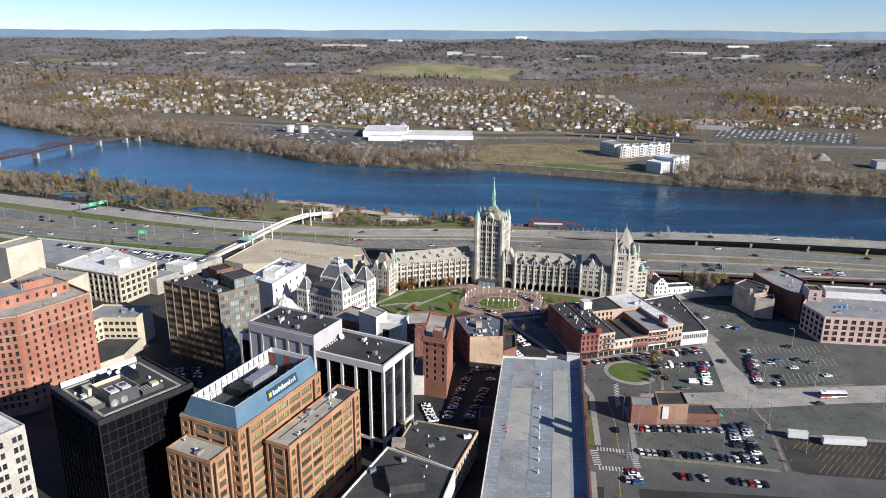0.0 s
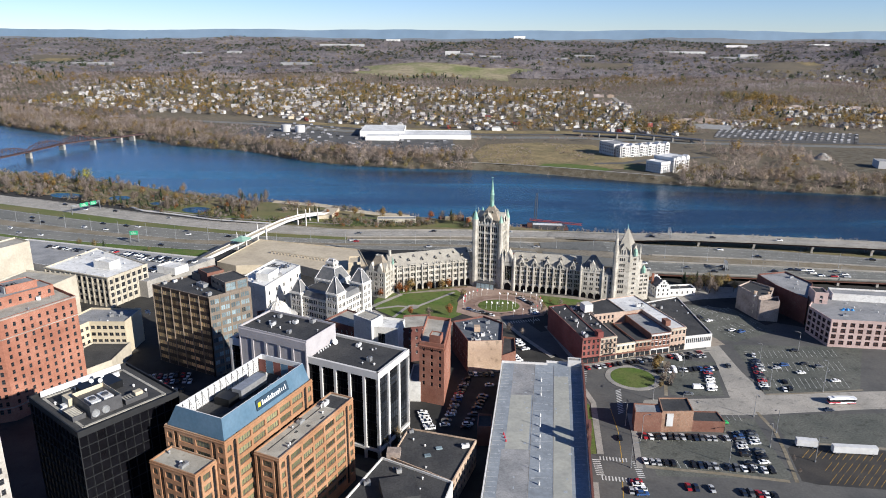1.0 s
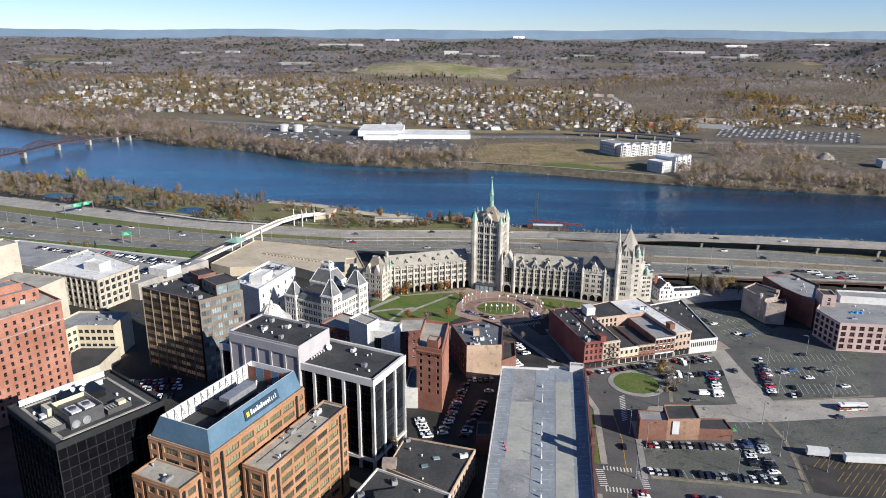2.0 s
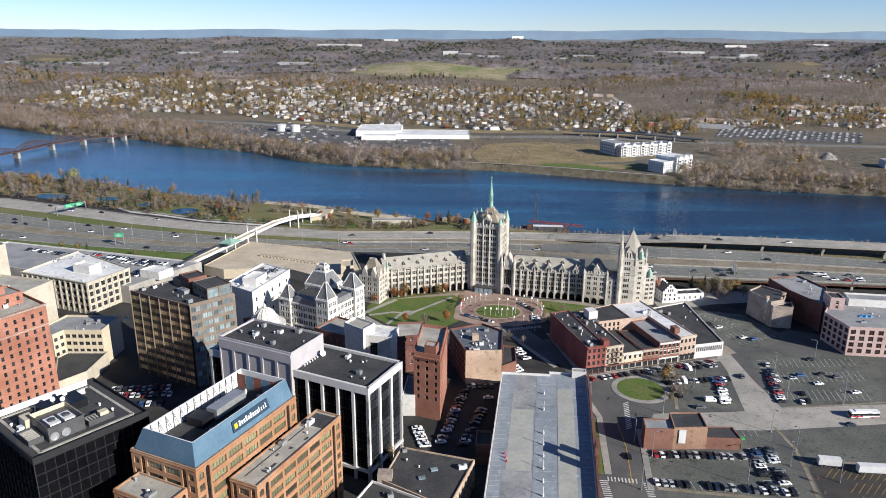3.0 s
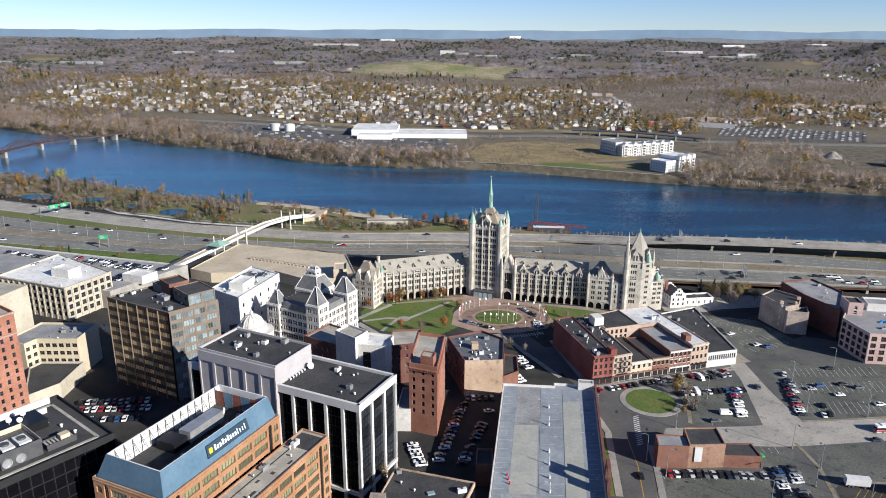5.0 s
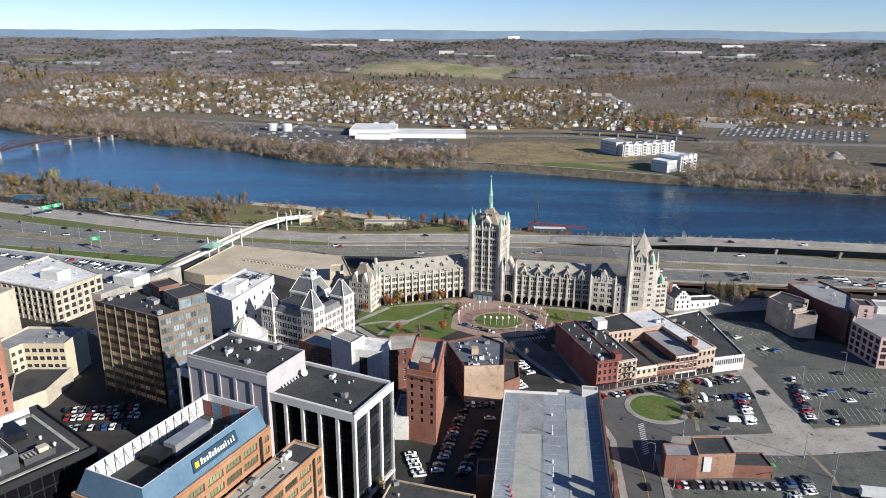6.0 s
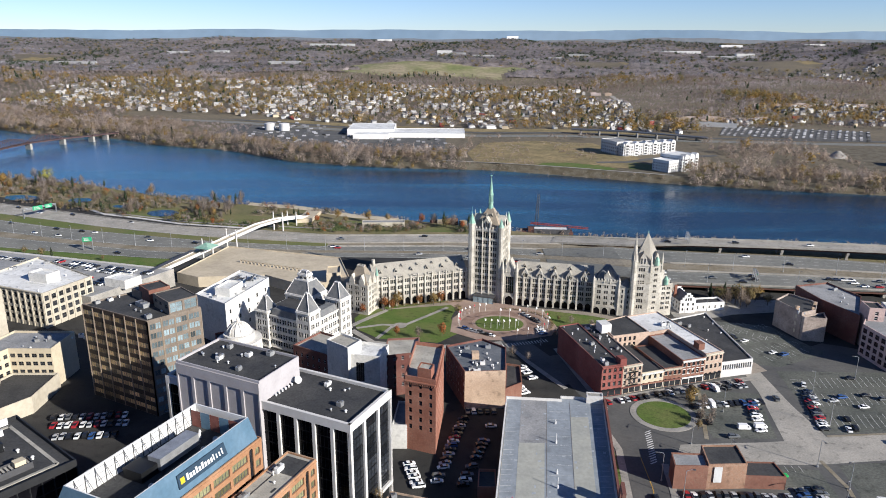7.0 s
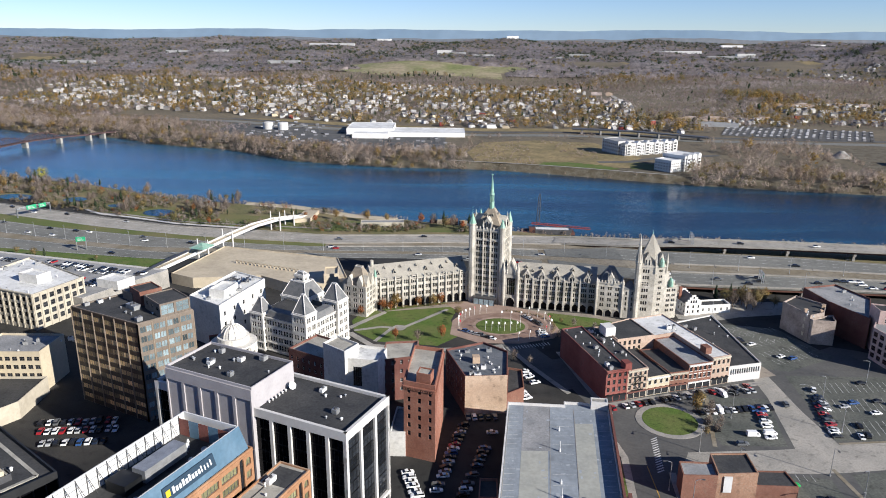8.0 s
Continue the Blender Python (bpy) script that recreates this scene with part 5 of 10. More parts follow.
gb = building("office_block", "bronze-framed office block with gold and blue-grey reflections painted on its panes", GB, 40.5, GOLD_FRAME, BLACK_ROOF,
              {0: (lambda W: window_grid(W, 4, 10, W / 8 - 0.5, 2.5, 1.0, 40.0, mu=0.5, per=2, gap=0.12), SKY_GLASS, ("cross", GOLD_FRAME)),
               3: (lambda W: window_grid(W, 6, 10, W / 12 - 0.42, 2.15, 1.0, 40.0, mu=0.4, per=2, gap=0.1), GOLD_GLASS, ("flush", CHARCOAL))}, parapet=0.6, depth=0.05)
for i, n in ((3, 6), (0, 4)):
    p, q = Vector(GB[i]), Vector(GB[(i + 1) % 4])
    for k in range(n + 1):
        bm = bmesh.new()
        c = p.lerp(q, k / n)
        beam(bm, (c.x, c.y, 0), (c.x, c.y, 40.6), 0.42)
        part("column", bm, TAN_METAL, gb)
    d = (q - p).normalized()
    nn = Vector((d.y, -d.x)) * 0.03
    if i == 3:     # dark spandrels between the storeys
        for k in range(11):
            z = 1.0 + 3.9 * k
            bm = bmesh.new()
            beam(bm, (*(p + nn), z), (*(q + nn), z), 0.06, 1.62)
            part("spandrel", bm, BRONZE_DARK, gb)
P2 = quad_plan((-119.7, 323.2), 46, 9, 10, 9, 18)
building("penthouse", "", P2, 46.0, BROWN_BRICK, BLACK_ROOF, z0=40.5, parapet=0.4, parent=gb)
P3 = quad_plan((-119.7, 323.2), 46, 12.0, 14.5, 9.4, 0.7)
building("penthouse", "", P3, 45.6, GOLD_FRAME, BLACK_ROOF, {0: (lambda W: window_grid(W, 2, 1, W / 2 - 0.9, 4.0, 0.4, 5.2), SKY_GLASS, ("pair", GOLD_FRAME)),
                                                          3: (lambda W: window_grid(W, 3, 1, 2.4, 1.6, 1.6, 4.4), GLASS, ("pair", GOLD_FRAME))}, z0=40.5, parapet=0.4, parent=gb)

# black glass tower
BT = quad_plan((-113.0, 195.8), 53, 33, 34)
bt = building("office_tower", "black glass office tower with machinery on its flat roof", BT, 46, CHARCOAL, BLACK_ROOF,
              {0: (lambda W: window_grid(W, 12, 12, W / 12 - 0.13, 3.46, 2, 45), BLACK_GLASS, ("plain", BLACK_FRAME)),
               3: (lambda W: window_grid(W, 12, 12, W / 12 - 0.13, 3.46, 2, 45), BLACK_GLASS, ("plain", BLACK_FRAME))}, parapet=1.0)
bm = bmesh.new()
inner = inset(BT, 3.2)
for i in range(4):
    beam(bm, (*inner[i], 46.1), (*inner[(i + 1) % 4], 46.1), 0.9, 0.2)
part("track", bm, GRAVEL_ROOF, bt, "pale walkway round the roof")

# orange brick office building with a blue mansard
OB = quad_plan((-70.2, 198.0), 67, 45, 24)


def bank_windows(W, bays_, rows, v1):
    """Rows of wide windows between narrow end columns; the tall dark slots beside them come last."""
    rh_ = 3.72
    edge_, col, pier_, slot = (0.9, 2.0, 0.75, 1.5) if W > 12 else (0.8, 0.0, 0.0, 1.4)
    u = edge_ + col + (pier_ if col else 0) + slot + 0.8
    bw = (W - 2 * u + 0.9) / bays_
    wide, narrow, slots = [], [], []
    for r in range(rows):
        z = v1 - rh_ * (r + 1) + 0.75
        if z < 0.5:
            break
        wide += [(u + bw * k, z, u + bw * (k + 1) - 0.9, z + 2.25) for k in range(bays_)]
        if col:
            narrow += [(a, z, a + col, z + 2.25) for a in (edge_, W - edge_ - col)]
    for a in (edge_ + col + (pier_ if col else 0), W - u + 0.8):
        slots.append((a, 1.0, a + slot, v1 + 0.1))
    return wide, narrow, slots


def bank_block(plan, z1, roof, faces, parapet, parent=None):
    """An orange brick block: wide greenish windows, narrow end windows and deep dark slots with round heads."""
    b = parent or thing("bank_building", "orange brick office building with a blue metal mansard", "building")
    bm = bmesh.new()
    for i in range(4):
        p, q = Vector(plan[i]), Vector(plan[(i + 1) % 4])
        W = (q - p).length
        if i not in faces:
            facade(bm, p, q, 0, z1 + parapet, [], b)
            continue
        wide, narrow, slots = bank_windows(W, faces[i], 11, z1 - 0.9)
        cuts = bmesh.new()
        facade(cuts, p, q, 0, z1 + parapet, wide + narrow + slots, b, None, depth=0.45)
        me = bpy.data.meshes.new("wall")
        cuts.to_mesh(me)
        cuts.free()
        bm.from_mesh(me)
        d = (q - p).normalized()
        nrm = Vector((d.y, -d.x))
        turn_ = Matrix.Rotation(math.atan2(d.y, d.x), 4, "Z")
        for group_, glass, style in ((wide, BLIND_GLASS, ("five", DARK_STEEL)), (narrow, BLIND_GLASS, ("cross", DARK_STEEL)), (slots, GLASS, ("slot", BLACK_FRAME))):
            for u0, v0, u1, v1 in group_:
                ob = new("window", pane_mesh(u1 - u0, v1 - v0, glass, style))
                c = p + d * ((u0 + u1) / 2) - nrm * 0.45
                ob.matrix_basis = Matrix.Translation((c.x, c.y, v0)) @ turn_
                ob.parent = b
        tops = [w for w in narrow if w[3] > z1 - 2.6] + slots
        for u0, v0, u1, v1 in tops:     # round brick heads
            r = (u1 - u0) / 2
            head = bmesh.new()
            at = lambda u, v, k=0.0: head.verts.new((p.x + d.x * u - nrm.x * k, p.y + d.y * u - nrm.y * k, v))
            for s_ in (-1, 1):
                c_u = u0 + r
                arc = [(c_u + s_ * r * math.cos(t * math.pi / 8), v1 - r + r * math.sin(t * math.pi / 8)) for t in range(5)]
                ring_ = [at(*a) for a in arc]
                tip = at(c_u + s_ * r, v1)
                deep = [at(*a, 0.3) for a in arc]
                for t in range(4):
                    head.faces.new((tip, ring_[t], ring_[t + 1]))
                    head.faces.new((ring_[t], deep[t], deep[t + 1], ring_[t + 1]))
            part("arch_head", head, ORANGE_BRICK, b)
        course = bmesh.new()
        m_ = Matrix.Translation((p.x, p.y, 0)) @ turn_
        box(course, -0.1, -0.14, z1 - 0.55, W + 0.1, 0.0, z1 - 0.2, m_)
        part("cornice", course, ORANGE_BRICK, b)
    part("wall", bm, ORANGE_BRICK, b)
    flat_roof(b, plan, z1, parapet, roof, ORANGE_BRICK)
    return b


ob_ = bank_block(OB, 43, BLACK_ROOF, {0: 5, 3: 2}, 0.4)
low, high = inset(OB, 0.7), inset(OB, [2.0, 2.2, 4.0, 1.8])
bm = bmesh.new()
prism(bm, low, 43.2, 50.0, top=False, shrink=high)
part("mansard", bm, BLUE_METAL, ob_, "sloping blue sheet-metal mansard")
bm = bmesh.new()
inn = inset(high, 0.35)
prism(bm, inn[::-1], 44.5, 50.0, top=False)
a_ = [bm.verts.new((x, y, 50.0)) for x, y in high]
b_ = [bm.verts.new((x, y, 50.0)) for x, y in inn]
for i in range(4):
    bm.faces.new((a_[i], a_[(i + 1) % 4], b_[(i + 1) % 4], b_[i]))
part("coping", bm, WHITE_METAL, ob_, "white inner side of the mansard")
bm = bmesh.new()
bm.faces.new([bm.verts.new((x, y, 44.6)) for x, y in inn])
part("roof_deck", bm, BLACK_ROOF, ob_)
OW = quad_plan((-55.8, 203.6), 67, 43, 9.6)
bank_block(OW, 34, GRAVEL_ROOF, {0: 5, 3: 1}, 0.5, ob_)
OF = quad_plan((-77.2, 191.3), 67, 9, 18)
bank_block(OF, 36, GRAVEL_ROOF, {0: 1, 3: 2}, 0.5, ob_)
# red brick hotel
RH = [(-191, 279), (-174.5, 308.5), (-194, 322), (-230, 300), (-212, 270)]
rh = building("hotel", "tall red brick hotel with rows of small windows", RH, 45.5, HOTEL_BRICK, GRAVEL_ROOF,
              {0: (lambda W: window_grid(W, 9, 12, 1.2, 1.9, 3, 44.5, mu=0.8), GLASS, DARKS),
               4: (lambda W: window_grid(W, 8, 12, 1.35, 2.1, 3, 44.5, mu=0.8), GLASS, DARKS)}, parapet=1.2)
# white stone block at the edge of the view
WS = [(-151.5, 164), (-134.5, 193), (-156, 205.5), (-173, 176.5)]
building("office_block", "white stone office block with paired sash windows", WS, 46, AGED_STONE, WHITE_ROOF,
         {0: (lambda W: window_grid(W, 6, 12, 1.3, 2.0, 2, 45, per=2, gap=0.4), GLASS, DARKS)})
# cream office block with a dark blue roof
building("office_block", "cream office block with square dark windows", [(-193.5, 339.0), (-191.2, 345.0), (-173.0, 345.6), (-172.6, 364), (-200, 364), (-205, 343)], 17.5, CREAM_WALL, GREY_ROOF,
         {1: (lambda W: window_grid(W, 6, 4, 2.2, 1.9, 2, 17), GLASS, ("pair", DARK_STEEL)), 0: (lambda W: window_grid(W, 2, 4, 1.8, 1.9, 2, 17), GLASS, ("pair", DARK_STEEL))})
building("annexe", "low cream annexe with a dark roof", [(-178, 313), (-170.5, 324), (-171, 345.2), (-190.5, 344.4), (-192.5, 338.5), (-184, 322)], 6.5, BEIGE_WALL, BLACK_ROOF)
building("apartment_block", "tan concrete block with a plain windowless side", [(-296, 418), (-282, 411), (-272, 432), (-286, 440)], 34, BEIGE_WALL, GRAVEL_ROOF)
# beige concrete block with a white roof
building("warehouse_block", "beige concrete block with deep windows and a white roof", [(-262, 427), (-213, 409), (-201.5, 437), (-250, 470)], 18.5, BEIGE_WALL, WHITE_ROOF,
         {0: (lambda W: window_grid(W, 12, 4, 2.6, 2.7, 1.5, 18), GLASS, ("grid", DARK_STEEL)), 1: (lambda W: window_grid(W, 7, 4, 2.6, 2.7, 1.5, 18), GLASS, ("grid", DARK_STEEL))})
bb = [o for o in scene.objects if o.name.startswith("warehouse_block")][0]
for a, b, n in (((-262, 427), (-213, 409), 12), ((-213, 409), (-201.5, 437), 7)):
    a, b = Vector(a), Vector(b)
    d = (b - a).normalized()
    m = Matrix.Translation((a.x, a.y, 0)) @ Matrix.Rotation(math.atan2(d.y, d.x), 4, "Z")
    W = (b - a).length
    for k in range(n + 1):
        bm = bmesh.new()
        x = min(max(W * k / n, 0.4), W - 0.4)
        box(bm, x - 0.4, -0.35, 0, x + 0.4, 0, 18.9, m)
        part("pier", bm, BEIGE_WALL, bb)
    bm = bmesh.new()
    box(bm, -0.2, -0.6, 18.9, W + 0.2, 0, 19.45, m)
    part("cornice", bm, BEIGE_WALL, bb)
# roof-top car park deck
pd = building("parking_deck", "long concrete parking deck with cars on its open roof", [(-352, 488), (-296, 462), (-198, 427), (-172, 476), (-328, 517)], 10, CONCRETE, GREY_ROOF, parapet=0.9, category="parking garage")
for o in pd.children:
    if o.name.startswith("parapet"):
        o.data.materials[0] = WHITE_STONE
# white block behind the bronze one
building("office_block", "plain white office block with rooftop pipework", [(-112, 389), (-101, 428), (-120, 440), (-131, 402)], 22, WHITE_WALL, WHITE_ROOF,
         {0: (lambda W: window_grid(W, 5, 3, 1.6, 2.2, 4, 20), GLASS, DARKS)})
# slim red brick tower
RT = [(-19, 303.5), (-7.8, 299.5), (-5.6, 330.0), (-17.0, 333.0)]
rt = building("brick_tower", "slim red brick tower with a corbelled top", RT, 28.5, TOWER_BRICK, GRAVEL_ROOF,
              {0: (lambda W: window_grid(W, 3, 6, 1.2, 1.9, 8, 28), GLASS, DARKS), 1: (lambda W: window_grid(W, 8, 7, 1.1, 1.8, 4, 28), GLASS, DARKS)}, parapet=1.4)
bm = bmesh.new()
for i in range(4):
    p, q = Vector(RT[i]), Vector(RT[(i + 1) % 4])
    d = (q - p).normalized()
    nn = Vector((d.y, -d.x)) * 0.3
    beam(bm, (*(p + nn), 27.9), (*(q + nn), 27.9), 0.6, 0.5)
    k_ = int((q - p).length / 0.9)
    for k in range(k_):
        c = p.lerp(q, (k + 0.5) / k_) + nn * 0.7
        box(bm, c.x - 0.2, c.y - 0.2, 26.9, c.x + 0.2, c.y + 0.2, 27.7)
part("corbel", bm, TOWER_BRICK, rt)
building("lift_house", "", [(-14.5, 303.5), (-9.5, 301.7), (-8.5, 306.5), (-13.5, 308.3)], 32.5, TOWER_BRICK, GRAVEL_ROOF, z0=28.5, parapet=0.4, parent=rt)
# tan brick warehouse with a black roof
tan = building("warehouse", "brick warehouse with a blank tan end wall and grey roof", [(2.8, 333), (19.5, 334.5), (21, 357), (11, 366), (-5.2, 358)], 16, DARK_BRICK, BLUE_ROOF,
               {4: (lambda W: window_grid(W, 8, 4, 1.0, 1.8, 3, 15), GLASS, SASH)})
bm = bmesh.new()
box(bm, 0.02, -0.12, 0, 16.75, 0, 16.95, Matrix.Translation((2.8, 333, 0)) @ Matrix.Rotation(math.atan2(1.5, 16.7), 4, "Z"))
part("end_wall", bm, TAN_BRICK, tan, "blank tan brick end wall")
building("shop", "low brick shop with a black roof", [(19.5, 336), (27, 342), (27.5, 358), (21.5, 360)], 7, BROWN_BRICK, BLACK_ROOF)
# the white and brick group before the lawn
building("brick_block", "dark red brick block with a flat roof", [(-71, 352), (-54.5, 342.5), (-46, 357), (-62, 367)], 18, DARK_BRICK, GRAVEL_ROOF,
         {0: (lambda W: window_grid(W, 6, 4, 1.1, 1.8, 3, 17), GLASS, SASH)})
building("white_block", "tall plain white rendered block", [(-54.5, 342.5), (-44.5, 334.5), (-40, 342.5), (-50, 350)], 25, WHITE_WALL, GRAVEL_ROOF)
building("white_block", "white rendered block with one tall window strip", [(-44, 336), (-31.5, 334), (-29, 346), (-41, 349)], 21.5, WHITE_WALL, WHITE_ROOF,
         {0: (lambda W: [(2.5, 4, 6, 9.5), (2.5, 10.5, 6, 19)], GLASS, ("grid", DARK_STEEL))})
building("brick_block", "red brick block with a dark roof", [(-31.5, 342), (-18, 346), (-17, 362), (-31, 360)], 18, DARK_BRICK, GRAVEL_ROOF,
         {0: (lambda W: window_grid(W, 4, 4, 1.1, 1.8, 3, 19), GLASS, SASH)})
building("shed", "low white-walled shed beside the brick tower", [(-24, 303), (-18.5, 303), (-17, 320), (-23, 321)], 9, WHITE_WALL, GREY_ROOF)
# low dark-roofed buildings in front
building("warehouse", "brick warehouse with a wide black flat roof", [(-25.5, 241), (-2.5, 227), (6.2, 254), (-20.5, 261.5)], 11, TAN_BRICK, BLACK_ROOF,
         {1: (lambda W: window_grid(W, 9, 3, 1.6, 1.9, 1, 10.5), GLASS, DARKS)}, parapet=0.5)
building("warehouse", "white-walled building with a wide black flat roof", [(-40, 205), (-8, 196), (-2.3, 222.5), (-28, 236)], 14, WHITE_WALL, BLACK_ROOF, parapet=0.8)
building("shed", "small brick shed with an open roof", [(6.6, 268), (12.6, 268), (12.9, 278), (7.2, 278)], 8, TOWER_BRICK, BLACK_ROOF)
# parking garage with a long grey roof
PG = [(3.0, 180), (39.5, 180), (56, 318), (47.5, 321.6), (40, 322.3), (39.8, 319.8), (18.9, 321.3)]
pg = building("parking_garage", "long parking garage with a worn pale grey roof deck", PG, 11.5, CONCRETE, GREY_ROOF, parapet=1.0, category="parking garage")
# brick terrace
RED_PAINT = brick_material("red_painted_brick", (0.28, 0.085, 0.07), (0.23, 0.07, 0.06), (0.22, 0.12, 0.1))
PALE_BRICK = brick_material("pale_brick", (0.5, 0.38, 0.3), (0.43, 0.31, 0.24), (0.45, 0.36, 0.3))
terrace = []
tw = lambda n, r, v1: (lambda W: window_grid(W, n, r, 1.25, 2.1, 0.8, v1), GLASS, DARKS)
terrace.append(building("terrace_house", "red painted brick corner house with a black roof", [(60.5, 344.5), (70, 347.5), (58, 392), (48, 388)], 13.8, RED_PAINT, BLACK_ROOF, {0: tw(4, 4, 13.6)}, group="brick terrace", parapet=0.45))
terrace.append(building("terrace_house", "pale brick house with an iron fire escape", [(70, 347.5), (79, 351), (67, 394), (58, 392)], 12.8, PALE_BRICK, BLACK_ROOF, {0: tw(4, 4, 12.6)}, group="brick terrace", parapet=0.45))
terrace.append(building("terrace_house", "low cream fronted shop house", [(79, 351), (89.5, 354.8), (82, 382), (71.5, 379)], 8, CREAM_WALL, BLACK_ROOF, {0: tw(4, 2, 7.5)}, group="brick terrace", parapet=0.45))
terrace.append(building("terrace_house", "brown brick shop house", [(89.5, 354.8), (98, 357.3), (92, 380), (82, 378)], 8.5, BROWN_BRICK, BLACK_ROOF, {0: tw(4, 2, 8)}, group="brick terrace", parapet=0.45))
terrace.append(building("terrace_house", "brick house with a white ground floor", [(98, 357.3), (109, 361), (100, 388), (90, 384)], 11.2, BROWN_BRICK, GREY_ROOF, {0: tw(5, 3, 10.8)}, group="brick terrace", parapet=0.45))
terrace.append(building("terrace_house", "pale brick house with a long white roof", [(109, 361), (118, 364.5), (101, 411), (83.5, 404), (90, 384), (100, 388)], 12.8, PALE_BRICK, WHITE_ROOF, {0: tw(4, 3, 12.4)}, group="brick terrace", parapet=0.45))
building("terrace_house", "brick rear house with a black roof", [(67, 394), (72, 378), (84, 382), (90, 384), (83.5, 404)], 13.2, PALE_BRICK, BLACK_ROOF, {1: tw(5, 4, 12.8)}, group="brick terrace", parapet=0.45)
building("store", "low store with a wide black roof and a long window strip", [(118, 364.5), (133.5, 369), (130.5, 425), (104, 412)], 7, WHITE_STONE, BLACK_ROOF,
         {0: (lambda W: window_grid(W, 13, 1, W / 13 - 0.45, 2.6, 3.2, 6.4, mu=0.5), GLASS, ("plain", WHITE_METAL))}, parapet=0.6)
SHOPFRONT = material("shopfront_glass", (0.03, 0.032, 0.036), 0.15, 0.3, 0.4, 2.0, spec=0.5)


def terrace_front(t, a, b, z1, trim, sign, rows, cols):
    """A terrace house's front: bracketed cornice, shop window under a painted sign board, and a pale lintel and sill at each window."""
    a, b = Vector(a), Vector(b)
    d = (b - a).normalized()
    W = (b - a).length
    m = Matrix.Translation((a.x, a.y, 0)) @ Matrix.Rotation(math.atan2(d.y, d.x), 4, "Z")
    bm = bmesh.new()
    box(bm, 0.05, -0.55, z1 - 0.1, W - 0.05, -0.01, z1 + 0.35, m)
    box(bm, 0.1, -0.3, z1 - 0.5, W - 0.1, -0.01, z1 - 0.1, m)
    part("cornice", bm, trim, t)
    for k in range(int(W / 1.4)):
        bm = bmesh.new()
        x = 0.5 + 1.4 * k
        box(bm, x, -0.45, z1 - 0.75, x + 0.25, -0.01, z1 - 0.1, m)
        part("bracket", bm, trim, t)
    bm = bmesh.new()
    box(bm, 0.4, -0.16, 0.3, W - 0.4, -0.01, 2.7, m)
    part("shop_window", bm, SHOPFRONT, t)
    for k in range(4):
        bm = bmesh.new()
        x = 0.4 + (W - 0.8) * k / 3
        box(bm, x - 0.12, -0.24, 0, x + 0.12, -0.02, 2.75, m)
        part("shop_post", bm, trim, t)
    bm = bmesh.new()
    box(bm, 0.3, -0.4, 2.75, W - 0.3, -0.01, 3.35, m)
    part("sign_board", bm, sign, t)
    cw, rh_ = W / cols, (z1 + 0.2 - 0.8) / rows
    for j in range(1, rows):
        for i in range(cols):
            c = cw * (i + 0.5)
            z = 0.8 + rh_ * (j + 0.5) - 1.0
            for z_, h_ in ((z - 0.22, 0.2), (z + 2.02, 0.28)):
                bm = bmesh.new()
                box(bm, c - 0.85, -0.14, z_, c + 0.85, -0.01, z_ + h_, m)
                part("lintel", bm, trim, t)


terrace_front(terrace[0], (60.5, 344.5), (70, 347.5), 13.6, RED_PAINT, BLACK_FRAME, 4, 4)
terrace_front(terrace[1], (70, 347.5), (79, 351), 12.6, BEIGE_WALL, DARK_BRICK, 4, 4)
terrace_front(terrace[2], (79, 351), (89.5, 354.8), 7.7, WHITE_WALL, BROWN_BRICK, 2, 4)
terrace_front(terrace[3], (89.5, 354.8), (98, 357.3), 8.2, BEIGE_WALL, DARK_BRICK, 2, 4)
terrace_front(terrace[4], (98, 357.3), (109, 361), 11.0, WHITE_WALL, WHITE_WALL, 3, 5)
terrace_front(terrace[5], (109, 361), (118, 364.5), 12.6, BEIGE_WALL, BLACK_FRAME, 3, 4)
fe = thing("fire_escape", "black iron fire escape on the pale brick house", "fire escape")
m = Matrix.Translation((72, 348.2, 0)) @ Matrix.Rotation(math.atan2(3.5, 9), 4, "Z")
for k in range(3):
    bm = bmesh.new()
    box(bm, 0, -1.2, 4.0 + 3.0 * k, 5.0, -0.15, 4.1 + 3.0 * k, m)
    part("landing", bm, BLACK_FRAME, fe)
    bm = bmesh.new()
    for z in (4.6, 5.1):
        beam(bm, m @ Vector((0, -1.2, z + 3.0 * k)), m @ Vector((5, -1.2, z + 3.0 * k)), 0.07)
    part("rail", bm, BLACK_FRAME, fe)
    bm = bmesh.new()
    beam(bm, m @ Vector((0.6 if k % 2 else 4.4, -0.9, 4.1 + 3.0 * k)), m @ Vector((3.4 if k % 2 else 1.6, -0.9, 7.0 + 3.0 * k if k < 2 else 9.9 + 2.2)), 0.35, 0.12)
    part("stair", bm, BLACK_FRAME, fe)
# derelict stuccoed building, dark brick block and pink factory
building("derelict_building", "weathered pale stucco building with blank walls", [(167.3, 427.4), (172.6, 409.0), (181.4, 413.0), (187.5, 424), (178, 437)], 13.6, RUIN_WALL, BLACK_ROOF)
building("derelict_building", "lower stucco front of the weathered building", [(173.3, 407.2), (183.6, 405.4), (186.5, 414.5), (182, 412.8), (172.8, 408.7)], 11.8, RUIN_WALL, BLACK_ROOF)
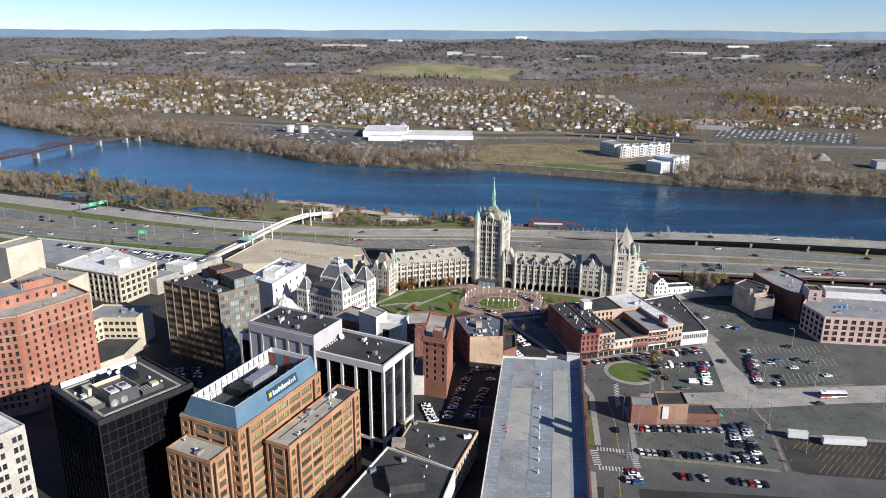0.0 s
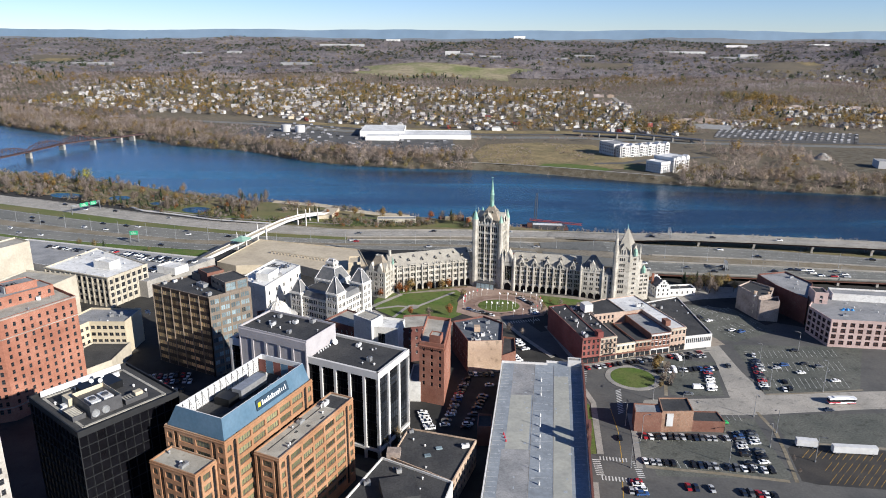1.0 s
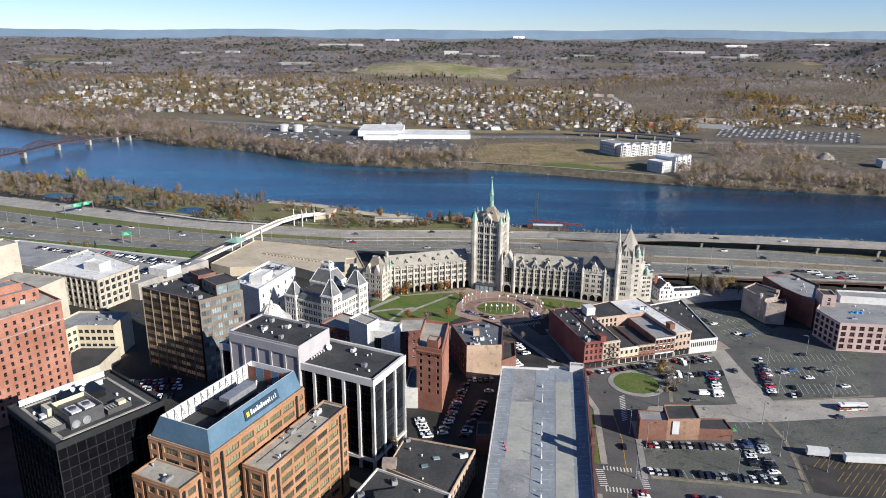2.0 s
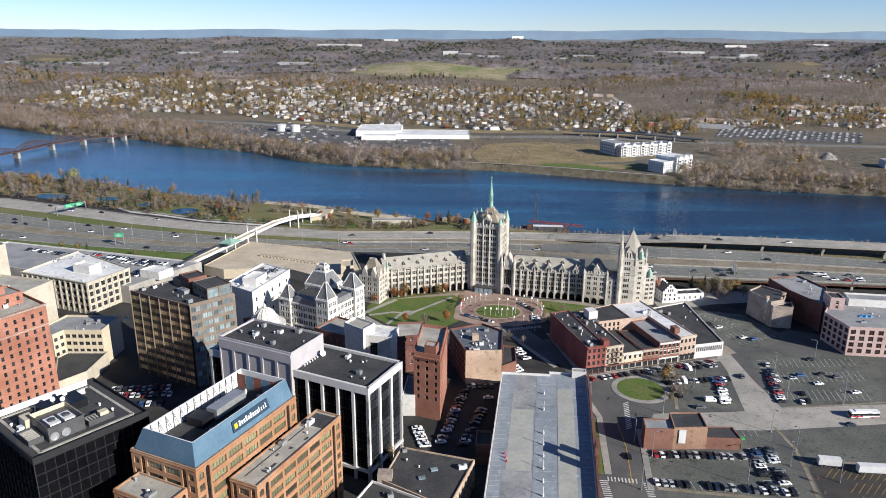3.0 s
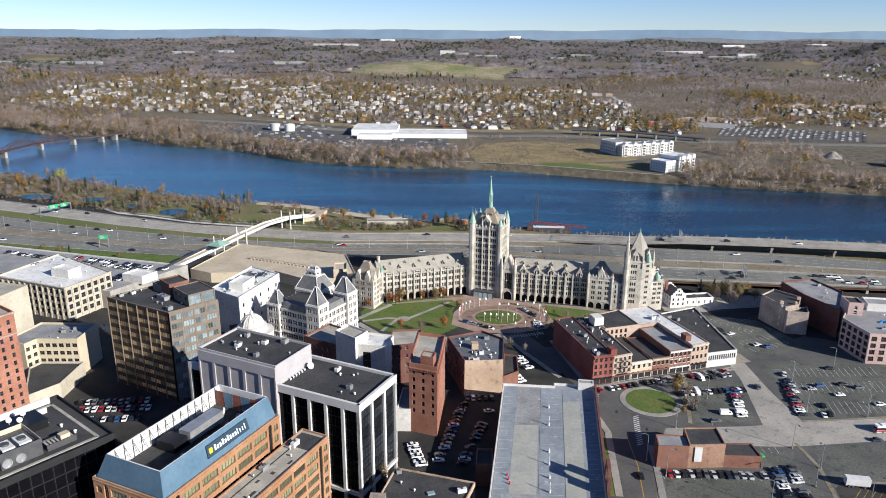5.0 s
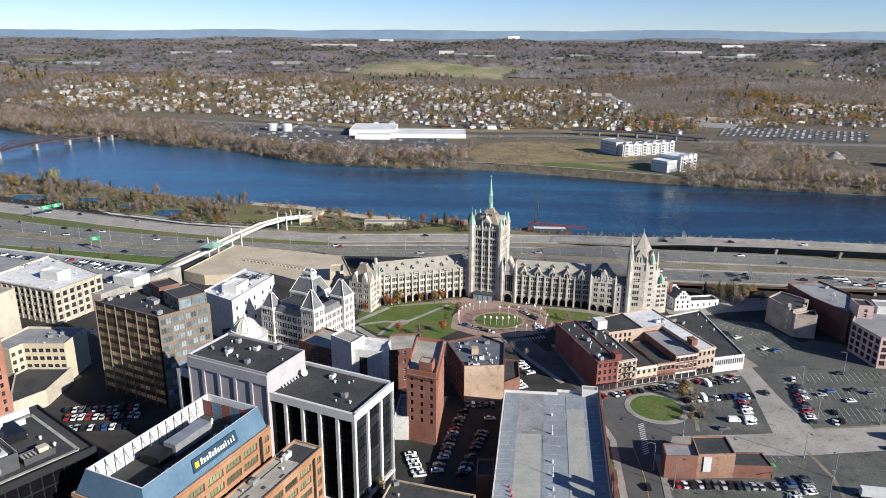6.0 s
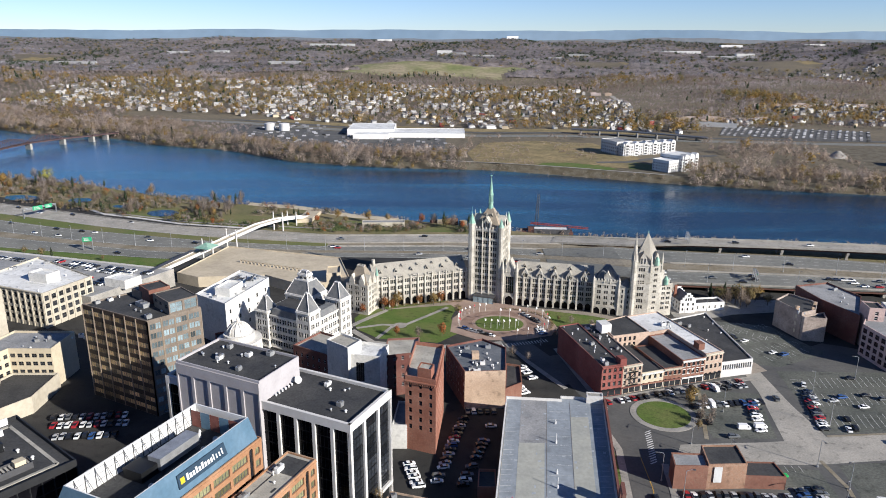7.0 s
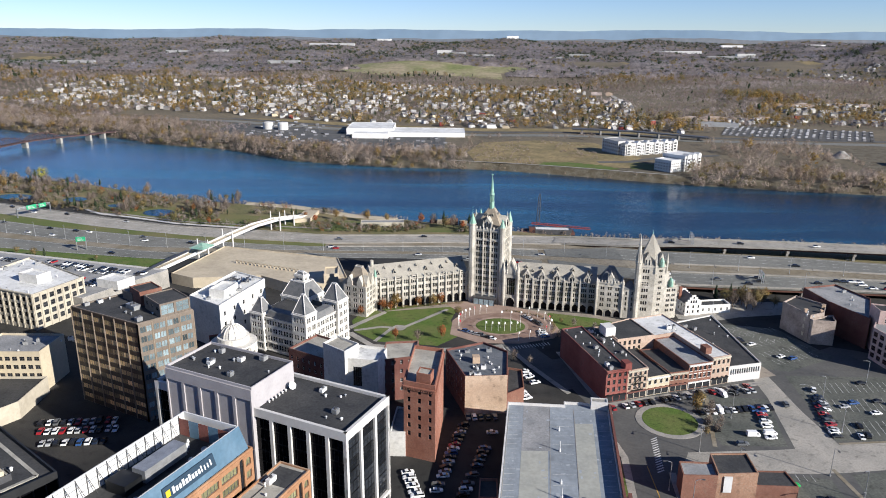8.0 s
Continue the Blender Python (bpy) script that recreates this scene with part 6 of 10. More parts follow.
for x, y, w, z in ((172.5, 414, 1.6, 15.9), (184.5, 421, 1.8, 15.6), (180.5, 414.6, 1.2, 15.2)):
    bm = bmesh.new()
    box(bm, x - w / 2, y - 0.6, 13.5, x + w / 2, y + 0.6, z)
    box(bm, x - w / 2 - 0.15, y - 0.75, z - 0.35, x + w / 2 + 0.15, y + 0.75, z - 0.1)
    single("chimney", bm, TAN_BRICK, "stubby tan brick chimney on the derelict roof", "chimney", group="derelict chimneys")
for k in range(4):
    p_ = Vector((167.3, 427.4)).lerp(Vector((172.6, 409.0)), 0.16 + 0.22 * k)
    for z in (2.5, 6.4, 10.2):
        bm = bmesh.new()
        box(bm, -0.55, -0.1, z, 0.55, 0.0, z + 1.8, Matrix.Translation((p_.x, p_.y, 0)) @ Matrix.Rotation(math.atan2(-18.4, 5.3), 4, "Z"))
        single("blocked_window", bm, CREAM_WALL if k == 3 else RUIN_WALL, "bricked-up window on the weathered stucco wall", "window", group="blocked windows")
building("brick_block", "long dark brick block with a pale worn roof", [(189, 425), (197.5, 402), (213, 430), (206, 452), (186, 446)], 15, DARK_BRICK, GREY_ROOF)
building("factory", "pink painted brick factory with rows of square windows", [(196.5, 372), (262, 366), (268, 404), (206, 410), (193.5, 392)], 14.8, PINK_WALL, GREY_ROOF,
         {0: (lambda W: window_grid(W, 15, 4, 2.5, 2.4, 0.9, 14.6), GLASS, ("grid", RUST_STEEL)), 4: (lambda W: window_grid(W, 5, 4, 2.7, 2.4, 0.9, 14.6), GLASS, ("grid", RUST_STEEL))})
# brick building in the car park
WORN_BRICK = brick_material("worn_orange_brick", (0.34, 0.2, 0.13), (0.27, 0.15, 0.1), (0.34, 0.26, 0.2), stain=0.4)
building("brick_hall", "brown brick hall with a blank wall", [(73, 281.5), (84.2, 281.5), (85, 289), (74, 289.5)], 8.6, BROWN_BRICK, GREY_ROOF, parapet=0.5)
building("brick_hall", "orange brick hall with one white panel", [(84.2, 281.5), (97.5, 282.5), (98, 294), (85.5, 293.5)], 9.2, WORN_BRICK, BLACK_ROOF, parapet=0.5)
building("brick_annexe", "low brick annexe with a dark flat roof", [(97.5, 282.5), (111, 282.2), (110.4, 291), (98, 291)], 4.6, BROWN_BRICK, BLACK_ROOF, parapet=0.4)

# ---- woods, built as loose twigs and leaves ----
TWIG = material("bare_twigs", (0.42, 0.345, 0.295), 1.0, 0.32, 0.02, 0.2, tint=(0.3, 0.23, 0.175), per_island=0.1, spec=0.1)
TWIG_PARK = material("park_twigs", (0.33, 0.28, 0.245), 1.0, 0.3, 0.04, 0.3, tint=(0.24, 0.19, 0.15), per_island=0.2, spec=0.1)
# far twigs paled, the farthest turned bluish: haze put into the base colour
TWIG_FAR = material("haze_paled_twigs", (0.42, 0.36, 0.345), 1.0, 0.35, 0.006, 0.05, tint=(0.24, 0.185, 0.155), per_island=0.06, spec=0.1)
TWIG_HAZY = material("haze_blued_twigs", (0.29, 0.275, 0.3), 1.0, 0.35, 0.004, 0.02, tint=(0.17, 0.155, 0.16), per_island=0.05, spec=0.1)
OCHRE = material("ochre_leaves", (0.32, 0.195, 0.06), 1.0, 0.3, 0.05, 0.5, tint=(0.27, 0.19, 0.08), per_island=0.15, spec=0.1)
RUST = material("rust_leaves", (0.42, 0.14, 0.06), 1.0, 0.3, 0.05, 0.5, tint=(0.28, 0.13, 0.05), per_island=0.4, spec=0.1)
FIR = material("evergreen_needles", (0.045, 0.065, 0.035), 1.0, 0.3, 0.1, 0.5, per_island=0.2, spec=0.1)
OLIVE = material("olive_leaves", (0.2, 0.17, 0.075), 1.0, 0.3, 0.05, 0.5, tint=(0.26, 0.19, 0.1), per_island=0.15, spec=0.1)
rng = np.random.default_rng(7)


def let_through(m, share):
    """Light also passes through fine twigs and thin leaves."""
    n, l = m.node_tree.nodes, m.node_tree.links
    b = n["Principled BSDF"]
    thin, mix = n.new("ShaderNodeBsdfTranslucent"), n.new("ShaderNodeMixShader")
    l.new(b.inputs["Base Color"].links[0].from_socket, thin.inputs["Color"])
    mix.inputs[0].default_value = share
    l.new(b.outputs[0], mix.inputs[1]), l.new(thin.outputs[0], mix.inputs[2])
    l.new(mix.outputs[0], n["Material Output"].inputs["Surface"])


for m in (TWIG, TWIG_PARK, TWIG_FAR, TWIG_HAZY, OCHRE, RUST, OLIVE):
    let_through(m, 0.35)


def canopy_material(name, colours, cell):
    """Bare woods from afar: each crown has its own tone, and whole stands lean to brown, grey or dark green."""
    m = bpy.data.materials.new(name)
    m.use_nodes = True
    n, l = m.node_tree.nodes, m.node_tree.links
    b = n["Principled BSDF"]
    b.inputs["Roughness"].default_value, b.inputs["Specular IOR Level"].default_value = 1.0, 0.0
    geo = n.new("ShaderNodeNewGeometry")
    stand, fine, crown = n.new("ShaderNodeTexNoise"), n.new("ShaderNodeTexNoise"), n.new("ShaderNodeTexVoronoi")
    for tex, size in ((stand, cell * 11), (fine, cell / 3), (crown, cell)):
        tex.inputs["Scale"].default_value = 1 / size
        l.new(geo.outputs["Position"], tex.inputs["Vector"])
    stand.inputs["Detail"].default_value = 5
    ramp = n.new("ShaderNodeValToRGB")
    l.new(stand.outputs[0], ramp.inputs[0])
    while len(ramp.color_ramp.elements) < len(colours):
        ramp.color_ramp.elements.new(0.5)
    for k, c in enumerate(colours):
        e = ramp.color_ramp.elements[k]
        e.position, e.color = 0.3 + 0.4 * k / (len(colours) - 1), (*c, 1)
    value = None
    for src, lo, hi in ((crown.outputs["Color"], 0.72, 1.25), (fine.outputs[0], 0.65, 1.3)):
        r = n.new("ShaderNodeMapRange")
        r.inputs[3].default_value, r.inputs[4].default_value = lo, hi
        l.new(src, r.inputs[0])
        if value is None:
            value = r.outputs[0]
        else:
            mu = n.new("ShaderNodeMath")
            mu.operation = "MULTIPLY"
            l.new(value, mu.inputs[0]), l.new(r.outputs[0], mu.inputs[1])
            value = mu.outputs[0]
    sc = n.new("ShaderNodeVectorMath")
    sc.operation = "SCALE"
    l.new(ramp.outputs[0], sc.inputs[0]), l.new(value, sc.inputs["Scale"])
    l.new(sc.outputs[0], b.inputs["Base Color"])
    return m


def canopy(y0, y1, dx, dy, cell, height, wooded, mat, label):
    """The closed roof of leafless woods seen from afar: a sheet of rounded crowns over the land."""
    xs_ = np.arange(-0.72 * y1 - 120, 0.72 * y1 + 120, dx)
    ys_ = np.arange(y0, y1, dy)
    verts, keep = [], []
    for y in ys_:
        for x in xs_:
            px, py = x + rng.uniform(-0.3, 0.3) * dx, y + rng.uniform(-0.3, 0.3) * dy
            inside_ = abs(x) < 0.72 * y + 120 and wooded(px, py)
            keep.append(inside_)
            z = land_z(px, py)
            if inside_:
                d = noise.voronoi((px / cell, py / cell, 0.5))[0][0]
                z += height * (0.45 + 0.55 * math.sqrt(max(0.0, 1 - (d / 0.75) ** 2)) + 0.35 * noise.noise((px / 70, py / 90, 2.2)))
            else:
                z -= 1.0
            verts.append((px, py, z))
    w = len(xs_)
    faces = [(i, i + 1, i + 1 + w, i + w) for j in range(len(ys_) - 1) for i in range(j * w, j * w + w - 1) if keep[i] + keep[i + 1] + keep[i + w] + keep[i + w + 1] > 1]
    me = bpy.data.meshes.new("far_woods")
    me.from_pydata(verts, [], faces)
    me.materials.append(mat)
    me.polygons.foreach_set("use_smooth", np.ones(len(faces), dtype=bool))
    return tagged(new("far_woods", me), label, "woods", kind="stuff")



def soup(verts, normals=None):
    """A mesh of loose triangles from an array of corners, n x 3 x 3; normals, n x 3, give each crown its rounded shading."""
    me = bpy.data.meshes.new("crown")
    k = len(verts)
    if normals is not None:
        facing = np.cross(verts[:, 1] - verts[:, 0], verts[:, 2] - verts[:, 0])
        turned = (facing * normals).sum(1) < 0
        verts = np.where(turned[:, None, None], verts[:, [0, 2, 1]], verts)
    me.vertices.add(3 * k), me.loops.add(3 * k), me.polygons.add(k)
    me.vertices.foreach_set("co", verts.astype(np.float32).ravel())
    me.loops.foreach_set("vertex_index", np.arange(3 * k, dtype=np.int32))
    me.polygons.foreach_set("loop_start", np.arange(0, 3 * k, 3, dtype=np.int32))
    me.update(calc_edges=True)
    if normals is not None:
        me.polygons.foreach_set("use_smooth", np.ones(k, dtype=bool))
        rounded = me.attributes.new("custom_normal", "FLOAT_VECTOR", "POINT")
        rounded.data.foreach_set("vector", np.repeat(normals, 3, 0).astype(np.float32).ravel())
        me.update()
    return me


def crowns(pos, h, per, spread=0.36, size=0.11, low=0.2, taper=0.0, rough=0.3, up=0.7, lift=0.35):
    """Leaves whose shading follows the crown: the corners, and for each leaf the direction of the crown's surface."""
    v = leaves(pos, h, per, spread, size, low, taper, rough, up)
    mid_z = np.repeat(pos[:, 2] + h * (low + 1) / 2, per)
    d = v.mean(1) - np.repeat(pos, per, 0)
    d[:, 2] = v[:, :, 2].mean(1) - mid_z
    hh = np.repeat(h, per)
    d[:, :2] /= (spread * hh)[:, None]
    d[:, 2] /= (1 - low) / 2 * hh
    d /= np.maximum(0.3, np.linalg.norm(d, axis=1))[:, None]
    d[:, 2] += lift
    d += 0.12 * rng.normal(size=d.shape)
    d /= np.linalg.norm(d, axis=1)[:, None]
    return v, d


def twigs(pos, h, per, spread=0.34, width=0.09, low=0.15):
    """Bare trees: slivers that rise and lean out from each trunk. pos: n x 3; h: n heights."""
    n = len(pos)
    base = np.repeat(pos, per, 0)
    hh = np.repeat(h, per)[:, None]
    a = rng.uniform(0, math.tau, n * per)
    out = np.stack([np.cos(a), np.sin(a), np.zeros(n * per)], 1)
    t = rng.uniform(low, 0.8, n * per)[:, None]
    r = spread * hh * rng.uniform(0.1, 1.0, n * per)[:, None] * np.sin(np.clip(t * 3.6, 0, math.pi))
    start = base + out * r * 0.55 + np.array([0, 0, 1.0]) * hh * t
    tip = start + out * r * 0.75 + np.array([0, 0, 1.0]) * hh * rng.uniform(0.1, 0.3, n * per)[:, None]
    side = np.stack([-np.sin(a + 0.6), np.cos(a + 0.6), rng.uniform(-0.3, 0.3, n * per)], 1) * hh * width
    return np.stack([start - side, start + side, tip], 1)


def leaves(pos, h, per, spread=0.36, size=0.11, low=0.2, taper=0.0, rough=0.3, up=0.7):
    """Crowns: small flakes, most of them lying along the surface of an uneven crown."""
    n = len(pos)
    base = np.repeat(pos, per, 0)
    hh = np.repeat(h, per)[:, None]
    d = rng.normal(size=(n * per, 3))
    d /= np.linalg.norm(d, axis=1)[:, None]
    rad = rng.uniform(0.35, 1.0, (n * per, 1)) ** 0.6
    lump = 0.75 + 0.35 * np.sin(d[:, :1] * 3.1 + base[:, :1]) * np.cos(d[:, 1:2] * 2.7 + base[:, 1:2])
    mid = low + (1 - low) / 2
    c = d * rad * lump
    zt = mid + c[:, 2:3] * (1 - low) / 2
    k = spread * (1 - taper * np.clip((zt - low) / (1 - low), 0, 1))
    p = base + np.concatenate([c[:, :2] * k * hh, zt * hh], 1)
    face = d + rough * rng.normal(size=(n * per, 3)) + np.array([0, 0, up])
    u = np.cross(face, rng.normal(size=(n * per, 3)))
    v = np.cross(face, u)
    u *= (size * hh) / np.linalg.norm(u, axis=1)[:, None]
    v *= (size * hh) / np.linalg.norm(v, axis=1)[:, None]
    return np.stack([p - (u + v) / 3, p + u * 0.85, p + v * 0.85], 1)


def stuff(name, verts, mat, label, category):
    me = soup(*verts) if isinstance(verts, tuple) else soup(verts)
    me.materials.append(mat)
    return tagged(new(name, me), label, category, kind="stuff")


ROADS_Y = ((-1800, 1750), (-900, 1440), (-544, 1335), (-395, 1295), (-206, 1205), (9, 1140), (180, 1150), (331, 1105), (620, 1075), (1800, 960))


def seat(points):
    return np.array([(x, y, land_z(x, y)) for x, y in points])


def clear_land(x, y):
    """Open ground beyond the river: roads, yards, the dry field, the lawns, the car park and the mown hill."""
    r = along(ROADS_Y, x)
    if -620 < x < 700 and r - 25 < y < r + (95 if x < 400 else 190):
        return True
    if 15 < x < 330 and y < 1110 and y > along(FAR_BANK, x) + 14:
        return True
    if -330 < x < 10 and along(FAR_BANK, x) + 75 < y < r + 95:
        return True
    if 470 < x < 640 and 880 < y < 1075:
        return True
    if mown(x, y) > 0:
        return True
    return ((x - 330) / 60) ** 2 + ((y - 1750) / 60) ** 2 < 1


def built_up(x, y):
    r = along(ROADS_Y, x)
    if -980 < x < 300 and r + 95 < y < 2080 - 0.1 * (x + 900) + 160 * noise.noise((x / 180, 5, 0)):
        return True
    if 0 < x < 345 and r + 95 < y < 1620:
        return True
    if 360 <= x < 560 and 1300 < y < 1370:
        return True
    if 600 < x < 1500 and 1320 < y < 1560:
        return True
    return 950 < x < 1420 and 2280 < y < 2620


# the wooded far bank
pts = []
for x in np.arange(-1150, 760, 7.0):
    fb = along(FAR_BANK, x)
    open_bank = 10 < x < 250
    depth = 10 if open_bank else (70 if x > 250 else (150 if x < -440 else 62))
    for d in np.arange(-2, depth, 8.0):
        if rng.random() < (0.5 if open_bank else 0.8):
            pts.append((x + rng.uniform(-3, 3), fb + d + rng.uniform(-3, 3), open_bank))
pos = seat([p[:2] for p in pts])
hts = np.where([p[2] for p in pts], rng.uniform(2, 6, len(pts)), rng.uniform(8, 19, len(pts)))
pick = rng.random(len(pts))
sel = pick < 0.76
stuff("bank_woods", crowns(pos[sel], hts[sel], 125, 0.46, 0.06, 0.0, rough=0.5, up=0.5), TWIG, "grey-brown bare riverside trees along the far bank", "woods")
sel = (pick >= 0.76) & (pick < 0.95)
stuff("bank_woods", crowns(pos[sel], hts[sel] * 0.8, 80, 0.4, 0.09), OLIVE, "olive and straw-coloured riverside bushes along the far bank", "woods")
sel = pick >= 0.95
stuff("bank_woods", crowns(pos[sel], hts[sel] * 0.8, 80, 0.4, 0.09), OCHRE, "ochre autumn trees along the far bank", "woods")

# low scrub over the dry field
pts = [(float(x), float(y)) for x, y in zip(rng.uniform(14, 215, 900), rng.uniform(900, 1090, 900)) if noise.noise((x / 45, y / 40, 6.1)) > -0.05 - (0.3 if x < 75 else 0) and not (90 < x < 240 and y < 940) and not (x > 175 and y > 950)]
stuff("scrub", crowns(seat(pts), rng.uniform(1.5, 4.0, len(pts)), 24, 0.8, 0.16, 0.0, rough=0.5, up=1.0), TWIG, "low brown scrub on the dry field", "scrub")

# closed woods behind the town and out over the plain
open_stand = lambda x, y: noise.noise((x / 310, y / 420, 9)) > -0.42
canopy(1330, 2420, 8.0, 9.0, 13.0, 7.5, lambda x, y: not clear_land(x, y) and not built_up(x, y) and y > along(ROADS_Y, x) + 100,
       canopy_material("woods_canopy", ((0.17, 0.125, 0.1), (0.33, 0.28, 0.265), (0.23, 0.175, 0.13), (0.38, 0.32, 0.3), (0.3, 0.24, 0.16)), 13.0), "grey-brown roof of bare November woods")
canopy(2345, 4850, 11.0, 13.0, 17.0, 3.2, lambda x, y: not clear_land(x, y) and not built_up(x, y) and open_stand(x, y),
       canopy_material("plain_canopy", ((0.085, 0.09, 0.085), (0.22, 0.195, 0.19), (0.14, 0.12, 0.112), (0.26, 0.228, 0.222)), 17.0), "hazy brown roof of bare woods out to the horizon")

# woods and garden trees up to the middle distance
pts = []
for y in np.arange(900, 2350, 11.5):
    step = 11.0 + (y - 900) * 0.003
    for x in np.arange(-0.72 * y - 150, 0.72 * y + 150, step):
        px, py = x + rng.uniform(-4, 4), y + rng.uniform(-4, 4)
        if py < along(FAR_BANK, px) + 40 or clear_land(px, py):
            continue
        town = built_up(px, py)
        if rng.random() < (0.58 if town else 0.6):
            pts.append((px, py, town))
pos = seat([p[:2] for p in pts])
town = np.array([p[2] for p in pts])
GROVES = ((545, 1340, 45, 90), (805, 1480, 70, 110), (640, 1720, 45, 90), (255, 1480, 40, 70))     # stands that keep their ochre leaves
pick = rng.random(len(pts))
warm = np.array([noise.noise((p[0] / 260, p[1] / 260, 1.7)) for p in pts])
dark = np.array([noise.noise((p[0] / 190, p[1] / 190, 14.3)) for p in pts]) - 0.12
auto = pick < np.where(town, 0.62 + 0.6 * warm, np.where(pos[:, 1] < 1120, 0.02, np.clip(0.09 + 0.6 * warm - 0.0001 * (pos[:, 1] - 1400), 0.0, 0.5)))
grove = np.array([min(((p[0] - a) / c) ** 2 + ((p[1] - b) / d) ** 2 for a, b, c, d in GROVES) < 1 for p in pts])
auto |= grove & (pick < 0.8)
fir = (~auto) & (pick > np.where(town, 0.94, 0.985 - 0.25 * np.clip(dark, 0, 0.4)))
bare = ~(auto | fir)
hts = np.where(town, rng.uniform(6, 14, len(pts)), rng.uniform(8, 15, len(pts)) * (1 + 0.6 * warm))
near = bare & (pos[:, 1] < 1120)
stuff("woods", crowns(pos[near], hts[near], 90, 0.55, 0.075, 0.1, rough=0.5, up=0.5), TWIG, "brown bare woods of the riverside flats", "woods")
bare &= ~near
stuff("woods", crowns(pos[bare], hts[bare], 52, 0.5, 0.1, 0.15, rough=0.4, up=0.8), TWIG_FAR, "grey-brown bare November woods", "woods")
half = auto & (rng.random(len(pts)) < 0.45)
stuff("autumn_trees", crowns(pos[half], hts[half] * 1.25, 60, 0.55, 0.115, 0.05), OCHRE, "ochre and yellow autumn trees among the houses", "trees")
half = auto & ~half
stuff("autumn_trees", crowns(pos[half], hts[half] * 1.25, 60, 0.55, 0.115, 0.05), OLIVE, "olive and straw-coloured trees among the houses", "trees")
stuff("evergreens", crowns(pos[fir], hts[fir] * 1.3, 32, 0.26, 0.15, 0.05, 0.85), FIR, "dark green firs among bare woods", "trees")

# single crowns that stand out of the plain
pts = []
for y in np.arange(2350, 4840, 22):
    for x in np.arange(-0.7 * y - 100, 0.7 * y + 100, 22):
        px, py = x + rng.uniform(-10, 10), y + rng.uniform(-10, 10)
        if not clear_land(px, py) and open_stand(px, py):
            pts.append((px, py))
pos = seat(pts)
pick = rng.random(len(pts))
hts = rng.uniform(8, 15, len(pts))
evg = np.array([noise.noise((p[0] / 420, p[1] / 300, 5.5)) for p in pts])
pick = np.clip(pick + np.where(evg > 0.3, 0.25, 0.0), 0, 1)
m1 = pick < 0.86
stuff("far_woods", crowns(pos[m1], hts[m1], 26, 0.7, 0.17, 0.1, rough=0.3, up=1.0, lift=0.6), TWIG_HAZY, "brown bare woods out to the horizon, haze put into their colour", "woods")
m1 = (pick >= 0.86) & (pick < 0.91)
stuff("far_woods", crowns(pos[m1], hts[m1] * 1.2, 30, 0.8, 0.22, 0.0, lift=0.7), OLIVE, "straw-coloured far woods", "woods")
m1 = pick >= 0.91
stuff("far_woods", crowns(pos[m1], hts[m1] * 1.2, 30, 0.8, 0.22, 0.0, lift=0.7), FIR, "dark green far woods", "woods")

# ---- across the river: houses, halls and roads ----
FAR_WHITE = material("white_siding", (0.66, 0.65, 0.63), 0.8, 0.1, 0.1, 1.0, per_object=0.25)
FAR_GREY = material("grey_siding", (0.42, 0.42, 0.42), 0.8, 0.1, 0.1, 1.0, per_object=0.2)
FAR_CREAM = material("cream_siding", (0.6, 0.5, 0.36), 0.8, 0.1, 0.1, 1.0, per_object=0.2)
FAR_RED = material("barn_red_siding", (0.3, 0.07, 0.06), 0.8, 0.1, 0.1, 1.0, per_object=0.2)
SHINGLE = material("asphalt_shingle", (0.16, 0.155, 0.155), 0.9, 0.2, 0.2, 1.0, per_object=0.4)
SHINGLE_PALE = material("pale_shingle", (0.4, 0.39, 0.38), 0.9, 0.2, 0.2, 1.0, per_object=0.3)


def far_house(w, d, h, rise_, wall, roof, label):
    """A small gabled house about its middle, with a porch and a few windows."""
    t = thing("house", label, "house", group="houses across the river")
    poly = [(-w / 2, -d / 2), (w / 2, -d / 2), (w / 2, d / 2), (-w / 2, d / 2)]
    bm = bmesh.new()
    prism(bm, poly, -2, h, top=False)
    for s in (-1, 1):
        v = [bm.verts.new(p) for p in ((s * w / 2, -d / 2, h), (s * w / 2, d / 2, h), (s * w / 2, 0, h + rise_))]
        bm.faces.new(v)
    box(bm, -w * 0.3, -d / 2 - 2.0, -1, w * 0.3, -d / 2, 2.6)
    part("wall", bm, wall, t)
    bm = bmesh.new()
    gable_roof(bm, poly, h - 0.2, h + rise_, 0.5)
    part("roof", bm, roof, t)
    t.scale = (0.8, 0.8, 0.85)
    return t


protos = [far_house(w, d, h, r, a, b, lab) for w, d, h, r, a, b, lab in (
    (8, 12, 5.6, 3.4, FAR_WHITE, SHINGLE, "white clapboard house with a dark gabled roof"),
    (7, 12, 6.0, 3.4, FAR_WHITE, SHINGLE_PALE, "tall white clapboard house with a pale roof"),
    (10, 11, 5.6, 2.6, FAR_GREY, SHINGLE, "grey clapboard house with a dark gabled roof"),
    (9, 12, 6.2, 3.0, FAR_CREAM, SHINGLE, "cream clapboard house with a dark gabled roof"),
    (8, 14, 8.0, 2.0, FAR_RED, SHINGLE, "barn-red clapboard house with a low roof"),
    (12, 18, 7.0, 1.5, FAR_WHITE, SHINGLE_PALE, "broad white house block with a low pale roof"))]
spots = []
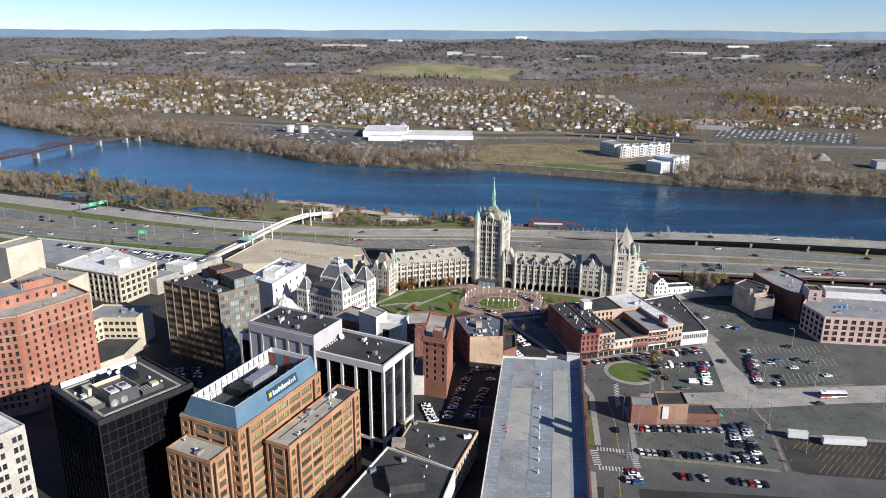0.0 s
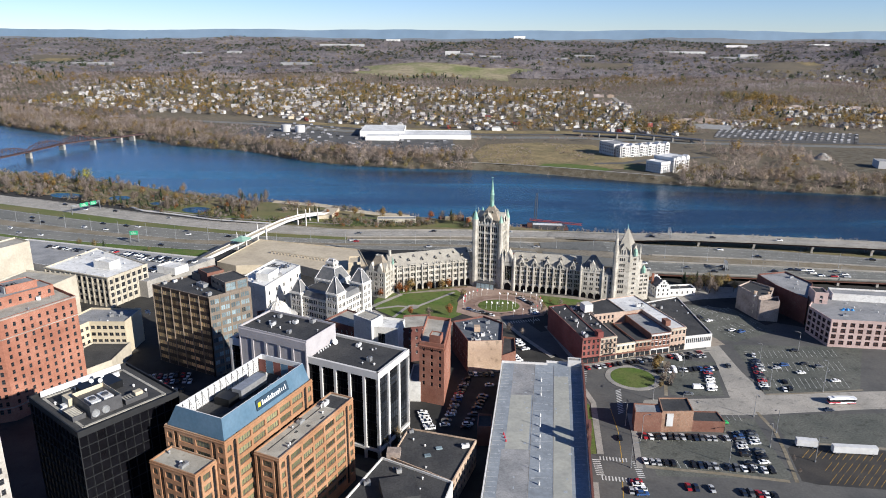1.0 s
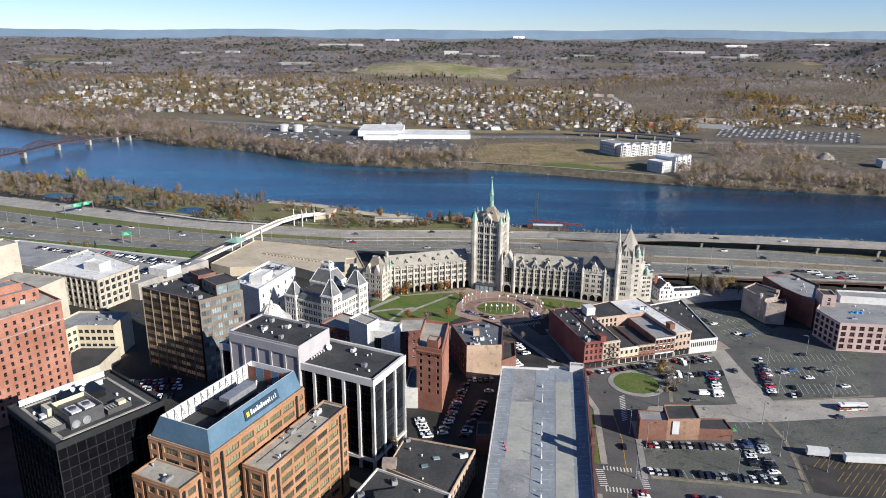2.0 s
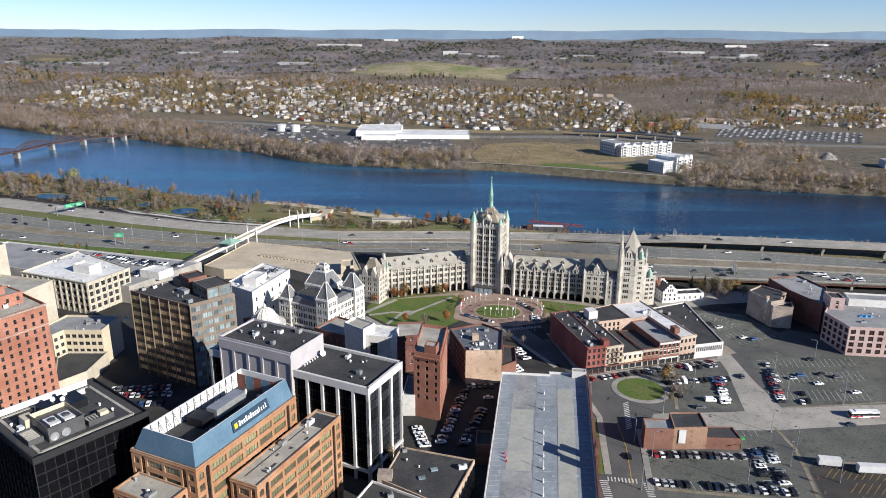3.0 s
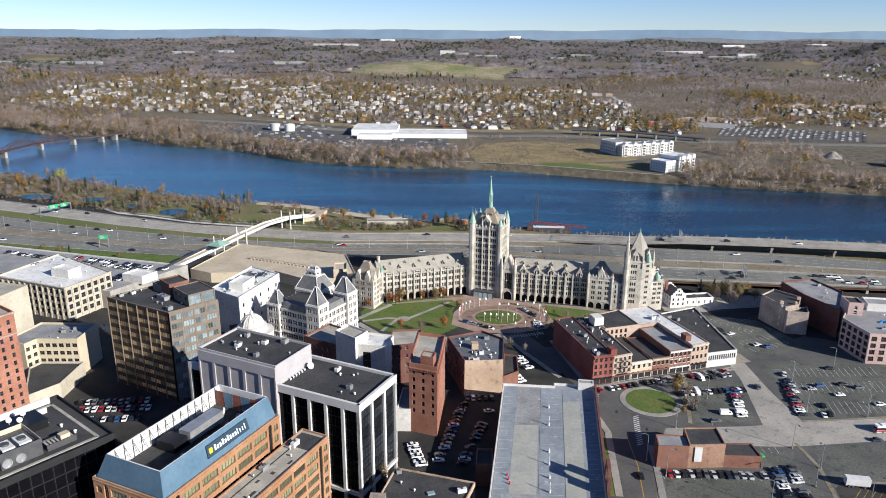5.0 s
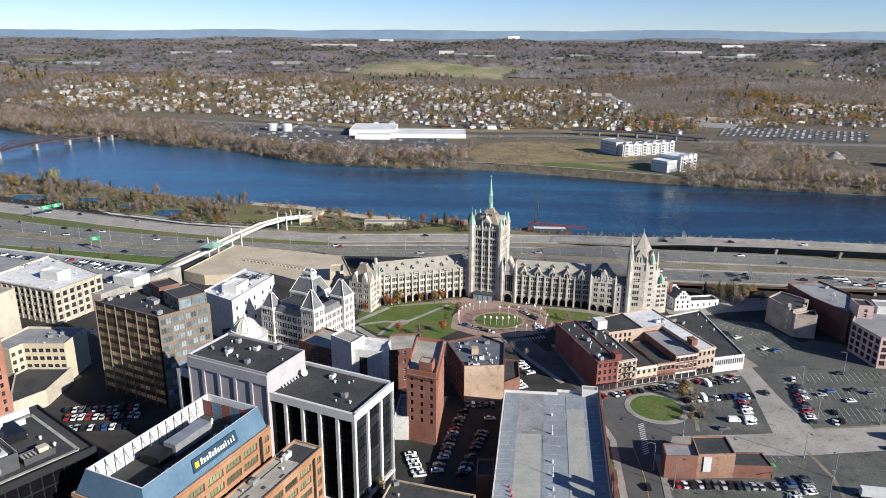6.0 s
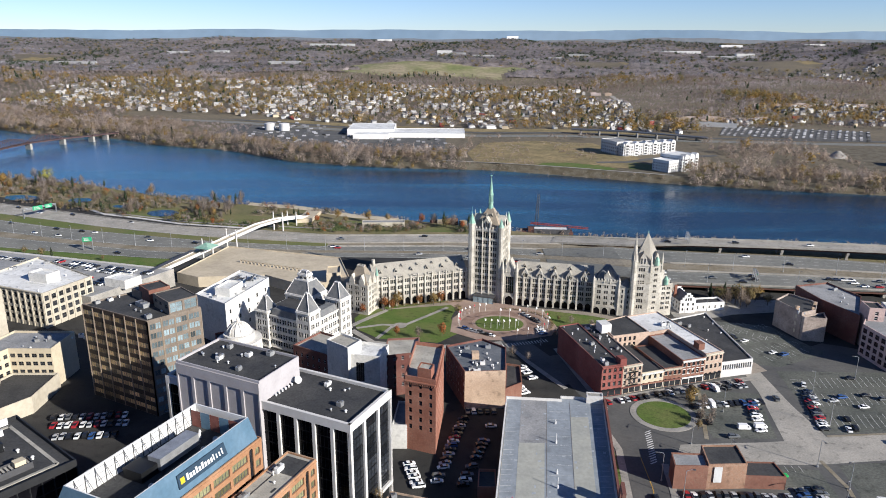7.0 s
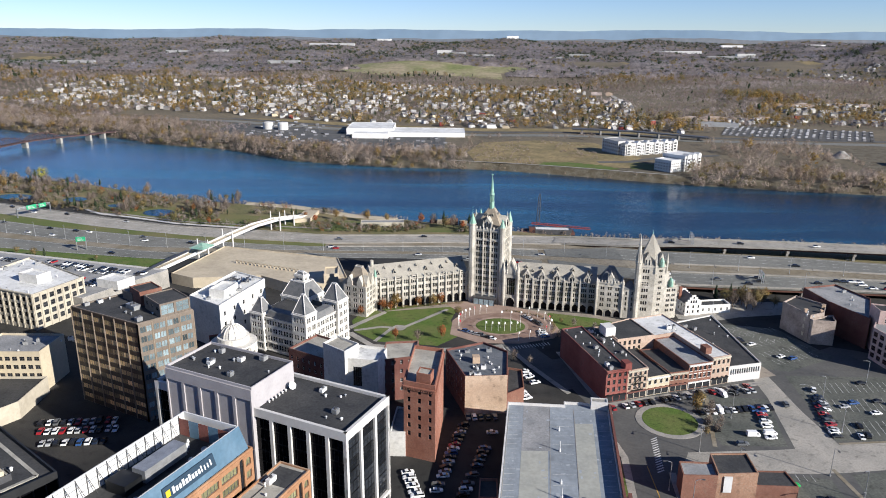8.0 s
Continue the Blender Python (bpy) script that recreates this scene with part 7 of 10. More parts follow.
for y in np.arange(1180, 2640, 23):
    for x in np.arange(-1000, 1500, 17):
        px, py = x + rng.uniform(-6, 6), y + rng.uniform(-7, 7)
        if not built_up(px, py) or clear_land(px, py):
            continue
        density = 0.44 + 0.8 * noise.noise((px / 70, py / 60, 2.2)) - 0.2 * max(0, (py - 1550) / 400)
        if rng.random() < density and abs(px) < 0.66 * py + 40:
            spots.append((px, py))
spots.sort(key=lambda p: p[1])
rest = bmesh.new()
for i, (x, y) in enumerate(spots):
    k = int(rng.choice(6, p=(0.36, 0.1, 0.26, 0.2, 0.04, 0.04)))
    turn = radians(float(rng.choice((12, 102)) + rng.uniform(-22, 22)))
    m = Matrix.Translation((x, y, land_z(x, y) - 0.2)) @ Matrix.Rotation(turn, 4, "Z")
    if i < 6:
        protos[i].matrix_basis = m @ Matrix.Diagonal((0.8, 0.8, 0.85, 1))
    elif i < 170:
        copy_thing(protos[k], m)
    else:
        w, d, h = float(rng.uniform(3, 4.3)), float(rng.uniform(4, 6)), float(rng.uniform(4.5, 6))
        box(rest, -w, -d, -2, w, d, h, m)
        c = [m @ Vector(p) for p in ((-w - 0.4, -d, h), (w + 0.4, -d, h), (w + 0.4, d, h), (-w - 0.4, d, h), (0, -d, h + 2.8), (0, d, h + 2.8))]
        v = [rest.verts.new(p) for p in c]
        for f in ((1, 2, 5, 4), (3, 0, 4, 5), (0, 1, 4), (2, 3, 5)):
            rest.faces.new([v[q] for q in f]).material_index = 1 + i % 2
SPECK = material("distant_siding", (0.42, 0.4, 0.375), 0.8, 0.1, 0.1, 1.0, per_island=0.6)
tagged(new("far_houses", mesh_of(rest, "far_houses", [SPECK, SHINGLE, SHINGLE_PALE])), "many small white and grey houses on the far slope", "houses", kind="stuff")


def hall(name, label, x, y, w, d, h, turn, wall, roof, category="warehouse", cols=0, rows=0):
    """A long flat building about the middle of its near side."""
    z = land_z(x, y) if y > 700 else 0
    c, s = math.cos(radians(turn)), math.sin(radians(turn))
    poly = [(x + c * a - s * b, y + s * a + c * b) for a, b in ((-w / 2, 0), (w / 2, 0), (w / 2, d), (-w / 2, d))]
    spec = {0: (lambda W: window_grid(W, cols, rows, W / cols * 0.5, h / rows * 0.55, 0.8, h), GLASS, ("plain", WHITE_METAL)),
            1: (lambda W: window_grid(W, max(1, int(cols * d / w)), rows, W / max(1, int(cols * d / w)) * 0.5, h / rows * 0.55, 0.8, h), GLASS, ("plain", WHITE_METAL)),
            3: (lambda W: window_grid(W, max(1, int(cols * d / w)), rows, W / max(1, int(cols * d / w)) * 0.5, h / rows * 0.55, 0.8, h), GLASS, ("plain", WHITE_METAL))} if cols else {}
    return building(name, label, poly, z + h, wall, roof, spec, z0=z - 2, parapet=0.5, category=category)


hall("warehouse", "long low white warehouse beside the river road", -52, 1130, 120, 60, 6, 1, FAR_WHITE, WHITE_ROOF)
hall("warehouse", "long white warehouse with a stepped roof", -135, 1150, 70, 80, 9, 2, FAR_WHITE, WHITE_ROOF)
hall("warehouse", "low pale warehouse at the river road", -130, 1110, 52, 24, 7, 0, FAR_WHITE, WHITE_ROOF)
for x, y in ((-303, 1206), (-278, 1200)):
    bm = bmesh.new()
    cone(bm, x, y, 0.5, 12, 8.0, 8.0, 24)
    cone(bm, x, y, 12, 13.2, 8.0, 0.4, 24)
    single("storage_tank", bm, FAR_WHITE, "round white storage tank", "tank", group="storage tanks")
hall("apartment_building", "long white four-storey apartment building with rows of windows", 245, 990, 82, 18, 15, 24, FAR_WHITE, GREY_ROOF, "apartment building", 22, 4)
hall("apartment_building", "white apartment wing with a raised stair hall", 211, 985, 24, 34, 17, 24, FAR_WHITE, GREY_ROOF, "apartment building", 6, 4)
hall("apartment_building", "white five-storey apartment building with balconies by the river", 262, 878, 30, 30, 17, 38, FAR_WHITE, WHITE_ROOF, "apartment building", 7, 5)
hall("apartment_building", "white apartment wing stepping down to the river", 240, 866, 18, 22, 13, 38, FAR_WHITE, WHITE_ROOF, "apartment building", 5, 4)
def gabled_bay(x, y, turn, h, w, label):
    """A bay of the apartment front with its own small gable, a dark balcony recess and a rail on each floor."""
    m = Matrix.Translation((x, y, land_z(x, y))) @ Matrix.Rotation(radians(turn), 4, "Z")
    t = thing("apartment_bay", label, "apartment building", group="apartment bays")
    bm = bmesh.new()
    box(bm, -w / 2, -1.2, -1, w / 2, 0, h, m)
    v = [bm.verts.new(m @ Vector(p)) for p in ((-w / 2 - 0.4, -1.5, h), (w / 2 + 0.4, -1.5, h), (0, -1.5, h + w * 0.42), (-w / 2 - 0.4, 6, h), (w / 2 + 0.4, 6, h), (0, 6, h + w * 0.42))]
    for f in ((0, 1, 2), (0, 2, 5, 3), (1, 4, 5, 2)):
        bm.faces.new([v[k] for k in f])
    part("wall", bm, FAR_WHITE, t)
    for k in range(int(h / 3.6)):
        bm = bmesh.new()
        box(bm, -w * 0.34, -1.25, 0.9 + 3.6 * k, w * 0.34, -1.16, 3.0 + 3.6 * k, m)
        part("balcony_door", bm, GLASS, t)
    return t


for k in range(6):
    c_, s_ = math.cos(radians(24)), math.sin(radians(24))
    a = -36 + 14.4 * k
    gabled_bay(245 + c_ * a, 990 + s_ * a, 24, 15.5, 6.0, "white gabled bay of a riverside apartment building")
for k in range(3):
    c_, s_ = math.cos(radians(38)), math.sin(radians(38))
    a = -10 + 10 * k
    gabled_bay(262 + c_ * a, 878 + s_ * a, 38, 17.5, 5.0, "white gabled bay of the apartment building by the river")
for x, y, w, d, h in ((-605, 2568, 105, 30, 10), (-655, 3832, 230, 24, 9), (-66, 3150, 60, 40, 24), (-6, 3085, 55, 30, 8), (1005, 3560, 260, 30, 9),
                      (1140, 3180, 200, 40, 9), (1215, 3230, 75, 30, 20), (-1500, 2800, 250, 18, 9), (326, 4690, 70, 30, 26), (400, 3140, 60, 30, 12),
                      (90, 3020, 90, 25, 9), (300, 3060, 80, 25, 9), (1527, 4260, 120, 30, 16), (2080, 4440, 110, 30, 14), (-1195, 3158, 90, 20, 9),
                      (-1556, 3471, 60, 20, 9), (-1640, 2690, 120, 18, 9), (-450, 4430, 80, 30, 14), (-1010, 3160, 60, 20, 10), (520, 3300, 90, 24, 10)):
    hall("hall", "long white hall far across the plain", x, y, w, d, h * 0.6 + 4.5, float(rng.uniform(-6, 6)), FAR_WHITE if h > 12 else FAR_GREY, WHITE_ROOF if h > 12 else GREY_ROOF)
hall("station", "low grey station building by the car park", 430, 1290, 70, 14, 6, -18, FAR_GREY, GREY_ROOF, "station")
hall("plant_building", "grey industrial shed by the riverside yard", 545, 905, 60, 22, 9, -10, FAR_GREY, GREY_ROOF)

# roads, yards and fields over there
r_line = [(x, along(ROADS_Y, x)) for x in range(-620, 701, 60)]
ribbon("road", [(x, y + 12) for x, y in r_line], 24, HIGHWAY, "grey main road beyond the river", 1.35)
ribbon("road", [(x, y + 48) for x, y in r_line], 16, ROAD, "railway land and service road beyond the river", 1.3)
band("verge", [(x, y + 96) for x, y in r_line[:17]], [(x, y + 60) for x, y in r_line[:17]], FIELD, "dry grass verge beyond the river road", 1.2, category="verge")
band("yard", [(x, y - 6) for x, y in r_line[4:11]], [(x, along(FAR_BANK, x) + 70) for x, y in r_line[4:11]], ROAD, "grey gravel yard with parked trucks", 1.15, category="yard")
sheet("field", [(18, 925), (120, 890), (200, 888), (225, 960), (190, 1085), (110, 1105), (30, 1080), (10, 990)], FIELD, "tan dry grass field above the river", 1.25, "field")
sheet("lawn", [(92, 905), (128, 890), (166, 872), (182, 882), (165, 905), (130, 922), (100, 920)], LAWN, "green mown lawn by the river path", 1.32, "lawn")
sheet("lawn", [(195, 885), (224, 872), (235, 900), (205, 940)], GRASS, "grass below the apartment building", 1.3, "lawn")
ribbon("path", [(-20, 930), (60, 912), (122, 892), (180, 868), (235, 846)], 4, CONCRETE, "pale river path along the far bank", 1.36, "path")
ribbon("road", [(165, 925), (205, 930), (245, 960), (330, 985)], 12, ROAD, "grey access road of the apartment buildings", 1.34)
sheet("parking_lot", [(400, 1180), (600, 1120), (660, 1235), (450, 1300)], ROAD, "large grey car park full of cars", 1.4, "car park")
sheet("yard", [(470, 880), (640, 850), (640, 1060), (480, 1060)], BANK, "bare riverside yard with gravel heaps", 1.2, "yard")
ribbon("road", [(300, 1230), (320, 1420), (345, 1640), (360, 1800)], 11, PALE_ROAD, "pale street climbing through the houses", 4, zs=[land_z(*p) + 0.6 for p in ((300, 1230), (320, 1420), (345, 1640), (360, 1800))])
over = thing("overpass", "dark steel road overpass beyond the river", "overpass", kind="structure")
o_line = [(175, 1190), (260, 1165), (360, 1115)]
ribbon("deck", o_line, 12, DARK_STEEL, "", thick=1.8, zs=[9, 9, 7], parent=over)
for i in range(7):
    p = Vector(o_line[0]).lerp(Vector(o_line[2]), (i + 0.5) / 7)
    bm = bmesh.new()
    box(bm, p.x - 1, p.y - 4, 0.5, p.x + 1, p.y + 4, 7)
    part("pier", bm, CONCRETE, over)
# a carpet of parked cars too far to pick apart, and gravel heaps
bm = bmesh.new()
for i in range(14):
    for k in range(22):
        p = Vector((405, 1186)).lerp(Vector((455, 1296)), i / 13).lerp(Vector((598, 1126)).lerp(Vector((655, 1232)), i / 13), k / 21)
        p = p + Vector((float(rng.uniform(-0.5, 0.5)), float(rng.uniform(-0.4, 0.4))))
        if rng.random() < 0.72:
            box(bm, p.x - 2.1, p.y - 0.9, land_z(p.x, p.y) + 0.6, p.x + 2.1, p.y + 0.9, land_z(p.x, p.y) + 1.9)
CAR_SPECK = material("distant_car_paint", (0.24, 0.24, 0.25), 0.6, 0.1, 0.5, 1.0, per_island=0.95, spec=0.3)
for i in range(170):
    x = float(rng.uniform(-330, 0))
    y = float(rng.uniform(along(FAR_BANK, x) + 80, along(ROADS_Y, x) + 70))
    box(bm, x - 2.5, y - 1.2, 1.1, x + 2.5, y + 1.2, 3.0)
tagged(new("parked_cars", mesh_of(bm, "parked_cars", CAR_SPECK)), "many parked cars in the yards beyond the river", "cars", kind="stuff")
for x, y, r in ((392, 838, 9), (520, 850, 8), (505, 835, 6), (480, 980, 13)):
    bm = bmesh.new()
    cone(bm, x, y, 0.5, r * 0.7, r, r * 0.2, 14)
    single("gravel_mound", bm, CONCRETE, "pale cone-shaped gravel heap", "gravel heap", group="gravel heaps")

# railway truss bridge
BRIDGE_STEEL = material("old_bridge_steel", (0.085, 0.05, 0.048), 0.8, 0.3, 0.2, 2.0)
rail = thing("railway_bridge", "rust-brown steel truss railway bridge on stone piers", "bridge")
piers = [(-640, 820), (-610, 895), (-598, 961), (-592, 1034), (-570, 1080), (-543, 1110), (-533, 1132), (-519, 1146)]
pts_ = [Vector(p) for p in piers]
for p in pts_[:-1]:
    bm = bmesh.new()
    d = Vector((-0.93, 0.36))
    box(bm, -5, -1.7, -9, 5, 1.7, 1.6, Matrix.Translation((p.x, p.y, 0)) @ Matrix.Rotation(radians(-22), 4, "Z"))
    part("pier", bm, CONCRETE, rail)
for a, b in zip(pts_, pts_[1:]):
    d = (b - a).normalized()
    s = Vector((-d.y, d.x)) * 4
    bm = bmesh.new()
    beam(bm, (*a, 2.6), (*b, 2.6), 7.0, 1.6)
    if (b - a).length > 45:
        n_b = 10
        for side in (s, -s):
            top = []
            for k in range(n_b + 1):
                q = a.lerp(b, k / n_b) + side
                hgt = 3.2 + 8.5 * math.sin(math.pi * k / n_b) ** 0.7
                top.append((q, hgt))
                beam(bm, (*q, 3), (*q, hgt), 0.5)
            for (q0, h0), (q1, h1) in zip(top, top[1:]):
                beam(bm, (*q0, h0), (*q1, h1), 0.7)
                beam(bm, (*q0, h0), (*q1, 3), 0.35)
        for k in range(2, n_b - 1):
            q = a.lerp(b, k / n_b)
            hgt = 3.2 + 8.5 * math.sin(math.pi * k / n_b) ** 0.7
            beam(bm, (*(q + s), hgt), (*(q - s), hgt), 0.4)
    part("span", bm, BRIDGE_STEEL, rail)

# ---- the granite building with mansard towers ----
gr = thing("granite_building", "ornate pale granite building with slate mansard towers and a dome", "civic building")


def granite_block(poly, z1, cols, rows, v0, faces=(0, 3), w=1.1, h=2.1, z0=0.0, per=1):
    bm = bmesh.new()
    for i in range(4):
        p, q = poly[i], poly[(i + 1) % 4]
        W = (Vector(q) - Vector(p)).length
        n = max(1, round(cols * W / (Vector(poly[0]) - Vector(poly[1])).length)) if i not in (0,) else cols
        wins = window_grid(W, n, rows, w, h, v0, z1 - z0 - 0.8, mu=0.6, per=per, gap=0.3) if i in faces else []
        facade(bm, p, q, z0, z1, wins, gr, GLASS, ("sash", GRANITE), 0.35)
        d = (Vector(q) - Vector(p)).normalized()
        nn = Vector((d.y, -d.x)) * 0.2
        for z in (z1 - 0.3, z0 + v0 - 0.3, z0 + v0 + (z1 - z0 - 0.8 - v0) / rows):
            beam(bm, (*(Vector(p) + nn), z), (*(Vector(q) + nn), z), 0.6, 0.45)
    part("wall", bm, GRANITE, gr)


def mansard(poly, z0, z1, d, mat=None, cap=True):
    bm = bmesh.new()
    up = inset(poly, d)
    prism(bm, inset(poly, 0.2), z0, z1, shrink=up)
    part("mansard", bm, mat or GREY_SLATE, gr)
    bm = bmesh.new()
    lo = inset(poly, 0.2)
    for i in range(len(poly)):
        beam(bm, (*lo[i], z0 + 0.1), (*up[i], z1 + 0.1), 0.35)
        beam(bm, (*up[i], z1 + 0.1), (*up[(i + 1) % len(poly)], z1 + 0.1), 0.5)
        beam(bm, (*lo[i], z0 + 0.1), (*lo[(i + 1) % len(poly)], z0 + 0.1), 0.7)
    part("ridge_trim", bm, WHITE_STONE, gr)


GA = 62.0    # direction of the sunny side
G0 = (-69.5, 378.5)
body = quad_plan(G0, GA, 28, 31)
granite_block(body, 17.5, 8, 4, 1.0, (0, 3), 1.15, 2.5, per=2)
bm = bmesh.new()
bm.faces.new([bm.verts.new((x, y, 17.6)) for x, y in body])
part("roof", bm, BLACK_ROOF, gr)
for lead_, st_, al, bk, z, top in ((-1.5, -1.5, 8, 8, 23.0, 31.5), (22, -1.5, 8.5, 9.5, 22.0, 29.5), (-1.5, 24.5, 7.5, 8, 18.8, 25.5)):
    t_ = quad_plan(G0, GA, al, bk, lead_, st_)
    granite_block(t_, z, 2, 5, 1.0, (0, 3), 1.0, 2.5, per=2)
    mansard(t_, z, top, min(al, bk) / 2 - 0.6)
for seg in (quad_plan(G0, GA, 15, 6, 6.5, 0), quad_plan(G0, GA, 6, 17, 0, 6.5)):
    bm = bmesh.new()
    prism(bm, seg, 17.5, 20.5, shrink=inset(seg, 0.8))
    part("mansard", bm, GREY_SLATE, gr)
big = quad_plan(G0, GA, 14, 16, 22, 18)
granite_block(big, 19.5, 4, 4, 2, (0, 3), 1.2, 2.4)
mansard(big, 19.5, 26.5, 3.6)
t2 = quad_plan(G0, GA, 4, 6, 27, 23)
granite_block(t2, 29.5, 1, 1, 0.4, (0, 3), 1.8, 1.8, z0=26.5)
mansard(t2, 29.5, 31.0, 1.4)
# white marble dome beside it
db = thing("domed_bank", "white marble bank with a ribbed dome", "bank building")
bm = bmesh.new()
cx, cy = -101.5, 374.5
prism(bm, disc(cx, cy, 9.5, 24), 0, 11.5)
prism(bm, disc(cx, cy, 7.0, 24), 11.5, 14.5)
part("wall", bm, GRANITE, db)
for k in range(16):
    a_ = k * math.tau / 16
    bm = bmesh.new()
    cone(bm, cx + 9.8 * math.cos(a_), cy + 9.8 * math.sin(a_), 1, 10.6, 0.5, 0.42, 8)
    part("column", bm, GRANITE, db)
    bm = bmesh.new()
    b_ = a_ + math.tau / 32
    m = Matrix.Translation((cx + 9.42 * math.cos(b_), cy + 9.42 * math.sin(b_), 0)) @ Matrix.Rotation(b_, 4, "Z")
    box(bm, 0, -0.75, 3.0, 0.16, 0.75, 7.6, m)
    part("window", bm, GLASS, db)
bm = bmesh.new()
cone(bm, cx, cy, 10.6, 11.6, 10.3, 10.3, 24)
part("cornice", bm, GRANITE, db)
bm = bmesh.new()
prev_r, prev_z = 5.6, 14.0
for k in range(1, 9):
    a_ = k / 8 * math.pi / 2
    r_, z_ = max(0.3, 5.6 * math.cos(a_)), 14.0 + 5.6 * math.sin(a_)
    cone(bm, cx, cy, prev_z, z_, prev_r, r_, 24)
    prev_r, prev_z = r_, z_
for k in range(12):
    t_ = k * math.tau / 12
    for j in range(6):
        a0, a1 = j / 6 * math.pi / 2, (j + 1) / 6 * math.pi / 2
        f_ = lambda a: (cx + 5.7 * math.cos(a) * math.cos(t_), cy + 5.7 * math.cos(a) * math.sin(t_), 14.0 + 5.7 * math.sin(a))
        beam(bm, f_(a0), f_(a1), 0.4)
part("dome", bm, GRANITE, db, "white ribbed dome")
bm = bmesh.new()
cone(bm, cx, cy, 19.4, 20.8, 0.9, 0.8, 8)
cone(bm, cx, cy, 20.8, 22.4, 1.0, 0.1, 8)
part("lantern", bm, GRANITE, db)
building("bank_hall", "", [(-112, 366), (-106, 356), (-92, 362), (-93, 372), (-104, 380)], 10, GRANITE, BLACK_ROOF, {0: (lambda W: window_grid(W, 3, 2, 1.4, 2.6, 1, 9), GLASS, SASH), 1: (lambda W: window_grid(W, 4, 2, 1.4, 2.6, 1, 9), GLASS, SASH)}, parent=db)
building("shop", "low orange brick shop behind the bank", [(-113, 376), (-105, 381), (-109, 390), (-117, 386)], 8, TOWER_BRICK, BLACK_ROOF)

# ---- concrete deck, footbridge and the motorway's furniture ----
pdk = building("bus_deck", "wide pale concrete bus deck with a low parapet", [(-173, 482), (-157, 474), (-118, 480), (-92, 463), (-68, 470), (-66, 478), (-78, 517), (-159, 540)], 6.0, CONCRETE, CONCRETE, parapet=0.6, category="deck")
CONC_PALE = material("pale_slab", (0.5, 0.43, 0.32), 0.9, 0.15, 0.06, 0.6, tint=(0.42, 0.36, 0.27), stain=0.2)
for o in pdk.children:
    o.data.materials[0] = CONC_PALE
building("stair_house", "pale concrete stair house on the deck", [(-78, 468), (-70, 470), (-72, 484), (-80, 482)], 11, CONC_PALE, CONC_PALE, z0=0)
bm = bmesh.new()
for k in range(17):
    p = Vector((-140, 505)).lerp(Vector((-98, 489)), k / 16)
    box(bm, p.x - 0.5, p.y - 0.2, 6, p.x + 0.5, p.y + 0.2, 7.6)
ribbon_bm(bm, [(-141, 505.4), (-97, 488.6)], 0.8, 8.0, thick=0.4)
part("balustrade", bm, CONC_PALE, pdk)
fb = thing("footbridge", "white footbridge with lantern pylons arching over the motorway", "footbridge")
BR = ((-186, 470, 8.5), (-176, 500, 9.0), (-168, 524, 9.6), (-160, 550, 10.2), (-150, 582, 10.2), (-141, 606, 8.5), (-134, 622, 6.0), (-128, 640, 2.5), (-124, 652, 0.2))
ribbon("deck", [p[:2] for p in BR], 6.0, CONC_PALE, "", thick=0.9, zs=[p[2] for p in BR], parent=fb)
for off in (-3.0, 3.0):
    bm = bmesh.new()
    pts_ = [Vector(p[:2]) for p in BR]
    side = []
    for i, p in enumerate(pts_):
        d = (pts_[min(i + 1, len(pts_) - 1)] - pts_[max(i - 1, 0)]).normalized()
        side.append(p + Vector((-d.y, d.x)) * off)
    ribbon_bm(bm, side, 0.35, 0, 0, 2.0, [p[2] + 1.2 for p in BR])
    part("parapet", bm, WHITE_STONE, fb)
for k, h in ((2, 9), (3, 8), (5, 9), (6, 8)):
    x, y, z = BR[k]
    for off in (-4.2, 4.2):
        bm = bmesh.new()
        cone(bm, x + off * 0.93, y - off * 0.36, -0.2, z + 2.0, 0.6, 0.5, 8)
        cone(bm, x + off * 0.93, y - off * 0.36, z + 2.0, z + h * 0.6, 0.5, 0.3, 8)
        cone(bm, x + off * 0.93, y - off * 0.36, z + h * 0.6, z + h * 0.75, 0.45, 0.0, 8)
        part("pylon", bm, WHITE_STONE, fb)
bm = bmesh.new()
pyramid(bm, [(-173, 512), (-162, 508), (-158, 520), (-169, 524)], 13.2, (-165.5, 516, 16))
part("pavilion_roof", bm, COPPER, fb, "grey-green pyramid roof over the stair")
bm = bmesh.new()
prism(bm, [(-132, 628), (-120, 632), (-118, 660), (-130, 658)], -0.2, 3.0)
part("abutment", bm, CONC_PALE, fb)
# covered walk on the deck edge
bm = bmesh.new()
ribbon_bm(bm, [(-187, 466), (-178, 492), (-172, 508)], 3.0, 11.5, thick=0.4, zs=[10.5, 12, 13])
part("canopy", bm, DARK_STEEL, fb, "dark canopy over the bridge stair")


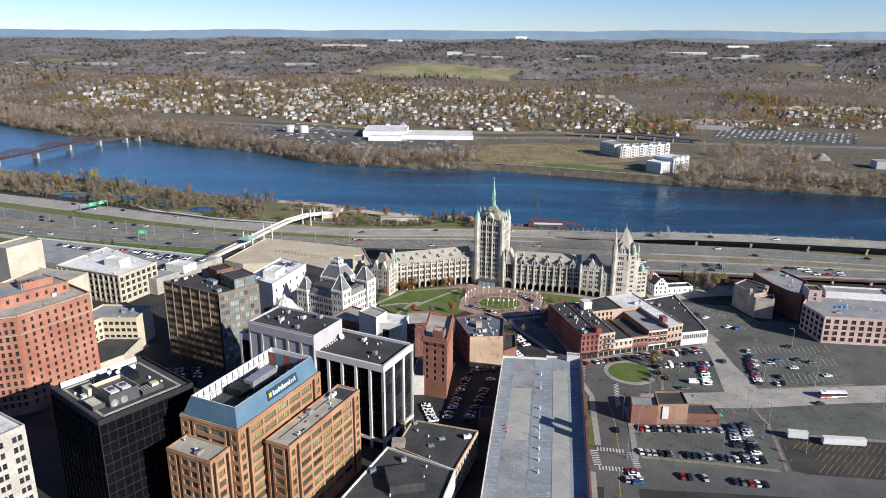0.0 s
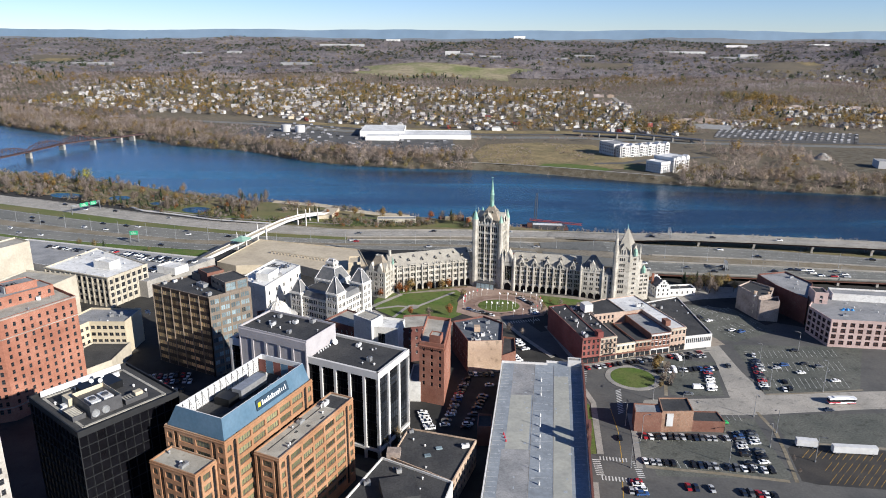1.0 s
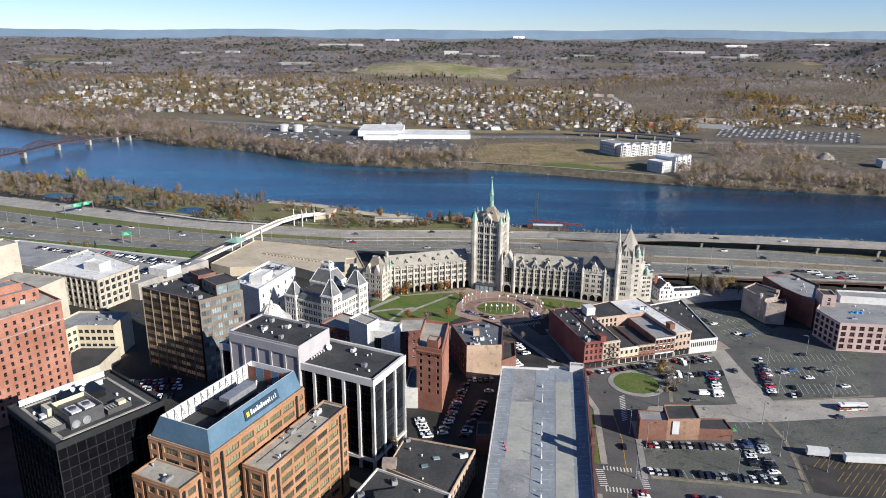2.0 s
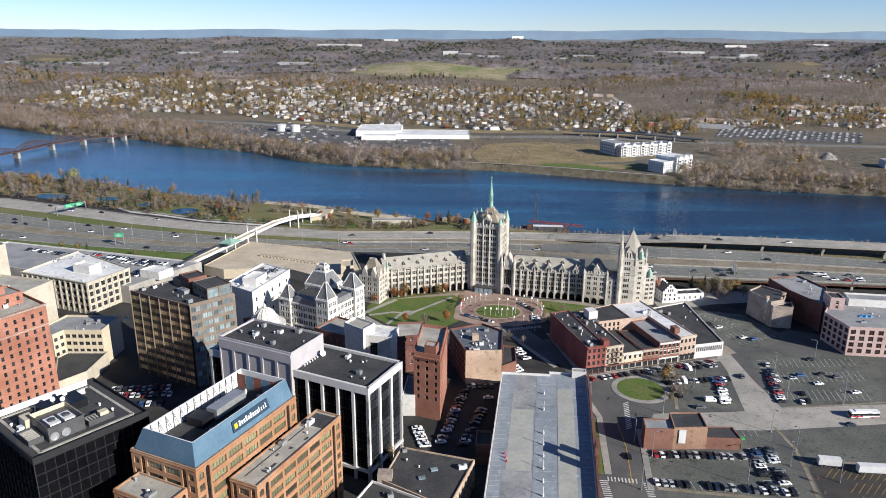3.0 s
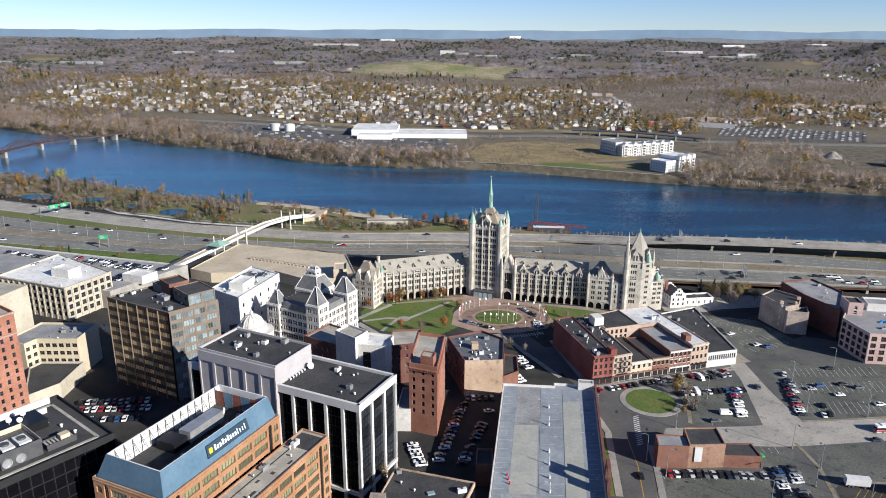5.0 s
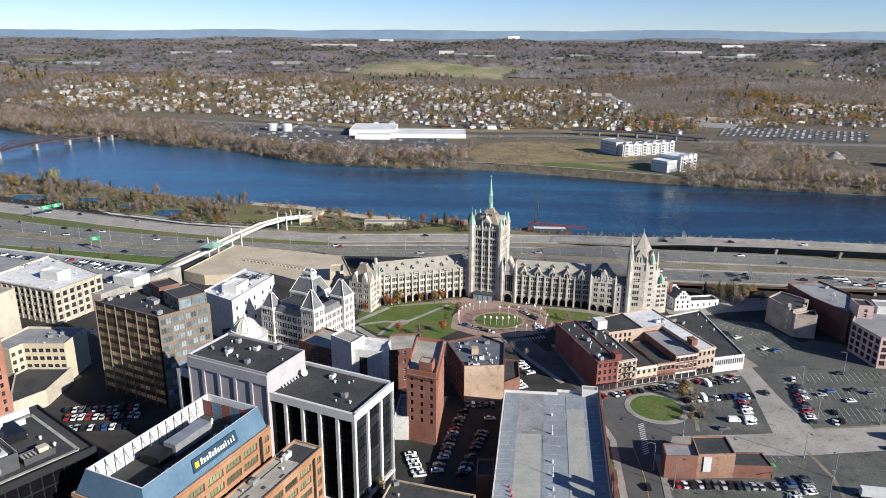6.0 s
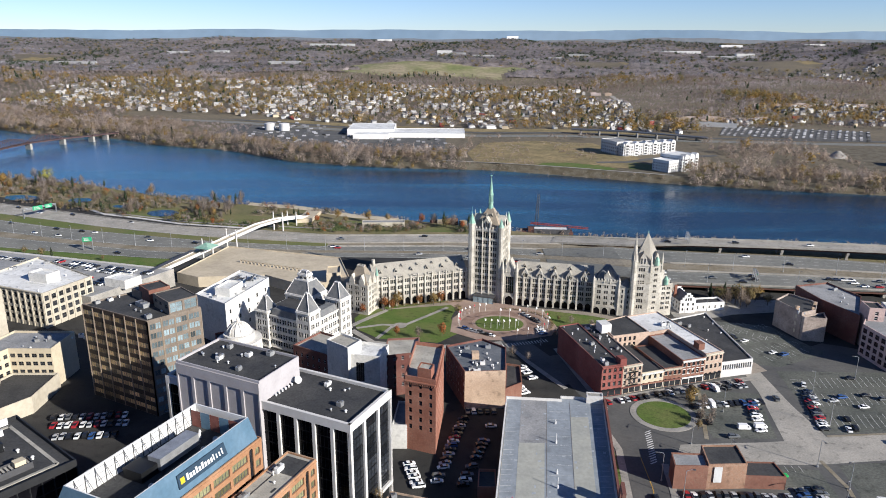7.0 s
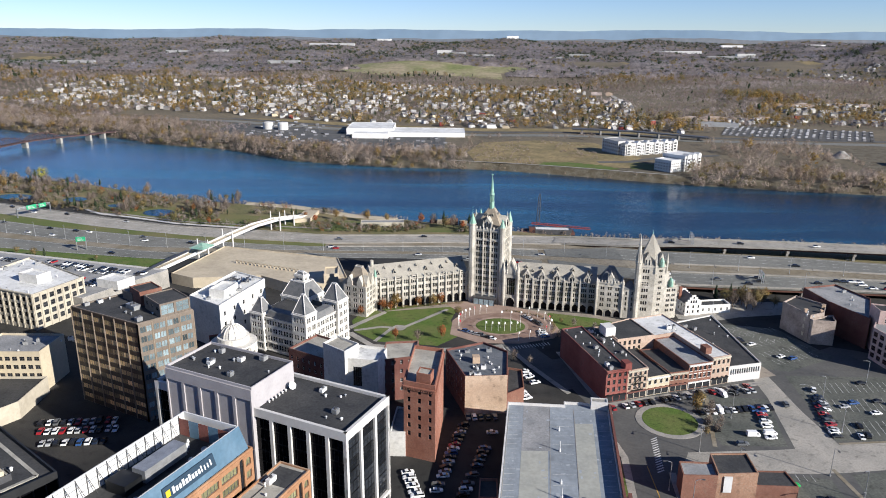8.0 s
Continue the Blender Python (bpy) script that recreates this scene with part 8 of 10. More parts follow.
def gantry(x, y, turn, w, z0=0.0, signs=((-4, 9, 3.2),), h=8.0, name="sign_gantry"):
    g = thing(name, "steel gantry with green motorway signs", "road sign")
    m = Matrix.Translation((x, y, z0)) @ Matrix.Rotation(radians(turn), 4, "Z")
    for s in (-1, 1):
        bm = bmesh.new()
        for dy in (-0.5, 0.5):
            beam(bm, m @ Vector((s * w / 2, dy, -0.2)), m @ Vector((s * w / 2, dy, h)), 0.4)
        for k in range(5):
            beam(bm, m @ Vector((s * w / 2, -0.5, k * h / 5)), m @ Vector((s * w / 2, 0.5, (k + 1) * h / 5)), 0.2)
        part("post", bm, STEEL, g)
    bm = bmesh.new()
    for dy, dz in ((-0.5, 0), (0.5, 0), (-0.5, 1.2), (0.5, 1.2)):
        beam(bm, m @ Vector((-w / 2, dy, h - 1.2 + dz)), m @ Vector((w / 2, dy, h - 1.2 + dz)), 0.25)
    for k in range(int(w / 1.5)):
        beam(bm, m @ Vector((-w / 2 + k * 1.5, -0.5, h - 1.2)), m @ Vector((-w / 2 + k * 1.5 + 1.5, -0.5, h)), 0.15)
    part("truss", bm, STEEL, g)
    for sx, sw, sh in signs:
        bm = bmesh.new()
        box(bm, sx - sw / 2, -0.9, h - 2.6, sx + sw / 2, -0.75, h - 2.6 + sh, m)
        panel = part("sign", bm, GREEN_SIGN, g, "green sign panel")
        for k in range(3):
            bm = bmesh.new()
            box(bm, sx - sw * 0.35, -0.96, h - 1.9 + k * 0.8, sx + sw * (0.3 - 0.1 * k), -0.91, h - 1.6 + k * 0.8, m)
            part("lettering_bar", bm, WHITE_LINE, panel)
    return g


gantry(-352, 645, 58, 27, 0, ((-2, 8, 3.4), (7, 6, 3.4)))
gantry(-262, 548, 20, 6, 0, ((0, 6, 3.2),), 9, "road_sign")
gantry(163, 563, 80, 12, 6.0, ((0, 0.5, 0.5),), 7)
gantry(181, 487, 80, 8, 4.8, ((0, 3, 2),), 6, "road_sign")


def street_lamp(h, reach):
    """A tapered pole with a curved arm and lamp head, about its foot."""
    t = thing("street_lamp", "tall grey steel street lamp with one arm", "street lamp", group="street lamps")
    bm = bmesh.new()
    cone(bm, 0, 0, 0, h, 0.16, 0.09, 8)
    cone(bm, 0, 0, 0, 0.6, 0.35, 0.3, 8)
    part("pole", bm, STEEL, t)
    bm = bmesh.new()
    last = (0, 0, h)
    for k in range(1, 6):
        a_ = k / 5 * math.pi / 2
        cur = (-reach * (1 - math.cos(a_)), 0, h + reach * 0.35 * math.sin(a_))
        beam(bm, last, cur, 0.12)
        last = cur
    part("arm", bm, STEEL, t)
    bm = bmesh.new()
    box(bm, last[0] - 0.8, -0.25, last[2] - 0.12, last[0] + 0.1, 0.25, last[2] + 0.1)
    part("lamp_head", bm, DARK_STEEL, t)
    return t


lamp = street_lamp(10.5, 2.2)
first = True
for x, y, a_ in ((147, 324.5, 60), (128.5, 296, 90), (97, 296, 90), (108.5, 334, 0), (152, 350, 10), (178, 365, 0), (88, 309.5, 80), (75, 276, 180), (126, 272, 40),
                 (139.5, 262, 160), (105, 259, 0), (41, 397, 20), (52, 275, 0), (176, 331, 0), (191, 300, 90), (66, 255, 180), (70.5, 286, 0), (133, 283, 30),
                 (205, 462, 0), (160, 455, 40), (170, 320.5, 90), (135, 436, 30)):
    m = Matrix.Translation((x, y, 0)) @ Matrix.Rotation(radians(a_), 4, "Z")
    if first:
        lamp.matrix_basis, first = m, False
    else:
        copy_thing(lamp, m)
for i in range(26):
    s = i / 25
    p = resample(B_NEAR, 25)[i]
    copy_thing(lamp, Matrix.Translation((p.x, p.y, 0)) @ Matrix.Rotation(radians(100), 4, "Z"))
for x, y in ((146, 512), (175, 507), (205, 503), (236, 499), (262, 495), (150, 481), (200, 472.5), (250, 469)):
    copy_thing(lamp, Matrix.Translation((x, y, 4.8)) @ Matrix.Rotation(radians(90), 4, "Z"))

# ---- cars ----
TYRE = material("tyre_rubber", (0.02, 0.02, 0.02), 0.9, 0.2, 1.0, 8.0)
RIM = material("wheel_rim", (0.4, 0.4, 0.41), 0.35, 0.1, 1.0, 8.0, metal=0.7)
CAR_GLASS = material("car_glass", (0.015, 0.017, 0.02), 0.06, 0.1, 1.0, 8.0, spec=0.7)
WHEEL = None


def loft(bm, sections, mat=0):
    """A body from cross-sections: (x, half width, low z, high z), each with shoulders drawn in."""
    rings = []
    for x, w, z0, z1 in sections:
        rings.append([bm.verts.new((x, y, z)) for y, z in ((-w, z0), (-w, z0 + (z1 - z0) * 0.6), (-w * 0.9, z1), (w * 0.9, z1), (w, z0 + (z1 - z0) * 0.6), (w, z0))])
    for a, b in zip(rings, rings[1:]):
        for i in range(6):
            bm.faces.new((a[i], b[i], b[(i + 1) % 6], a[(i + 1) % 6])).material_index = mat
    bm.faces.new(rings[0]).material_index = mat
    bm.faces.new(rings[-1][::-1]).material_index = mat


def car(paint, label, style):
    """A car about its middle on the ground, facing +x."""
    global WHEEL
    c = thing("car", label, "car", group="cars")
    bm = bmesh.new()
    if style == "van":
        loft(bm, [(-2.5, 0.92, 0.35, 2.0), (-2.4, 0.96, 0.3, 2.15), (1.2, 0.96, 0.3, 2.15), (1.9, 0.94, 0.3, 1.2), (2.5, 0.86, 0.35, 1.0)])
    elif style == "suv":
        loft(bm, [(-2.3, 0.86, 0.4, 1.0), (-2.2, 0.92, 0.35, 1.12), (0.9, 0.93, 0.33, 1.12), (2.0, 0.9, 0.35, 1.02), (2.35, 0.8, 0.45, 0.85)])
    else:
        loft(bm, [(-2.25, 0.8, 0.4, 0.9), (-2.1, 0.88, 0.3, 0.96), (0.9, 0.9, 0.28, 0.95), (1.9, 0.86, 0.3, 0.82), (2.25, 0.74, 0.4, 0.65)])
    part("body", bm, paint, c)
    bm = bmesh.new()
    if style == "van":
        loft(bm, [(0.9, 0.97, 1.25, 1.5), (1.25, 0.975, 1.25, 1.9), (1.85, 0.96, 1.2, 1.25)])
    elif style == "suv":
        loft(bm, [(-2.1, 0.84, 1.1, 1.2), (-1.7, 0.82, 1.1, 1.66), (0.2, 0.82, 1.1, 1.68), (1.05, 0.84, 1.1, 1.14)])
    else:
        loft(bm, [(-1.75, 0.8, 0.93, 0.98), (-1.0, 0.76, 0.93, 1.38), (0.2, 0.76, 0.93, 1.4), (1.1, 0.8, 0.93, 0.97)])
    part("glasshouse", bm, CAR_GLASS, c)
    if style != "van":
        bm = bmesh.new()
        z = 1.68 if style == "suv" else 1.4
        x0, x1 = (-1.68, 0.18) if style == "suv" else (-0.98, 0.18)
        loft(bm, [(x0, 0.72, z - 0.02, z + 0.03), (x1, 0.72, z - 0.02, z + 0.04)])
        part("roof", bm, paint, c)
    if WHEEL is None:
        bm = bmesh.new()
        for r0, r1, y0, y1, mt in ((0.33, 0.33, -0.11, 0.11, 0), (0.2, 0.2, -0.125, 0.125, 1)):
            ring = [[bm.verts.new((r0 * math.cos(k), y, r0 * math.sin(k))) for k in (i * math.tau / 10 for i in range(10))] for y in (y0, y1)]
            for i in range(10):
                bm.faces.new((ring[0][i], ring[0][(i + 1) % 10], ring[1][(i + 1) % 10], ring[1][i])).material_index = mt
            bm.faces.new(ring[0]).material_index = mt
            bm.faces.new(ring[1][::-1]).material_index = mt
        WHEEL = mesh_of(bm, "wheel", [TYRE, RIM])
    for x in (-1.35, 1.38):
        for y in (-0.82, 0.82):
            w = part("wheel", WHEEL, None, c)
            w.location = (x, y, 0.33)
    return c


PAINTS = {n: material("paint_" + n, c, 0.3, 0.05, 0.5, 4.0, spec=0.6) for n, c in (
    ("white", (0.78, 0.78, 0.77)), ("black", (0.012, 0.012, 0.014)), ("grey", (0.11, 0.115, 0.12)), ("silver", (0.42, 0.43, 0.44)),
    ("red", (0.32, 0.02, 0.025)), ("blue", (0.03, 0.08, 0.22)), ("green", (0.02, 0.35, 0.08)), ("navy", (0.015, 0.025, 0.05)))}
CARS = [car(PAINTS[p], f"{lab} parked or driving on asphalt", st) for p, st, lab in (
    ("white", "sedan", "white saloon car"), ("black", "sedan", "black saloon car"), ("grey", "suv", "dark grey estate car"), ("silver", "sedan", "silver saloon car"),
    ("red", "sedan", "dark red saloon car"), ("blue", "suv", "blue estate car"), ("white", "van", "white panel van"), ("white", "suv", "white estate car"),
    ("black", "suv", "black estate car"), ("navy", "sedan", "dark blue saloon car"), ("green", "suv", "bright green car"))]
car_used = set()


def far_car(paint, label):
    """A car seen only from afar: body with its wheels, and glasshouse."""
    c = thing("car", label, "car", group="cars")
    bm = bmesh.new()
    loft(bm, [(-2.3, 0.86, 0.4, 1.0), (-2.2, 0.92, 0.35, 1.08), (0.9, 0.93, 0.33, 1.08), (2.0, 0.9, 0.35, 0.98), (2.35, 0.8, 0.45, 0.82)])
    for x in (-1.4, 1.4):
        box(bm, x - 0.3, -0.9, 0.0, x + 0.3, 0.9, 0.4, mat=1)
    part("body", bm, [paint, TYRE], c)
    bm = bmesh.new()
    loft(bm, [(-2.0, 0.84, 1.06, 1.16), (-1.5, 0.8, 1.06, 1.56), (0.2, 0.8, 1.06, 1.58), (1.05, 0.84, 1.06, 1.1)])
    part("glasshouse", bm, CAR_GLASS, c)
    return c


FAR_CARS = [far_car(PAINTS[p], lab) for p, lab in (("white", "white car on the motorway or deck"), ("black", "black car on the motorway or deck"), ("grey", "dark grey car on the motorway or deck"),
                                                  ("silver", "silver car on the motorway or deck"), ("red", "dark red car on the motorway or deck"), ("navy", "dark blue car on the motorway or deck"))]
far_used = set()


def park(x, y, heading, k=None, z=0.03):
    if y > 440:
        k = int(rng.choice(6, p=(0.25, 0.25, 0.2, 0.15, 0.07, 0.08)))
        m = Matrix.Translation((x, y, z)) @ Matrix.Rotation(radians(heading), 4, "Z")
        if k in far_used:
            copy_thing(FAR_CARS[k], m)
        else:
            FAR_CARS[k].matrix_basis = m
            far_used.add(k)
        return
    if k is None:
        k = int(rng.choice(11, p=(0.15, 0.19, 0.14, 0.12, 0.09, 0.05, 0.02, 0.08, 0.1, 0.06, 0.0)))
    m = Matrix.Translation((x, y, z)) @ Matrix.Rotation(radians(heading), 4, "Z")
    if k in car_used:
        copy_thing(CARS[k], m)
    else:
        CARS[k].matrix_basis = m
        car_used.add(k)


def row(start, step, n, heading, fill=0.9, ks=None, z=0.03):
    s, d = Vector(start), Vector(step)
    for i in range(n):
        if rng.random() < fill:
            p = s + d * i
            park(p.x + float(rng.uniform(-0.2, 0.2)), p.y + float(rng.uniform(-0.3, 0.3)), heading + float(rng.uniform(-3, 3)) + (180 if rng.random() < 0.4 else 0),
                 ks[i] if ks and i < len(ks) else None, z)


row((76.5, 277.0), (2.6, 0), 14, 92, 0.9, [4, 0, 1, 3, 8, 2, 3, 1, 9, 2, 3, 3, 1, 3])
row((72.5, 259.2), (2.62, -0.25), 19, 92, 0.92, [0, 3, 3, 1, 8, 1, 0, 1, 9, 2, 3, 4, 9, 2, 0, 8])
row((82, 243), (2.7, -0.3), 15, 92, 0.6, [0, 4, 9, 1, 3, 0, 1, 1, 9, 2, 4, 0, 1, 4, 3])
row((66, 246), (0.2, -2.7), 4, 2, 1.0, [4, 0, 7, 5])
row((116, 281), (-0.4, -2.7), 10, 5, 0.8, [9, 5, 2, 3, 0, 1, 8, 3, 1])
row((122, 282), (-0.4, -2.7), 10, 5, 0.8, [1, 2, 3, 0, 3, 2, 1, 8])
park(112.8, 289.5, 5, 10)
row((143.5, 321), (0.5, 2.75), 11, 5, 0.95, [1, 0, 3, 4, 2, 8, 4, 1, 4, 9, 1])
row((149, 341), (0.5, 2.75), 5, 5, 0.8, [0, 2, 3, 1, 9])
for x, y, a_, k in ((152.5, 321, 80, 0), (155.3, 322, 80, 8), (156, 329, 80, 1), (163, 347, 10, 5), (158, 344, 10, 3), (168, 339, 5, 0), (181, 331, 8, 0), (180, 346, 8, 2), (174, 349, 8, 1),
                    (176, 365, 0, 1), (152, 358, 70, 7), (164, 302.5, 3, 9)):
    park(x, y, a_, k)
row((97.5, 337.5), (2.7, 0.4), 12, 95, 0.85, [1, 3, 0, 6, 2, 0, 1, 1, 5, 4])
row((118, 319), (0.6, 2.9), 9, 5, 0.85, [0, 6, 4, 0, 7, 1, 4, 5, 8])
row((101, 349.5), (2.7, 0.8), 10, 105, 0.7)
for x, y, a_, k in ((105.5, 314.5, 5, 2), (112, 321, 0, 6), (100, 325, 80, 1), (97.5, 330, 60, 8)):
    park(x, y, a_, k)
row((63, 339.5), (2.8, 0.95), 24, 107, 0.75, [4, 1, 0, 3, 4, 1, 1])
row((140, 409), (2.7, 1.3), 8, 115, 0.3)
for x, y, a_, k in ((144, 404.5, 25, 0), (152.5, 391, 25, 0), (157, 389, 25, 5), (134.5, 345, 85, 2), (66, 275.5, 87, 1), (63, 240, 85, 3), (58, 226, 265, 4)):
    park(x, y, a_, k)
row((-17, 292.5), (0.8, -2.6), 6, 15, 1.0, [0, 7, 0, 0, 0, 7])
row((2.2, 324), (-0.6, -2.75), 16, 12, 0.85)
row((14, 322), (-0.8, -2.75), 16, 8, 0.75)
row((4, 330), (2.7, 0.2), 5, 95, 0.9)
row((29.5, 371), (1.0, -2.7), 5, 25, 0.9, [0, 7, 0, 0, 7])
row((27, 352), (0.8, -2.7), 3, 25, 1.0, [0, 0, 7])
row((-160, 320), (2.7, 0.3), 11, 100, 0.95)
row((-157, 314), (2.7, 0.3), 11, 100, 0.95, [4, 0, 7, 4, 0, 3, 4, 0])
row((-152, 306), (2.7, 0.3), 9, 100, 0.9)
row((-305, 500), (2.9, -0.9), 40, 70, 0.55, None, 10.05)
row((-258, 474), (2.9, -1.05), 20, 70, 0.85, None, 10.05)
row((-240, 462), (2.9, -1.05), 14, 70, 0.85, None, 10.05)
row((-250, 489), (2.9, -0.9), 26, 70, 0.6, None, 10.05)
row((-93, 345), (4.6, 2.2), 5, 25, 0.9)
row((-150, 345), (5.2, -3.0), 8, -30, 0.6)
row((36, 436), (2.2, -3.2), 4, -60, 1.0, [3, 0, 1, 2])
for far, near, shares, z in ((A_FAR, A_NEAR, (0.22, 0.5), 0.06), (B_FAR, B_NEAR, (0.2, 0.5, 0.8), 0.06), (C_FAR, C_NEAR, (0.3, 0.7), 0.07), (RB_F, RB_N, (0.25, 0.75), 4.84), (RC_F, RC_N, (0.25, 0.5, 0.75), 4.86)):
    f, g = resample(far, 60), resample(near, 60)
    for s in shares:
        for i in range(4, 57):
            if rng.random() < (0.13 if z < 1 else 0.07):
                p, q = f[i].lerp(g[i], s), f[i + 1].lerp(g[i + 1], s)
                park(p.x, p.y, math.degrees(math.atan2(q.y - p.y, q.x - p.x)), None, z)
for x, y, z, a_ in ((196, 560, 6.8, -6), (245, 553, 7.25, -8), (150, 566, 5.3, -7)):
    park(x, y, a_, None, z + 0.02)

bus = thing("bus", "white and red city bus with dark windows", "bus")
BUS_RED = material("bus_red", (0.45, 0.02, 0.04), 0.4, 0.1, 0.5, 4.0)
m = Matrix.Translation((173, 309.6, 0.03)) @ Matrix.Rotation(radians(3), 4, "Z")
bm = bmesh.new()
for x0, x1, z0, z1 in ((-6.1, 6.1, 0.4, 1.35), (-6.1, 6.1, 2.4, 3.1)):
    box(bm, x0, -1.27, z0, x1, 1.27, z1, m)
box(bm, -4.0, -0.9, 3.1, 3.2, 0.9, 3.4, m)
part("body", bm, PAINTS["white"], bus)
bm = bmesh.new()
box(bm, -6.05, -1.25, 1.35, 6.05, 1.25, 2.4, m)
part("window_band", bm, CAR_GLASS, bus)
bm = bmesh.new()
box(bm, -6.12, -1.29, 0.7, -1.0, 1.29, 1.3, m)
box(bm, 2.0, -1.29, 0.5, 6.12, 1.29, 0.9, m)
part("stripe", bm, BUS_RED, bus)
for x in (-3.6, 3.4):
    for y in (-1.12, 1.12):
        w = part("wheel", WHEEL, None, bus)
        w.matrix_basis = m @ Matrix.Translation((x, y, 0.47)) @ Matrix.Diagonal((1.4, 1.4, 1.4, 1))


def trailer(x, y, turn, length, label):
    t = thing("trailer", label, "trailer", group="trailers")
    m = Matrix.Translation((x, y, 0.03)) @ Matrix.Rotation(radians(turn), 4, "Z")
    bm = bmesh.new()
    box(bm, -length / 2, -1.25, 1.0, length / 2, 1.25, 3.7, m)
    box(bm, -length / 2 + 0.1, -1.0, 0.7, length / 2 - 0.1, 1.0, 1.0, m)
    part("box", bm, WHITE_METAL, t)
    for xx in (-length / 2 + 1.2, -length / 2 + 2.4, length / 2 - 1.6):
        for yy in (-1.05, 1.05):
            w = part("wheel", WHEEL, None, t)
            w.matrix_basis = m @ Matrix.Translation((xx, yy, 0.45)) @ Matrix.Diagonal((1.35, 1.3, 1.35, 1))
    return t


trailer(140.5, 272.5, -8, 8, "short white box trailer on the black lot")
trailer(157.5, 268.2, -3, 17, "long white semi-trailer on the black lot")

# ---- trees near at hand ----


def tree(h, mat, label, kind, spread=0.36, name="tree"):
    """A tapered trunk with limbs and a crown of loose leaves or twigs, about its foot."""
    t = thing(name, label, "tree", group="park trees")
    bm = bmesh.new()
    cone(bm, 0, 0, -0.3, h * 0.55, h * 0.02, h * 0.01, 6)
    for k in range(7):
        a_ = k * 2.4 + h
        z = h * (0.25 + 0.05 * k)
        r_ = spread * h * 0.75
        beam(bm, (0, 0, z), (r_ * math.cos(a_), r_ * math.sin(a_), z + h * 0.25), h * 0.012)
    part("trunk", bm, BARK, t)
    z = np.zeros((1, 3))
    hh = np.array([h])
    if kind == "bare":
        c, tw = crowns(z, hh, 320, spread, 0.03, 0.2, rough=0.8), twigs(z, hh, 170, spread, 0.01, 0.2)
    elif kind == "fir":
        c, tw = crowns(z, hh, 520, 0.22, 0.055, 0.03, 0.9), twigs(z, hh, 10, 0.1, 0.01)
    else:
        c, tw = crowns(z, hh, 520, spread, 0.045, 0.2), twigs(z, hh, 30, spread, 0.012)
    side = np.cross(tw[:, 1] - tw[:, 0], tw[:, 2] - tw[:, 0])
    side /= np.linalg.norm(side, axis=1)[:, None]
    me = soup(np.concatenate([c[0], tw]), np.concatenate([c[1], side]))
    me.materials.append(mat)
    part("crown", me, None, t)
    return t


WILLOW = material("willow_leaves", (0.33, 0.3, 0.07), 1.0, 0.3, 0.05, 0.5, per_island=0.15, spec=0.1)
TREES = [tree(9, TWIG_PARK, "grey bare tree without its leaves", "bare"), tree(8, OLIVE, "olive green bushy tree in the park", "leaf", 0.42), tree(7, RUST, "small tree with rust-red autumn leaves", "leaf"),
         tree(10, OCHRE, "tree with golden ochre autumn leaves", "leaf"), tree(8, FIR, "slender dark green conifer tree", "fir"), tree(6, TWIG_PARK, "small bare brown tree with fine twigs", "bare", 0.42),
         tree(15, WILLOW, "broad yellow-green willow by the river", "leaf", 0.5)]
tree_used = set()


def plant(k, x, y, s=1.0, z=0.0):
    m = Matrix.Translation((x, y, z)) @ Matrix.Rotation(float(rng.uniform(0, 6.2)), 4, "Z") @ Matrix.Diagonal((s, s, s, 1))
    if k in tree_used:
        o = copy_thing(TREES[k], m)
        o.scale = (s, s, s)
    else:
        TREES[k].matrix_basis = m
        tree_used.add(k)


PONDS = ((-407, 710, 19, 10), (-348, 702, 11, 9), (-253, 657, 14, 11), (-300, 680, 8, 5))
in_pond = lambda x, y: any(((x - a) / (b + 1)) ** 2 + ((y - c + 2) / (d + 5)) ** 2 < 1 for a, c, b, d in PONDS)
for i in range(230):
    x = float(rng.uniform(-620, -190))
    lo, hi = along(A_FAR, x) + 8, along(NEAR_BANK, x) - 10
    y = lo + (hi - lo) * float(rng.random()) ** 0.8
    if lo < hi and noise.noise((x / 60, y / 40, 3)) > -0.25 and not in_pond(x, y):
        plant(int(rng.choice(6, p=(0.5, 0.1, 0.05, 0.04, 0.14, 0.17))), x, y, float(rng.uniform(0.7, 1.5)))
